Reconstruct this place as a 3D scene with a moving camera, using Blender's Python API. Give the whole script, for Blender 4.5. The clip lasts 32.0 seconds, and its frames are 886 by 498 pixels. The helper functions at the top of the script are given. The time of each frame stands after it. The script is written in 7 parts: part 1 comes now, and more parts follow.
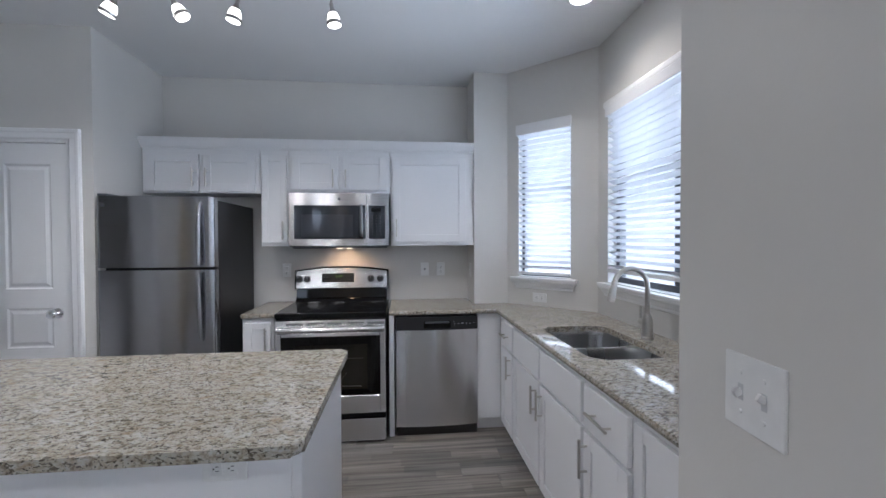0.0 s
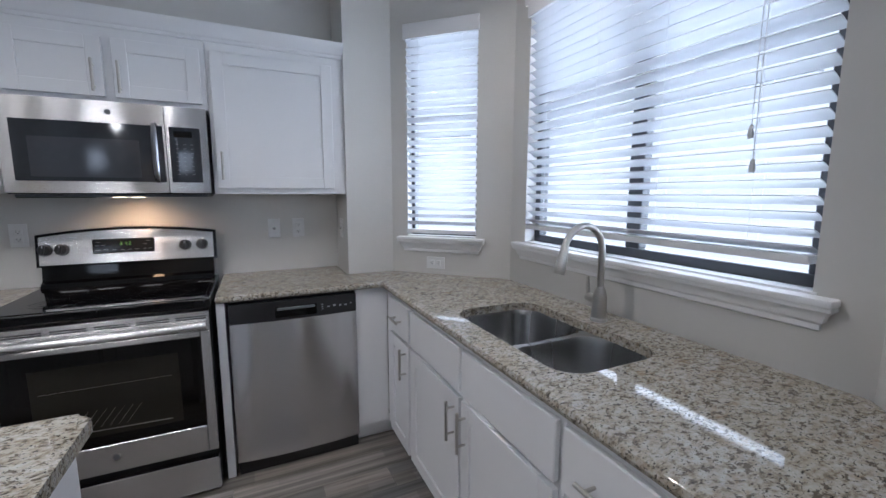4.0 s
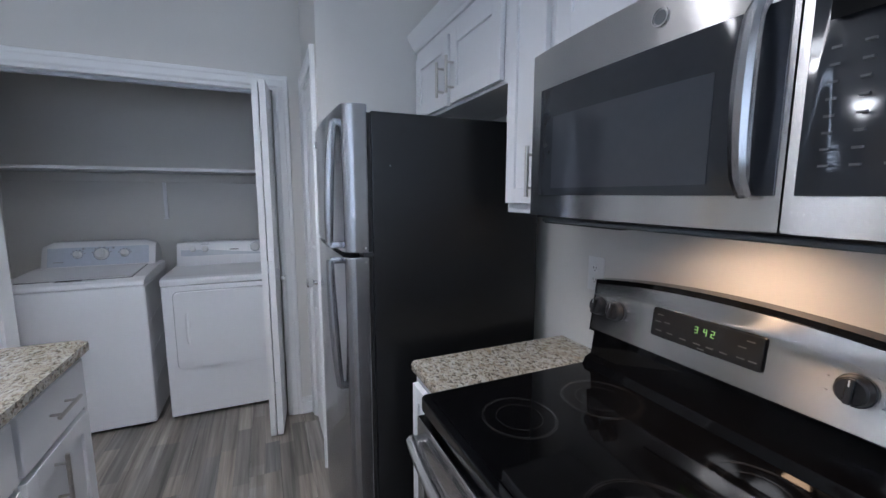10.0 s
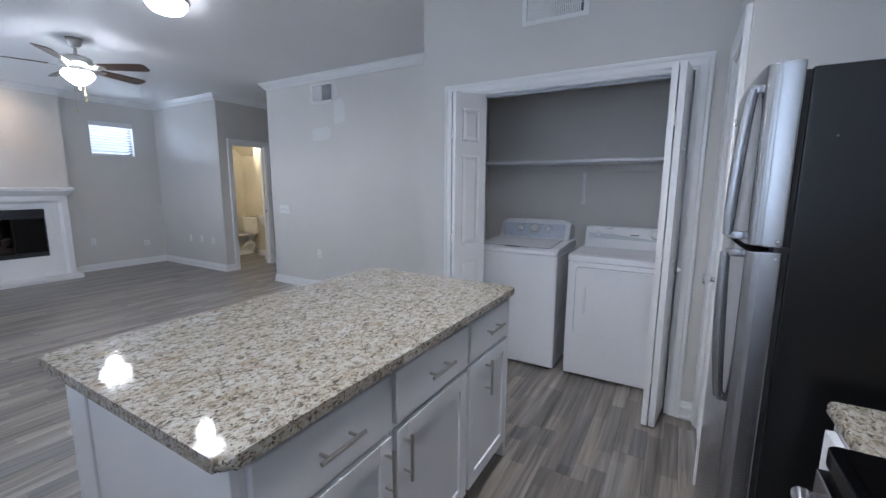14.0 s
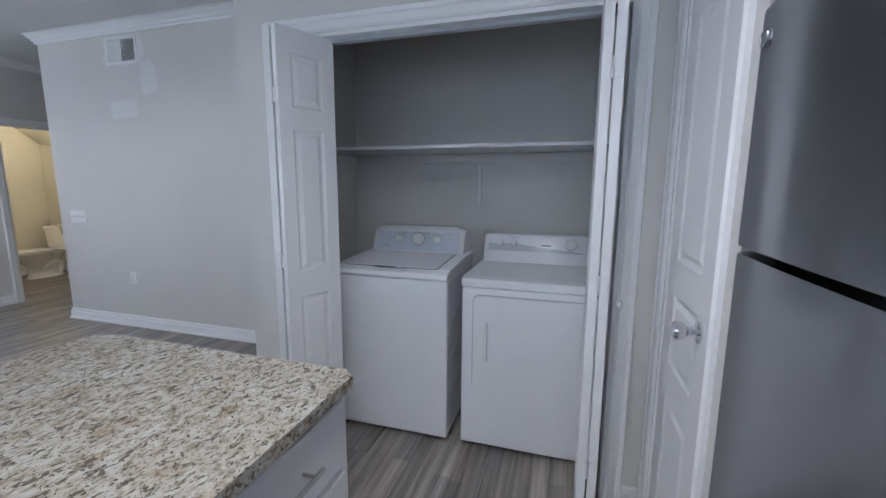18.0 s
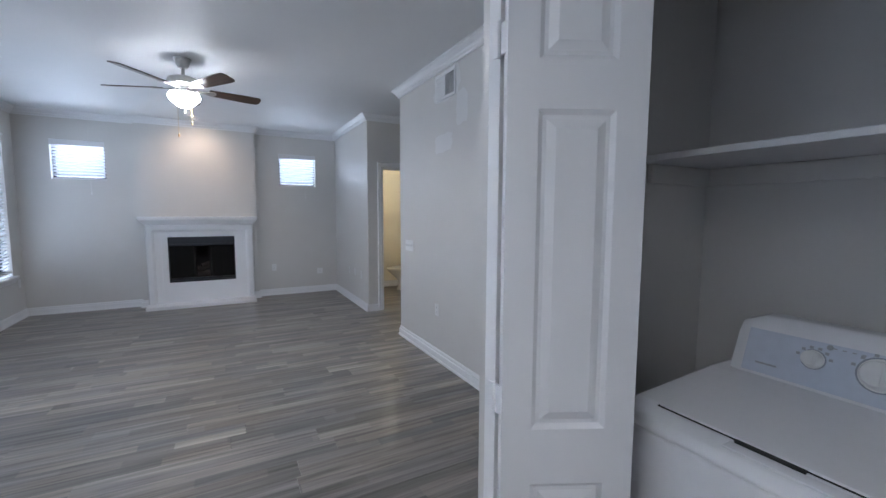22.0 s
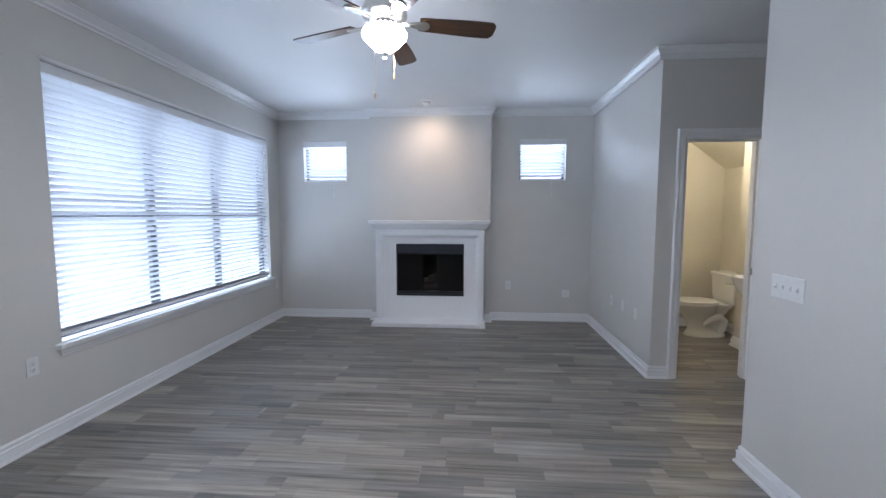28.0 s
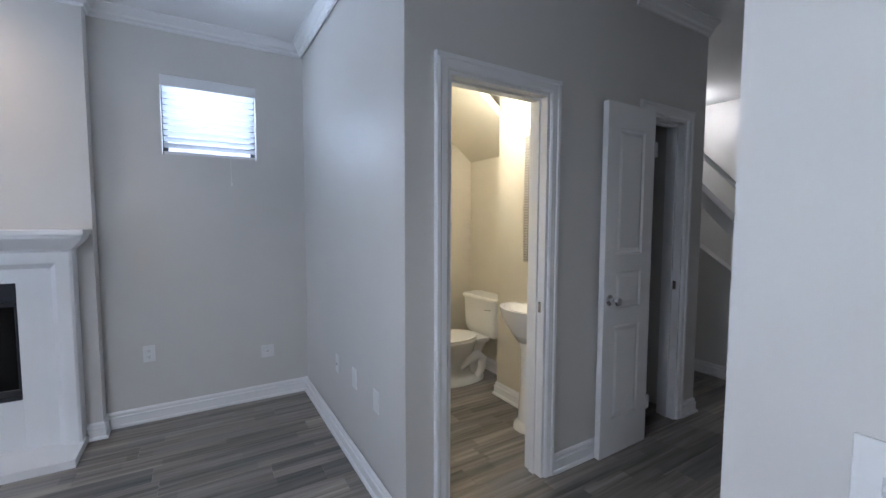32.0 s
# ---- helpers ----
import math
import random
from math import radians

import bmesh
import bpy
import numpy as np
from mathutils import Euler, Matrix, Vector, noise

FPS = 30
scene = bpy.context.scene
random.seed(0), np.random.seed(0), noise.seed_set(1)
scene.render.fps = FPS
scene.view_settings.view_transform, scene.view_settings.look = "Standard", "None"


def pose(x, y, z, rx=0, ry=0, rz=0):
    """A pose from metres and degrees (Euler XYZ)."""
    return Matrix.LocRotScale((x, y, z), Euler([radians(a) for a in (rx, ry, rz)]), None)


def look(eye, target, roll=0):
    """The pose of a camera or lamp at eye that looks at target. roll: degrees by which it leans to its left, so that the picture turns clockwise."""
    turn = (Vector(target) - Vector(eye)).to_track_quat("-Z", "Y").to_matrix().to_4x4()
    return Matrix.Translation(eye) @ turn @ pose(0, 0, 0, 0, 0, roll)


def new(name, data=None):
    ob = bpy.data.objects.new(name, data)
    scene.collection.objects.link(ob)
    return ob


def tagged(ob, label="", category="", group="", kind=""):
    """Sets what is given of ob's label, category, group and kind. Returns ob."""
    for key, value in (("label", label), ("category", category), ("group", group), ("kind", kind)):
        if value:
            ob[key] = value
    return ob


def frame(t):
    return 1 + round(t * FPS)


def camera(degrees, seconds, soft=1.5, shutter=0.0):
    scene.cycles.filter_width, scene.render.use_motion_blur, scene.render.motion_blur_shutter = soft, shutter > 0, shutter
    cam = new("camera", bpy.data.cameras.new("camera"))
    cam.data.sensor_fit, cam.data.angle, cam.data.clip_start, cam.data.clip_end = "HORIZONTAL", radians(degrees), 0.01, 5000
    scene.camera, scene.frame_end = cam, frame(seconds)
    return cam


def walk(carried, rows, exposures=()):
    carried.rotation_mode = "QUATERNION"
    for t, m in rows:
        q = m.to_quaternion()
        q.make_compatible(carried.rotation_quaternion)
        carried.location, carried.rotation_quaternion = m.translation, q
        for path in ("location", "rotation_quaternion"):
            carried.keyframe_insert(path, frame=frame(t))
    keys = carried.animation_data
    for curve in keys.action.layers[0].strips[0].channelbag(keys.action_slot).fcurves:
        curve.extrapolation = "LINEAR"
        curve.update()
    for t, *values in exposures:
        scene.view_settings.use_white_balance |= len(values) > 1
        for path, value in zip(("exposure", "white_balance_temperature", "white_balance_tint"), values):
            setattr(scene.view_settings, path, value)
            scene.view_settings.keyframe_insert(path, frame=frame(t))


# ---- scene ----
# ---- camera and walk: seconds, x, y, z, yaw, pitch, roll ----
cam = camera(95.0, 32.0)
EXPO = 1.62
ROWS = [
    (0.0, -0.045, 0.028, 1.416, -5.94, -1.08, 0.25),
    (0.5, -0.041, 0.169, 1.393, -8.98, -2.40, 0.22),
    (1.0, -0.026, 0.287, 1.374, -12.23, -3.64, 0.22),
    (1.5, -0.011, 0.397, 1.369, -16.09, -4.97, 0.14),
    (2.0, -0.003, 0.483, 1.373, -20.32, -6.33, 0.10),
    (2.5, -0.038, 0.589, 1.377, -25.26, -7.47, -0.03),
    (4.5, 0.108, 1.008, 1.389, -25.02, -7.93, -0.20),
    (5.0, 0.189, 1.171, 1.362, -16.21, -7.68, -0.16),
    (5.5, 0.245, 1.370, 1.371, -7.61, -7.87, 0.03),
    (6.0, 0.268, 1.568, 1.376, 0.03, -7.78, 0.12),
    (6.5, 0.279, 1.744, 1.380, 7.01, -7.70, 0.24),
    (7.0, 0.300, 1.934, 1.387, 14.07, -7.39, 0.32),
    (7.5, 0.278, 2.069, 1.377, 21.25, -7.07, 0.24),
    (8.0, 0.200, 2.222, 1.388, 29.43, -6.97, 0.30),
    (8.5, 0.127, 2.323, 1.387, 39.24, -6.80, 0.29),
    (9.0, 0.053, 2.383, 1.398, 47.66, -6.79, 0.14),
    (9.5, 0.022, 2.488, 1.414, 56.94, -7.07, -0.02),
    (10.0, 0.020, 2.565, 1.439, 66.36, -7.64, -0.10),
    (10.5, -0.030, 2.575, 1.429, 76.26, -7.81, -0.12),
    (11.0, -0.097, 2.591, 1.438, 86.55, -8.20, -0.24),
    (11.5, -0.108, 2.600, 1.440, 95.58, -8.33, -0.37),
    (12.0, -0.065, 2.631, 1.441, 104.11, -8.56, -0.27),
    (12.5, -0.026, 2.622, 1.432, 110.97, -8.77, -0.40),
    (13.0, 0.043, 2.627, 1.424, 116.47, -8.65, -0.42),
    (13.5, 0.084, 2.629, 1.420, 120.33, -8.90, -0.33),
    (15.5, -0.105, 2.641, 1.368, 118.27, -8.93, -0.49),
    (16.0, -0.224, 2.588, 1.376, 115.17, -8.91, -0.45),
    (16.5, -0.367, 2.521, 1.387, 111.98, -8.97, -0.41),
    (17.0, -0.553, 2.475, 1.385, 109.19, -8.97, -0.37),
    (17.5, -0.762, 2.451, 1.387, 107.50, -8.75, -0.32),
    (18.0, -0.943, 2.441, 1.373, 106.79, -8.71, -0.31),
    (18.5, -1.161, 2.402, 1.371, 106.58, -8.17, -0.34),
    (19.0, -1.325, 2.352, 1.363, 106.51, -7.11, -0.31),
    (19.5, -1.513, 2.311, 1.378, 108.19, -6.08, -0.36),
    (20.0, -1.615, 2.253, 1.402, 113.11, -5.36, -0.37),
    (20.5, -1.709, 2.162, 1.421, 121.13, -5.32, -0.34),
    (21.0, -1.827, 2.076, 1.422, 131.71, -5.14, -0.20),
    (21.5, -1.931, 1.972, 1.411, 142.51, -5.07, -0.17),
    (22.0, -1.993, 1.886, 1.424, 151.85, -5.15, -0.22),
    (22.5, -2.115, 1.793, 1.432, 161.09, -5.13, -0.14),
    (23.0, -2.185, 1.694, 1.409, 169.25, -4.99, -0.17),
    (23.5, -2.193, 1.555, 1.409, 176.79, -5.04, -0.13),
    (24.0, -2.171, 1.394, 1.421, 184.28, -4.96, -0.14),
    (24.5, -2.162, 1.254, 1.409, 191.67, -4.92, -0.09),
    (26.5, -2.136, 0.566, 1.419, 197.04, -5.00, -0.03),
    (27.0, -2.158, 0.385, 1.420, 193.25, -4.97, 0.00),
    (27.5, -2.197, 0.153, 1.432, 189.07, -4.94, 0.05),
    (28.0, -2.225, -0.113, 1.419, 184.21, -4.84, -0.07),
    (28.5, -2.239, -0.386, 1.428, 178.42, -4.64, -0.17),
    (29.0, -2.307, -0.621, 1.429, 172.46, -4.42, -0.14),
    (29.5, -2.440, -0.894, 1.440, 167.47, -4.29, -0.07),
    (30.0, -2.537, -1.124, 1.430, 163.87, -4.19, -0.11),
    (30.5, -2.627, -1.390, 1.437, 159.68, -4.19, -0.15),
    (31.0, -2.745, -1.636, 1.432, 155.17, -4.31, -0.22),
    (31.5, -2.888, -1.872, 1.424, 151.31, -4.19, -0.22),
    (32.0, -3.024, -2.126, 1.395, 149.00, -3.79, -0.15),
]
walk(cam, [(t, pose(x, y, z, 90 + p, r, w)) for t, x, y, z, w, p, r in ROWS], [(t, EXPO + e, k, 12.5) for t, e, k in ((0, 0.08, 5760), (4, -0.06, 5760), (5, -0.08, 5800), (6, 0.02, 5820), (8, 0.06, 5620), (10, 0.12, 5560), (12, 0.16, 5580), (16, 0.16, 5540), (20, 0.10, 5560), (24, 0.08, 5600), (26, 0.12, 5620), (28, 0.18, 5560), (30, 0.18, 5560), (31, 0.16, 5540), (32, 0.34, 5440))])

# ---- world, sun and large lights ----
world = bpy.data.worlds.new("sky")
scene.world = world
world.use_nodes = True
_wt = world.node_tree
_sky = _wt.nodes.new("ShaderNodeTexSky")
_sky.sky_type = "NISHITA"
_sky.sun_disc = False
_sky.dust_density = 5.0
_sky.sun_elevation, _sky.sun_rotation = radians(54), radians(-39)
_wt.links.new(_sky.outputs["Color"], _wt.nodes["Background"].inputs["Color"])
_wt.nodes["Background"].inputs["Strength"].default_value = 0.11


def lamp(name, kind, m, watts, color=(1, 1, 1), **kw):
    data = bpy.data.lights.new(name, kind)
    data.energy, data.color = watts, color
    if "size" in kw:
        data.shape, data.size, data.size_y = "RECTANGLE", kw["size"][0], kw["size"][1]
    if "soft" in kw:
        data.shadow_soft_size = kw["soft"]
    if "spot" in kw:
        data.spot_size, data.spot_blend = radians(kw["spot"]), kw.get("blend", 0.6)
    if "angle" in kw:
        data.angle = radians(kw["angle"])
    ob = new(name, data)
    ob.matrix_world = m
    return ob


DAY = (0.80, 0.90, 1.0)
lamp("sun", "SUN", look((-4, 5, 9), (0, 0, 0)), 2.7, (1.0, 0.96, 0.90), angle=0.6)
lamp("daylight_living_window", "AREA", look((0.80, -3.88, 1.62), (-2.0, -3.88, 2.5)), 30, DAY, size=(3.4, 2.4))
lamp("daylight_sink_window", "AREA", look((1.80, 2.03, 1.75), (-2.0, 2.03, 2.5)), 17, DAY, size=(1.8, 1.8))
lamp("daylight_bay_north", "AREA", look((1.38, 3.32, 1.75), (0.4, 2.34, 2.1)), 9, DAY, size=(0.8, 1.6))
lamp("daylight_bay_south", "AREA", look((1.38, 0.63, 1.75), (0.4, 1.61, 2.1)), 9, DAY, size=(0.8, 1.6))
lamp("daylight_small_east", "AREA", look((-0.22, -5.95, 2.13), (-0.22, -4.0, 2.2)), 11, DAY, size=(0.9, 0.9))
lamp("daylight_small_west", "AREA", look((-3.12, -5.95, 2.13), (-3.12, -4.0, 2.2)), 11, DAY, size=(0.9, 0.9))
# added fill lamp, out of view above the patio, brightening the floor inside
lamp("slider_fill", "AREA", look((2.3, -0.84, 3.9), (-0.5, -0.84, 0.2)), 300, DAY, size=(3.0, 1.4))
lamp("sink_lamp", "SPOT", pose(0.96, 2.21, 2.735), 9, (1.0, 0.90, 0.78), soft=0.05, spot=140, blend=1.0)
lamp("mantel_spot", "SPOT", look((-1.66, -4.82, 2.66), (-1.66, -5.43, 1.95)), 6.5, (1.0, 0.70, 0.44), soft=0.12, spot=125, blend=1.0)
lamp("fan_lamp", "SPOT", pose(-1.713, -2.50, 2.335), 20, (1.0, 0.96, 0.90), soft=0.05, spot=172, blend=0.5)
lamp("dome_lamp", "SPOT", pose(-1.71, -0.81, 2.57), 9, (1.0, 0.94, 0.86), soft=0.05, spot=172, blend=0.5)
lamp("hood_lamp", "SPOT", look((-0.50, 3.36, 1.35), (-0.50, 3.55, 0.95)), 1.5, (1.0, 0.62, 0.33), soft=0.03, spot=140, blend=0.8)
lamp("bath_lamp", "POINT", pose(-4.62, -4.35, 2.20), 7.0, (1.0, 0.86, 0.62), soft=0.08)
# added fill over the stairs, no fixture belongs to it
lamp("stair_fill", "POINT", pose(-7.66, -4.7, 2.62), 3.2, (1.0, 0.90, 0.78), soft=0.1)
TRACK = [(-1.42, 2.19, -25), (-1.17, 2.19, 30), (-0.85, 2.18, -12), (-0.39, 2.17, 8)]
for tx, ty, lean in TRACK:
    lamp("track_lamp", "SPOT", look((tx, ty, 2.50), (tx + 0.6 * math.sin(radians(lean)), ty - 0.15, 0.9)), 8, (1.0, 0.94, 0.86), soft=0.09, spot=150, blend=0.9)

# ---- materials ----
MATS = {}


def nodes_of(name, rough=0.5, metal=0.0):
    m = bpy.data.materials.new(name)
    m.use_nodes = True
    t = m.node_tree
    b = t.nodes["Principled BSDF"]
    b.inputs["Roughness"].default_value, b.inputs["Metallic"].default_value = rough, metal
    MATS[name] = m
    return m, t, b


def node(t, kind, links=None, **values):
    n = t.nodes.new(kind)
    for key, v in values.items():
        if key in n.inputs:
            n.inputs[key].default_value = v
    for key, out in (links or {}).items():
        t.links.new(out, n.inputs[key])
    return n


def coords(t, scale=(1, 1, 1), rotate=(0, 0, 0)):
    c = t.nodes.new("ShaderNodeTexCoord")
    n = node(t, "ShaderNodeMapping", {"Vector": c.outputs["Object"]}, Scale=scale, Rotation=rotate)
    return n.outputs["Vector"]


def ramp(t, fac, stops):
    n = t.nodes.new("ShaderNodeValToRGB")
    els = n.color_ramp.elements
    while len(els) < len(stops):
        els.new(0.5)
    for e, (p, c) in zip(els, stops):
        e.position, e.color = p, (*c, 1)
    t.links.new(fac, n.inputs["Fac"])
    return n.outputs["Color"]


def bump(t, b, height, strength, dist):
    n = node(t, "ShaderNodeBump", {"Height": height}, Strength=strength, Distance=dist)
    t.links.new(n.outputs["Normal"], b.inputs["Normal"])


def mixc(t, fac, a, b, mode="MIX"):
    n = t.nodes.new("ShaderNodeMix")
    n.data_type, n.blend_type = "RGBA", mode
    for sock, v in ((n.inputs[0], fac), (n.inputs[6], a), (n.inputs[7], b)):
        if hasattr(v, "is_linked"):
            t.links.new(v, sock)
        elif isinstance(v, tuple):
            sock.default_value = (*v, 1)
        else:
            sock.default_value = v
    return n.outputs[2]


def paint(name, color, rough=0.5, grain=90.0, relief=0.06, vary=0.05, dist=0.002):
    """Painted surface: faint blotches, roller texture."""
    m, t, b = nodes_of(name, rough)
    v = coords(t)
    big = node(t, "ShaderNodeTexNoise", {"Vector": v}, Scale=1.7, Detail=4.0)
    fine = node(t, "ShaderNodeTexNoise", {"Vector": v}, Scale=grain, Detail=3.0)
    lo = tuple(c * (1 - vary) for c in color)
    hi = tuple(min(1, c * (1 + vary)) for c in color)
    t.links.new(ramp(t, big.outputs["Fac"], [(0.3, lo), (0.7, hi)]), b.inputs["Base Color"])
    r = node(t, "ShaderNodeMapRange", {"Value": big.outputs["Fac"]})
    r.inputs["To Min"].default_value, r.inputs["To Max"].default_value = rough * 0.85, min(1, rough * 1.15)
    t.links.new(r.outputs["Result"], b.inputs["Roughness"])
    bump(t, b, fine.outputs["Fac"], relief, dist)
    return m


def plain(name, color, rough=0.5, metal=0.0, vary=0.03, **extra):
    m, t, b = nodes_of(name, rough, metal)
    v = coords(t)
    n = node(t, "ShaderNodeTexNoise", {"Vector": v}, Scale=35.0, Detail=3.0)
    t.links.new(ramp(t, n.outputs["Fac"], [(0.3, tuple(c * (1 - vary) for c in color)), (0.7, tuple(min(1, c * (1 + vary)) for c in color))]), b.inputs["Base Color"])
    for k, val in extra.items():
        b.inputs[k].default_value = val
    return m


def brushed(name, color, rough, stretch, spread=0.0):
    """Brushed metal; spread stretches its highlights up and down."""
    m, t, b = nodes_of(name, rough, 1.0)
    v = coords(t, stretch)
    n = node(t, "ShaderNodeTexNoise", {"Vector": v}, Scale=1.0, Detail=5.0, Roughness=0.7)
    smear = node(t, "ShaderNodeTexNoise", {"Vector": coords(t, (5, 5, 0.6))}, Scale=1.0, Detail=2.0)
    t.links.new(ramp(t, n.outputs["Fac"], [(0.25, tuple(c * 0.92 for c in color)), (0.75, color)]), b.inputs["Base Color"])
    r = node(t, "ShaderNodeMapRange", {"Value": smear.outputs["Fac"]})
    r.inputs["To Min"].default_value, r.inputs["To Max"].default_value = rough * 0.9, rough * 1.12
    t.links.new(r.outputs["Result"], b.inputs["Roughness"])
    if spread:
        tan = t.nodes.new("ShaderNodeTangent")
        tan.direction_type, tan.axis = "RADIAL", "Z"
        t.links.new(tan.outputs["Tangent"], b.inputs["Tangent"])
        b.inputs["Anisotropic"].default_value, b.inputs["Anisotropic Rotation"].default_value = spread, 0.25
    bump(t, b, n.outputs["Fac"], 0.05, 0.0004)
    return m


def glow(name, color, strength):
    m = bpy.data.materials.new(name)
    m.use_nodes = True
    t = m.node_tree
    t.nodes.clear()
    e = node(t, "ShaderNodeEmission", Strength=strength)
    e.inputs["Color"].default_value = (*color, 1)
    o = t.nodes.new("ShaderNodeOutputMaterial")
    t.links.new(e.outputs[0], o.inputs["Surface"])
    MATS[name] = m
    return m


wall_paint = paint("wall_paint", (0.61, 0.595, 0.57), 0.42, 70, 0.10, 0.025, 0.003)
closet_paint = wall_paint
breast_paint = wall_paint
bath_paint = paint("bath_paint", (0.62, 0.57, 0.455), 0.45, 70, 0.10, 0.03, 0.003)
patch_paint = paint("patch_paint", (0.67, 0.665, 0.655), 0.30, 60, 0.06, 0.02)
ceiling_paint = paint("ceiling_paint", (0.76, 0.76, 0.76), 0.6, 60, 0.14, 0.02, 0.003)
trim_white = paint("trim_white", (0.77, 0.77, 0.775), 0.32, 30, 0.03, 0.02)
cab_white = paint("cab_white", (0.73, 0.73, 0.745), 0.30, 45, 0.04, 0.025)
appliance_white = plain("appliance_white", (0.80, 0.80, 0.82), 0.22, vary=0.006)
appliance_grey = plain("appliance_grey", (0.50, 0.52, 0.56), 0.30)
plate_white = plain("plate_white", (0.74, 0.74, 0.735), 0.35)
porcelain = plain("porcelain", (0.82, 0.80, 0.76), 0.10, vary=0.006)
nickel = brushed("nickel", (0.55, 0.53, 0.50), 0.30, (60, 60, 60))
chrome = plain("chrome", (0.75, 0.75, 0.76), 0.12, 1.0)
# One steel, three tones: the fridge's darkened to imitate its dark reflections.
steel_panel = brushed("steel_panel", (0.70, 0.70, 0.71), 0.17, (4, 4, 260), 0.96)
steel_dark = brushed("steel_darkened", (0.40, 0.40, 0.415), 0.20, (4, 4, 260), 0.96)
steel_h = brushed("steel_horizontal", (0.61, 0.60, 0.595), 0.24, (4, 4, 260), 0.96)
sink_steel = brushed("sink_steel", (0.45, 0.45, 0.45), 0.27, (90, 3, 90))
black_side = plain("black_side", (0.007, 0.007, 0.008), 0.36, **{"Specular IOR Level": 0.5})
black_gloss = plain("black_gloss", (0.003, 0.003, 0.0035), 0.05, **{"Specular IOR Level": 0.26})
black_plastic = plain("black_plastic", (0.02, 0.02, 0.022), 0.32)
dark_glass = plain("dark_glass", (0.012, 0.013, 0.015), 0.06, **{"Specular IOR Level": 0.4})
microwave_glass = plain("microwave_glass", (0.024, 0.026, 0.031), 0.06)
oven_glass = plain("oven_glass", (0.004, 0.0035, 0.003), 0.05, **{"Specular IOR Level": 0.32})
strip_black = plain("strip_black", (0.014, 0.014, 0.016), 0.30)
grey_plastic = plain("grey_plastic", (0.10, 0.11, 0.12), 0.35)
rubber = plain("rubber", (0.03, 0.03, 0.03), 0.7)
dark_gap = plain("dark_gap", (0.02, 0.02, 0.02), 0.8)
bronze = plain("bronze_frame", (0.055, 0.058, 0.066), 0.40)
firebrick = paint("firebrick", (0.020, 0.018, 0.017), 0.85, 40, 0.5, 0.4, 0.01)
fire_metal = plain("fire_metal", (0.024, 0.027, 0.034), 0.42, 0.3)
print_grey = plain("print_grey", (0.35, 0.36, 0.38), 0.5)
print_dim = plain("print_dim", (0.075, 0.078, 0.082), 0.5)
print_light = plain("print_light", (0.62, 0.64, 0.66), 0.5)
brass = plain("brass", (0.60, 0.42, 0.18), 0.3, 1.0)
clock_glow = glow("clock_glow", (0.55, 0.95, 0.25), 0.15)
lamp_glass = glow("lamp_glass", (1.0, 0.96, 0.90), 6.0)
bowl_glass = glow("bowl_glass", (1.0, 0.97, 0.92), 15.0)
track_glass = glow("track_glass", (1.0, 0.93, 0.83), 1.6)
lamp_bulb = glow("lamp_bulb", (1.0, 0.93, 0.82), 5.0)
bulb_glow = glow("bulb_glow", (1.0, 0.80, 0.55), 1.6)


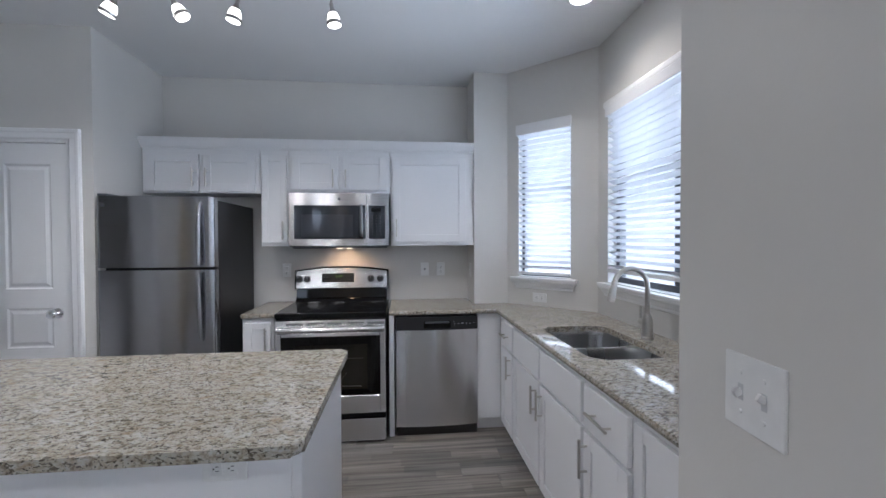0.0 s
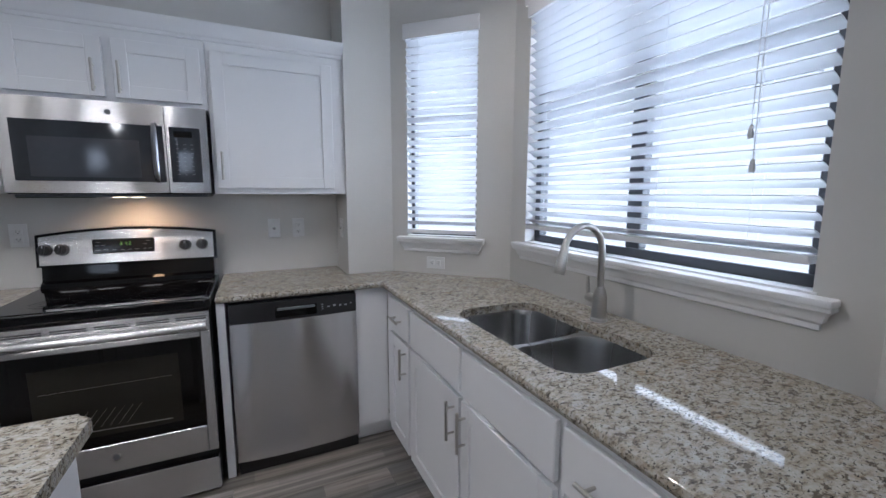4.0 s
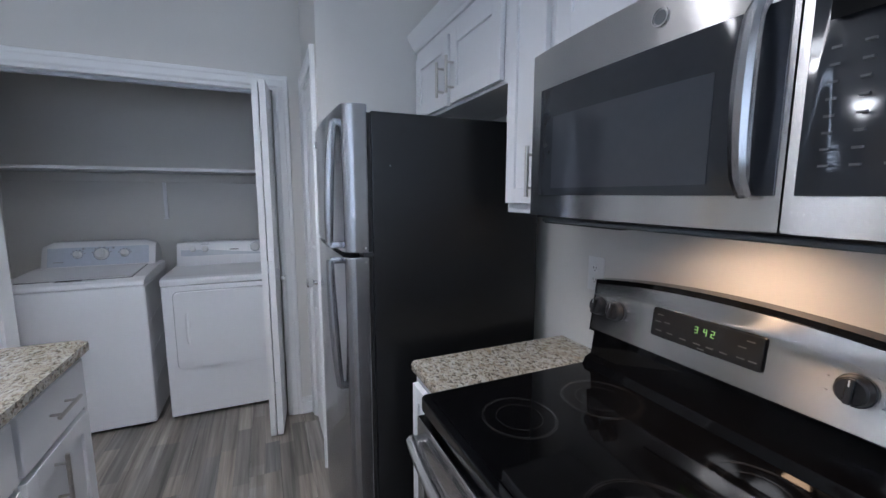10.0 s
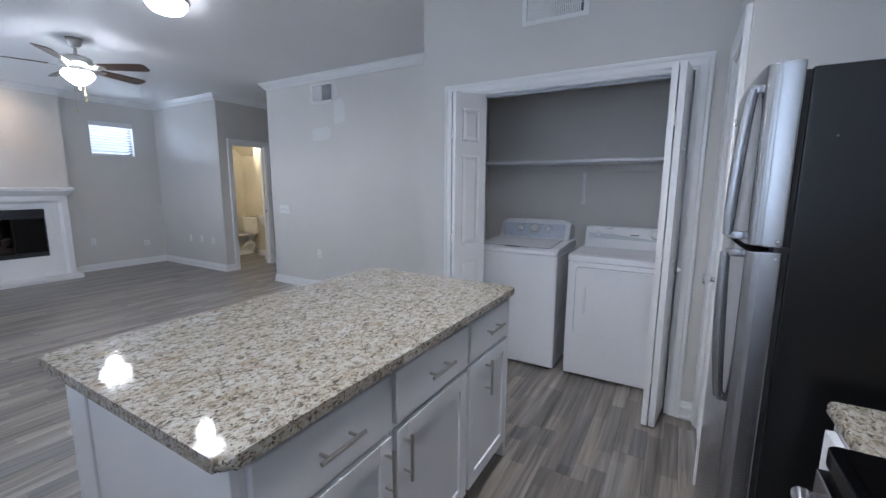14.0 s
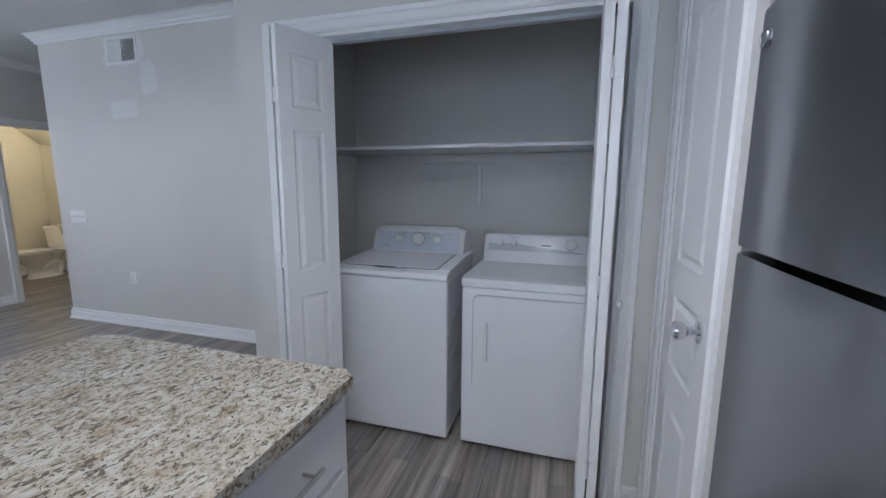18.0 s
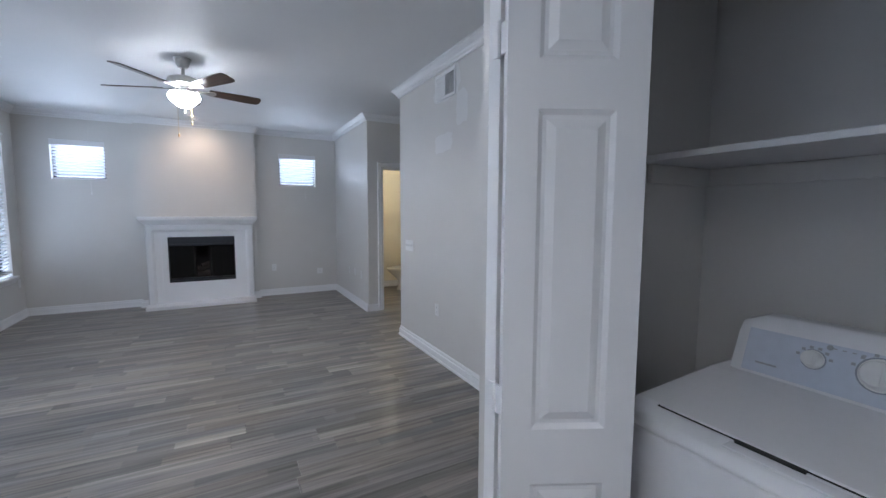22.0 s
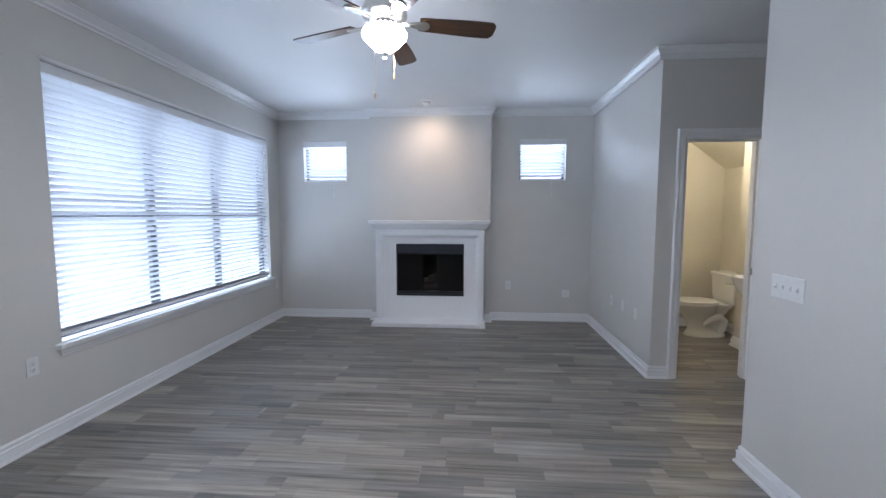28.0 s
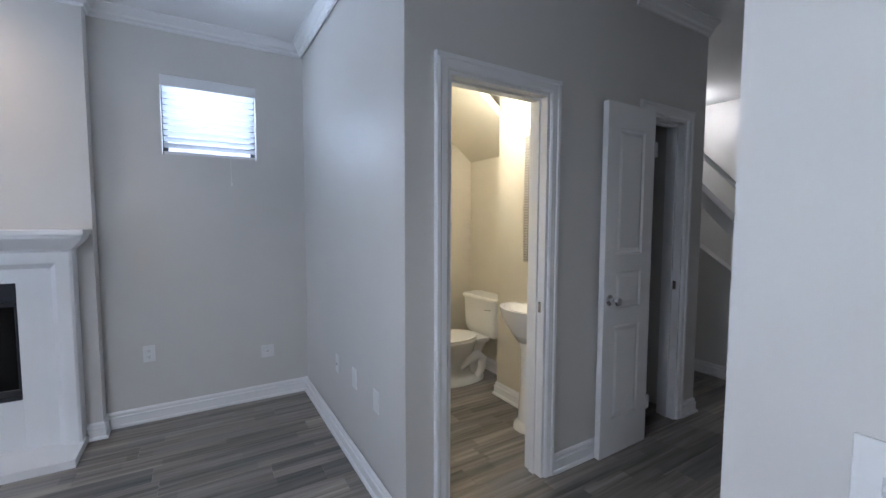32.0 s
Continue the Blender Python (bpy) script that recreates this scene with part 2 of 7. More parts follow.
def granite_mat():
    m, t, b = nodes_of("granite", 0.055)
    b.inputs["Specular IOR Level"].default_value = 0.28
    v = coords(t, (1.22, 1.75, 1.6), (0, 0, radians(14)))
    warp = node(t, "ShaderNodeTexNoise", {"Vector": v}, Scale=18.0, Detail=3.0)
    sc = node(t, "ShaderNodeVectorMath", {0: warp.outputs["Color"]})
    sc.operation = "SCALE"
    sc.inputs["Scale"].default_value = 0.022
    vw = node(t, "ShaderNodeVectorMath", {0: v, 1: sc.outputs[0]})
    vw.operation = "ADD"
    wv = vw.outputs[0]
    a = node(t, "ShaderNodeTexNoise", {"Vector": wv}, Scale=40.0, Detail=8.0, Roughness=0.68)
    base = ramp(t, a.outputs["Fac"], [(0.34, (0.15, 0.130, 0.105)), (0.42, (0.27, 0.235, 0.185)), (0.48, (0.36, 0.33, 0.28)), (0.56, (0.42, 0.40, 0.355)), (0.70, (0.49, 0.48, 0.45))])
    f = node(t, "ShaderNodeTexNoise", {"Vector": wv}, Scale=48.0, Detail=5.0, Roughness=0.58, Distortion=0.6)
    flecks = ramp(t, f.outputs["Fac"], [(0.398, (0.95, 0.95, 0.95)), (0.428, (0, 0, 0))])
    d = node(t, "ShaderNodeTexNoise", {"Vector": wv}, Scale=92.0, Detail=4.0, Roughness=0.6)
    spots = ramp(t, d.outputs["Fac"], [(0.375, (1, 1, 1)), (0.402, (0, 0, 0))])
    g = node(t, "ShaderNodeTexNoise", {"Vector": v}, Scale=44.0, Detail=4.0)
    greys = ramp(t, g.outputs["Fac"], [(0.54, (0, 0, 0)), (0.64, (0.7, 0.7, 0.7))])
    rust = node(t, "ShaderNodeTexNoise", {"Vector": wv}, Scale=9.0, Detail=6.0, Roughness=0.65)
    rusty = ramp(t, rust.outputs["Fac"], [(0.57, (0, 0, 0)), (0.69, (0.65, 0.65, 0.65))])
    big = node(t, "ShaderNodeTexNoise", {"Vector": v}, Scale=6.0, Detail=3.0)
    c = mixc(t, greys, base, (0.44, 0.43, 0.41))
    c = mixc(t, rusty, c, (0.30, 0.215, 0.135))
    c = mixc(t, flecks, c, (0.110, 0.095, 0.074))
    c = mixc(t, spots, c, (0.035, 0.031, 0.029))
    tint = ramp(t, big.outputs["Fac"], [(0.35, (0.90, 0.87, 0.81)), (0.65, (1.0, 1.0, 1.0))])
    c = mixc(t, 1.0, c, tint, "MULTIPLY")
    t.links.new(c, b.inputs["Base Color"])
    bump(t, b, a.outputs["Fac"], 0.02, 0.001)
    return m


granite = granite_mat()


def plank_mat():
    m, t, b = nodes_of("vinyl_plank", 0.36)
    info = t.nodes.new("ShaderNodeObjectInfo")
    geo = t.nodes.new("ShaderNodeNewGeometry")
    c = t.nodes.new("ShaderNodeTexCoord")
    both = node(t, "ShaderNodeMath", {0: info.outputs["Random"], 1: geo.outputs["Random Per Island"]})
    both.operation = "ADD"
    both = node(t, "ShaderNodeMath", {0: both.outputs[0]})
    both.operation = "FRACT"
    rnd = both.outputs[0]
    off = node(t, "ShaderNodeCombineXYZ")
    mul = node(t, "ShaderNodeMath", {0: rnd})
    mul.operation = "MULTIPLY"
    mul.inputs[1].default_value = 57.0
    t.links.new(mul.outputs[0], off.inputs["X"])
    t.links.new(mul.outputs[0], off.inputs["Z"])
    add = node(t, "ShaderNodeVectorMath", {0: c.outputs["Object"], 1: off.outputs[0]})
    mp = node(t, "ShaderNodeMapping", {"Vector": add.outputs[0]}, Scale=(1.3, 34.0, 1.0))
    grain = node(t, "ShaderNodeTexNoise", {"Vector": mp.outputs[0]}, Scale=1.0, Detail=7.0, Roughness=0.62)
    mp2 = node(t, "ShaderNodeMapping", {"Vector": add.outputs[0]}, Scale=(0.9, 7.0, 1.0))
    wide = node(t, "ShaderNodeTexNoise", {"Vector": mp2.outputs[0]}, Scale=1.0, Detail=3.0)
    mp3 = node(t, "ShaderNodeMapping", {"Vector": add.outputs[0]}, Scale=(9.0, 220.0, 1.0))
    pore = node(t, "ShaderNodeTexNoise", {"Vector": mp3.outputs[0]}, Scale=1.0, Detail=2.0)
    tone = ramp(t, rnd, [(0.0, (0.190, 0.184, 0.178)), (0.5, (0.244, 0.227, 0.207)), (1.0, (0.294, 0.278, 0.260))])
    sep = node(t, "ShaderNodeSeparateXYZ", {0: c.outputs["Object"]})

    def calc(op, a, b):
        n = t.nodes.new("ShaderNodeMath")
        n.operation = op
        for k, q in enumerate((a, b)):
            if isinstance(q, (int, float)):
                n.inputs[k].default_value = q
            elif q is not None:
                t.links.new(q, n.inputs[k])
        return n.outputs[0]

    sy = calc("FLOOR", calc("MULTIPLY", sep.outputs["Y"], 13.16), None)
    sx = calc("FLOOR", calc("ADD", calc("MULTIPLY", sep.outputs["X"], 1.9), calc("MULTIPLY", calc("ADD", sy, mul.outputs[0]), 0.37)), None)
    cell = node(t, "ShaderNodeCombineXYZ", {"X": sx, "Y": sy, "Z": rnd})
    wn = t.nodes.new("ShaderNodeTexWhiteNoise")
    t.links.new(cell.outputs[0], wn.inputs["Vector"])
    stave = ramp(t, wn.outputs["Value"], [(0.0, (0.66, 0.69, 0.74)), (0.25, (0.82, 0.79, 0.75)), (0.5, (0.95, 0.95, 0.97)), (0.78, (1.07, 1.01, 0.95)), (1.0, (1.32, 1.29, 1.25))])
    tone = mixc(t, 1.0, tone, stave, "MULTIPLY")
    g = ramp(t, grain.outputs["Fac"], [(0.30, (0.36, 0.35, 0.34)), (0.47, (0.86, 0.85, 0.84)), (0.56, (1.05, 1.04, 1.03)), (0.72, (1.5, 1.48, 1.45))])
    w = ramp(t, wide.outputs["Fac"], [(0.3, (0.78, 0.79, 0.80)), (0.7, (1.12, 1.10, 1.07))])
    col = mixc(t, 1.0, tone, g, "MULTIPLY")
    col = mixc(t, 1.0, col, w, "MULTIPLY")
    t.links.new(col, b.inputs["Base Color"])
    r = node(t, "ShaderNodeMapRange", {"Value": grain.outputs["Fac"]})
    r.inputs["To Min"].default_value, r.inputs["To Max"].default_value = 0.24, 0.38
    t.links.new(r.outputs["Result"], b.inputs["Roughness"])
    bump(t, b, pore.outputs["Fac"], 0.12, 0.0012)
    return m


plank = plank_mat()


def walnut_mat():
    m, t, b = nodes_of("walnut_blade", 0.30)
    v = coords(t, (2.0, 30.0, 2.0))
    n = node(t, "ShaderNodeTexNoise", {"Vector": v}, Scale=1.0, Detail=6.0)
    t.links.new(ramp(t, n.outputs["Fac"], [(0.3, (0.028, 0.014, 0.008)), (0.7, (0.085, 0.042, 0.022))]), b.inputs["Base Color"])
    return m


walnut = walnut_mat()


def slat_mat(name, color, through_share):
    m = bpy.data.materials.new(name)
    m.use_nodes = True
    t = m.node_tree
    b = t.nodes["Principled BSDF"]
    n = node(t, "ShaderNodeTexNoise", {"Vector": coords(t, (2, 60, 60))}, Scale=1.0, Detail=3.0)
    c = ramp(t, n.outputs["Fac"], [(0.3, tuple(x * 0.97 for x in color)), (0.7, color)])
    t.links.new(c, b.inputs["Base Color"])
    b.inputs["Roughness"].default_value = 0.4
    tr = node(t, "ShaderNodeBsdfTranslucent")
    tr.inputs["Color"].default_value = (*color, 1)
    mx = node(t, "ShaderNodeMixShader", Fac=through_share)
    t.links.new(b.outputs[0], mx.inputs[1])
    t.links.new(tr.outputs[0], mx.inputs[2])
    t.links.new(mx.outputs[0], t.nodes["Material Output"].inputs["Surface"])
    MATS[name] = m
    return m


slat_white = slat_mat("blind_slat", (0.64, 0.655, 0.69), 0.02)
vane_white = slat_mat("blind_vane", (0.80, 0.81, 0.85), 0.30)


def glass_mat():
    m = bpy.data.materials.new("window_glass")
    m.use_nodes = True
    t = m.node_tree
    t.nodes.clear()
    tr = node(t, "ShaderNodeBsdfTransparent")
    gl = node(t, "ShaderNodeBsdfGlossy", Roughness=0.02)
    fr = node(t, "ShaderNodeLayerWeight", Blend=0.5)
    steep = node(t, "ShaderNodeMath", {0: fr.outputs["Facing"]})
    steep.operation = "POWER"
    steep.inputs[1].default_value = 5.0
    share = node(t, "ShaderNodeMath", {0: steep.outputs[0]})
    share.operation = "MULTIPLY_ADD"
    share.inputs[1].default_value, share.inputs[2].default_value = 0.90, 0.04
    mx = node(t, "ShaderNodeMixShader", {0: share.outputs[0]})
    t.links.new(tr.outputs[0], mx.inputs[1])
    t.links.new(gl.outputs[0], mx.inputs[2])
    o = t.nodes.new("ShaderNodeOutputMaterial")
    t.links.new(mx.outputs[0], o.inputs["Surface"])
    MATS["window_glass"] = m
    return m


glass = glass_mat()
mirror = plain("mirror", (0.9, 0.9, 0.9), 0.02, 1.0)
grass_mat = paint("grass", (0.20, 0.235, 0.13), 0.9, 120, 0.9, 0.35, 0.03)
concrete = paint("concrete", (0.50, 0.49, 0.47), 0.85, 60, 0.3, 0.1, 0.004)
stone = paint("garden_stone", (0.42, 0.40, 0.37), 0.9, 18, 0.8, 0.25, 0.02)
stucco = paint("stucco", (0.66, 0.66, 0.65), 0.9, 40, 0.3, 0.06, 0.004)
siding = paint("siding", (0.62, 0.61, 0.58), 0.7, 20, 0.1, 0.05)
shingle = paint("shingle", (0.48, 0.465, 0.45), 0.9, 30, 0.5, 0.2, 0.01)
bark = paint("bark", (0.13, 0.10, 0.08), 0.95, 25, 0.9, 0.3, 0.02)
leaf = slat_mat("leaf", (0.09, 0.15, 0.05), 0.35)

# ---- building blocks ----


def box(bm, x0, x1, y0, y1, z0, z1, bev=0.0, seg=1):
    vs = [bm.verts.new(p) for p in ((x0, y0, z0), (x1, y0, z0), (x1, y1, z0), (x0, y1, z0), (x0, y0, z1), (x1, y0, z1), (x1, y1, z1), (x0, y1, z1))]
    fs = [bm.faces.new([vs[i] for i in f]) for f in ((3, 2, 1, 0), (4, 5, 6, 7), (0, 1, 5, 4), (1, 2, 6, 5), (2, 3, 7, 6), (3, 0, 4, 7))]
    if bev > 0:
        es = list({e for f in fs for e in f.edges})
        bmesh.ops.bevel(bm, geom=es, offset=bev, segments=seg, profile=0.5, affect="EDGES", clamp_overlap=True)
    return vs


def prism(bm, pts, z0, z1, bev=0.0, seg=1):
    lo = [bm.verts.new((x, y, z0)) for x, y in pts]
    hi = [bm.verts.new((x, y, z1)) for x, y in pts]
    fs = [bm.faces.new(lo[::-1]), bm.faces.new(hi)]
    n = len(pts)
    for i in range(n):
        fs.append(bm.faces.new((lo[i], lo[(i + 1) % n], hi[(i + 1) % n], hi[i])))
    if bev > 0:
        es = list({e for f in fs[:2] for e in f.edges})
        bmesh.ops.bevel(bm, geom=es, offset=bev, segments=seg, profile=0.5, affect="EDGES", clamp_overlap=True)


def extrude_x(bm, pts, x0, x1):
    """A profile of (y, z) points run along x."""
    a = [bm.verts.new((x0, y, z)) for y, z in pts]
    b = [bm.verts.new((x1, y, z)) for y, z in pts]
    n = len(pts)
    for i in range(n):
        bm.faces.new((a[i], a[(i + 1) % n], b[(i + 1) % n], b[i]))
    bm.faces.new(a[::-1])
    bm.faces.new(b)


def tube(bm, pts, r, seg=10, caps=True):
    """A round tube through points; r is a number or one per point."""
    pts = [Vector(p) for p in pts]
    rs = r if isinstance(r, (list, tuple)) else [r] * len(pts)
    rings = []
    side = None
    for i, p in enumerate(pts):
        d = (pts[min(i + 1, len(pts) - 1)] - pts[max(i - 1, 0)]).normalized()
        if side is None:
            side = d.orthogonal().normalized()
        side = (side - d * side.dot(d)).normalized()
        up = d.cross(side)
        rings.append([bm.verts.new(p + rs[i] * (math.cos(a) * side + math.sin(a) * up)) for a in (2 * math.pi * k / seg for k in range(seg))])
    for a, b in zip(rings, rings[1:]):
        for k in range(seg):
            bm.faces.new((a[k], a[(k + 1) % seg], b[(k + 1) % seg], b[k]))
    if caps:
        bm.faces.new(rings[0][::-1])
        bm.faces.new(rings[-1])


def lathe(bm, prof, seg=24, m=None):
    """A profile of (radius, height) turned round z, then moved by m."""
    m = m or Matrix.Identity(4)
    rings = []
    for r, z in prof:
        if r < 1e-6:
            rings.append([bm.verts.new(m @ Vector((0, 0, z)))])
        else:
            rings.append([bm.verts.new(m @ Vector((r * math.cos(a), r * math.sin(a), z))) for a in (2 * math.pi * k / seg for k in range(seg))])
    for a, b in zip(rings, rings[1:]):
        for k in range(seg):
            q = [a[k % len(a)], a[(k + 1) % len(a)], b[(k + 1) % len(b)], b[k % len(b)]]
            q = list(dict.fromkeys(q))
            if len(q) > 2:
                bm.faces.new(q)


def sweep(bm, prof, path, closed=False):
    """A profile of (out, z) points run along a plan path with mitred corners; out is to the left of the path."""
    path = [Vector(p) for p in path]
    n = len(path)
    rings = []
    for i, p in enumerate(path):
        dirs = []
        if i > 0 or closed:
            dirs.append((p - path[i - 1]).normalized())
        if i < n - 1 or closed:
            dirs.append((path[(i + 1) % n] - p).normalized())
        ns = [Vector((-d.y, d.x)) for d in dirs]
        if len(ns) == 2:
            mi = (ns[0] + ns[1])
            mi = mi / max(0.2, mi.dot(ns[0]))
        else:
            mi = ns[0]
        rings.append([bm.verts.new((p.x + o * mi.x, p.y + o * mi.y, z)) for o, z in prof])
    k = len(prof)
    for a, b in zip(rings, rings[1:] + ([rings[0]] if closed else [])):
        for j in range(k):
            bm.faces.new((a[j], b[j], b[(j + 1) % k], a[(j + 1) % k]))
    if not closed:
        bm.faces.new(rings[0])
        bm.faces.new(rings[-1][::-1])


def mesh_of(name, bm, mat, smooth=32):
    bmesh.ops.recalc_face_normals(bm, faces=bm.faces)
    me = bpy.data.meshes.new(name)
    bm.to_mesh(me)
    bm.free()
    me.materials.append(mat)
    if smooth:
        me.polygons.foreach_set("use_smooth", [True] * len(me.polygons))
        me.set_sharp_from_angle(angle=radians(smooth))
    return me


def part(name, bm, mat, parent=None, label="", m=None, smooth=32):
    me = bm if isinstance(bm, bpy.types.Mesh) else mesh_of(name, bm, mat, smooth)
    ob = new(name, me)
    ob.parent = parent
    if me is not bm and smooth:
        wn = ob.modifiers.new("even_normals", "WEIGHTED_NORMAL")
        wn.keep_sharp, wn.weight = True, 100
    if m is not None:
        ob.matrix_basis = m
    return tagged(ob, label)


def thing(name, m, label, category, group=""):
    ob = new(name)
    ob.empty_display_size = 0.05
    ob.matrix_world = m
    return tagged(ob, label, category, group)


def structure(name, bm, mat, label, category, smooth=32):
    return tagged(part(name, bm, mat, None, "", None, smooth), label, category, "", "structure")


def quick(f, *a, **k):
    bm = bmesh.new()
    f(bm, *a, **k)
    return bm


def wall_mesh(p0, p1, thick, z0, z1, holes=()):
    """A straight wall from p0 to p1 whose thickness lies to the right of that way; holes: (from, to, bottom, top) along it."""
    bm = bmesh.new()
    p0, p1 = Vector(p0), Vector(p1)
    d = (p1 - p0).normalized()
    nrm = Vector((d.y, -d.x)) * thick
    ss = sorted({0.0, (p1 - p0).length, *(h[0] for h in holes), *(h[1] for h in holes)})
    zs = sorted({z0, z1, *(h[2] for h in holes), *(h[3] for h in holes)})
    cache = {}

    def v(i, j, back):
        key = (i, j, back)
        if key not in cache:
            q = p0 + d * ss[i] + (nrm if back else Vector((0, 0)))
            cache[key] = bm.verts.new((q.x, q.y, zs[j]))
        return cache[key]

    def solid(i, j):
        if not (0 <= i < len(ss) - 1 and 0 <= j < len(zs) - 1):
            return False
        s, z = (ss[i] + ss[i + 1]) / 2, (zs[j] + zs[j + 1]) / 2
        return not any(h[0] < s < h[1] and h[2] < z < h[3] for h in holes)

    for i in range(len(ss) - 1):
        for j in range(len(zs) - 1):
            if not solid(i, j):
                continue
            for b in (False, True):
                bm.faces.new((v(i, j, b), v(i + 1, j, b), v(i + 1, j + 1, b), v(i, j + 1, b)))
            if not solid(i - 1, j):
                bm.faces.new((v(i, j, False), v(i, j + 1, False), v(i, j + 1, True), v(i, j, True)))
            if not solid(i + 1, j):
                bm.faces.new((v(i + 1, j, False), v(i + 1, j, True), v(i + 1, j + 1, True), v(i + 1, j + 1, False)))
            if not solid(i, j - 1):
                bm.faces.new((v(i, j, False), v(i, j, True), v(i + 1, j, True), v(i + 1, j, False)))
            if not solid(i, j + 1):
                bm.faces.new((v(i, j + 1, False), v(i + 1, j + 1, False), v(i + 1, j + 1, True), v(i, j + 1, True)))
    return bm


# ---- structure: rooms in plan ----
EAST, WEST, FIRE, RANGE = 0.43, -3.76, -5.55, 3.58
CEIL = 2.77
CLO_X, CLO_Y = -2.68, 0.85
PANTRY_Y, ALCOVE_X = 2.812, -1.97
BATH_Y = -3.68
NOTCH_X, NOTCH_Y = 0.545, 3.265
BAY = [(0.82, 3.265), (1.335, 2.75), (1.335, 1.26), (0.765, 0.69)]
HALL_Y = -2.445
STUB = (0.497, 0.768)
T = 0.12


def wall(name, p0, p1, label, holes=(), mat=None, thick=T, z0=0.0, z1=CEIL):
    return structure(name, wall_mesh(p0, p1, thick, z0, z1, holes), mat or wall_paint, label, "wall", 0)


LW = (-5.25, -2.50, 0.59, 2.36)      # living window: from, to, bottom, top
SD = (-1.755, 0.08, 0.0, 2.42)       # sliding door with its transom
W2 = (1.40, 2.62, 1.135, 2.30)        # sink window
W1 = (0.200, 0.625, 1.135, 2.315)      # bay side windows, along their walls
S1 = (-0.52, 0.07, 1.86, 2.40)       # small window east of the chimney breast
S2 = (-3.42, -2.825, 1.86, 2.40)     # small window west of it

wall("wall_east", (EAST, FIRE - 0.16), (EAST, 0.12), "light grey painted wall with a wide window and a glass sliding door",
     [(a - FIRE + 0.16, b - FIRE + 0.16, c, d) for a, b, c, d in (LW, SD)], thick=0.16)
wall("wall_stub", (EAST, 0.12), STUB, "light grey wall end with a light switch beside the kitchen bay", thick=0.145)
wall("wall_bay_return", (EAST + 0.19, 0.69), (BAY[3][0] + 0.06, 0.69), "short grey wall between sliding door and kitchen bay", z1=CEIL)
_c = (Vector(BAY[2]) - Vector(BAY[3])).length
wall("wall_bay_south", BAY[3], BAY[2], "angled grey bay wall with a narrow blind-covered window", [(_c - W1[1], _c - W1[0], W1[2], W1[3])])
wall("wall_sink", BAY[2], BAY[1], "grey wall behind the sink with a wide window", [(W2[0] - 1.26, W2[1] - 1.26, W2[2], W2[3])])
wall("wall_bay_north", BAY[1], BAY[0], "angled grey bay wall with a narrow blind-covered window", [(W1[0], W1[1], W1[2], W1[3])])
structure("wall_column", quick(prism, [(NOTCH_X, NOTCH_Y), (BAY[0][0], NOTCH_Y), (BAY[0][0] + 0.1, NOTCH_Y + 0.1), (BAY[0][0] + 0.1, RANGE + T), (NOTCH_X, RANGE + T)], 0, CEIL),
          wall_paint, "grey wall column beside the upper cabinets", "wall", 0)
wall("wall_range", (NOTCH_X, RANGE), (ALCOVE_X - 0.05, RANGE), "light grey wall behind range and cabinets")
wall("wall_alcove", (ALCOVE_X, RANGE), (ALCOVE_X, PANTRY_Y), "side wall of the fridge alcove", thick=0.07)
PD = (-2.605, -2.105, 0.0, 2.06)     # pantry door opening
wall("wall_pantry", (ALCOVE_X - 0.07, PANTRY_Y), (CLO_X, PANTRY_Y), "narrow grey wall with the pantry door", [(ALCOVE_X - 0.07 - PD[1], ALCOVE_X - 0.07 - PD[0], PD[2], PD[3])])
CL = (1.11, 2.66, 0.0, 2.065)        # laundry closet opening
wall("wall_closet", (CLO_X, PANTRY_Y + T), (CLO_X, CLO_Y), "grey wall with the laundry closet opening", [(PANTRY_Y + T - CL[1], PANTRY_Y + T - CL[0], CL[2], CL[3])])
wall("wall_closet_return", (CLO_X - T, CLO_Y), (WEST - T, CLO_Y), "side wall of the laundry closet", thick=0.13)
wall("wall_closet_back", (-3.62, PANTRY_Y + T), (-3.62, CLO_Y + 0.13), "shaded grey back wall of the laundry closet", mat=closet_paint, thick=0.1)
wall("wall_closet_north", (CLO_X - T, 2.80), (-3.62, 2.80), "side wall inside the laundry closet", mat=closet_paint, thick=0.1)
structure("closet_ceiling", quick(box, -3.72, CLO_X - 0.06, CLO_Y + 0.05, 2.9, 2.38, 2.44), ceiling_paint, "white ceiling of the laundry closet", "ceiling", 0)
wall("wall_west", (WEST, CLO_Y), (WEST, HALL_Y), "long light grey wall with patched paint and a vent")
wall("wall_hall_north", (WEST - T, HALL_Y), (-8.2, HALL_Y), "grey hallway wall", thick=T)
BD = (-4.60, -3.98, 0.0, 2.06)       # bathroom door opening
CD = (-5.885, -5.425, 0.0, 2.08)     # coat closet opening
HALL_END = -6.12
wall("wall_bath", (HALL_END, BATH_Y), (WEST - 0.01, BATH_Y), "grey wall with bathroom door and coat closet",
     [(BD[0] - HALL_END, BD[1] - HALL_END, BD[2], BD[3]), (CD[0] - HALL_END, CD[1] - HALL_END, CD[2], CD[3])])
wall("wall_nook", (WEST - 0.01, BATH_Y - T), (WEST - 0.01, FIRE - 0.16), "grey wall between fireplace nook and bathroom")
wall("wall_fireplace", (WEST - 0.13, FIRE), (EAST, FIRE), "grey wall with two small high windows beside the chimney breast",
     [(S2[0] - WEST + 0.13, S2[1] - WEST + 0.13, S2[2], S2[3]), (S1[0] - WEST + 0.13, S1[1] - WEST + 0.13, S1[2], S1[3]),
      (-2.112 - WEST + 0.13, -1.222 - WEST + 0.13, 0.35, 1.04)], thick=0.16)
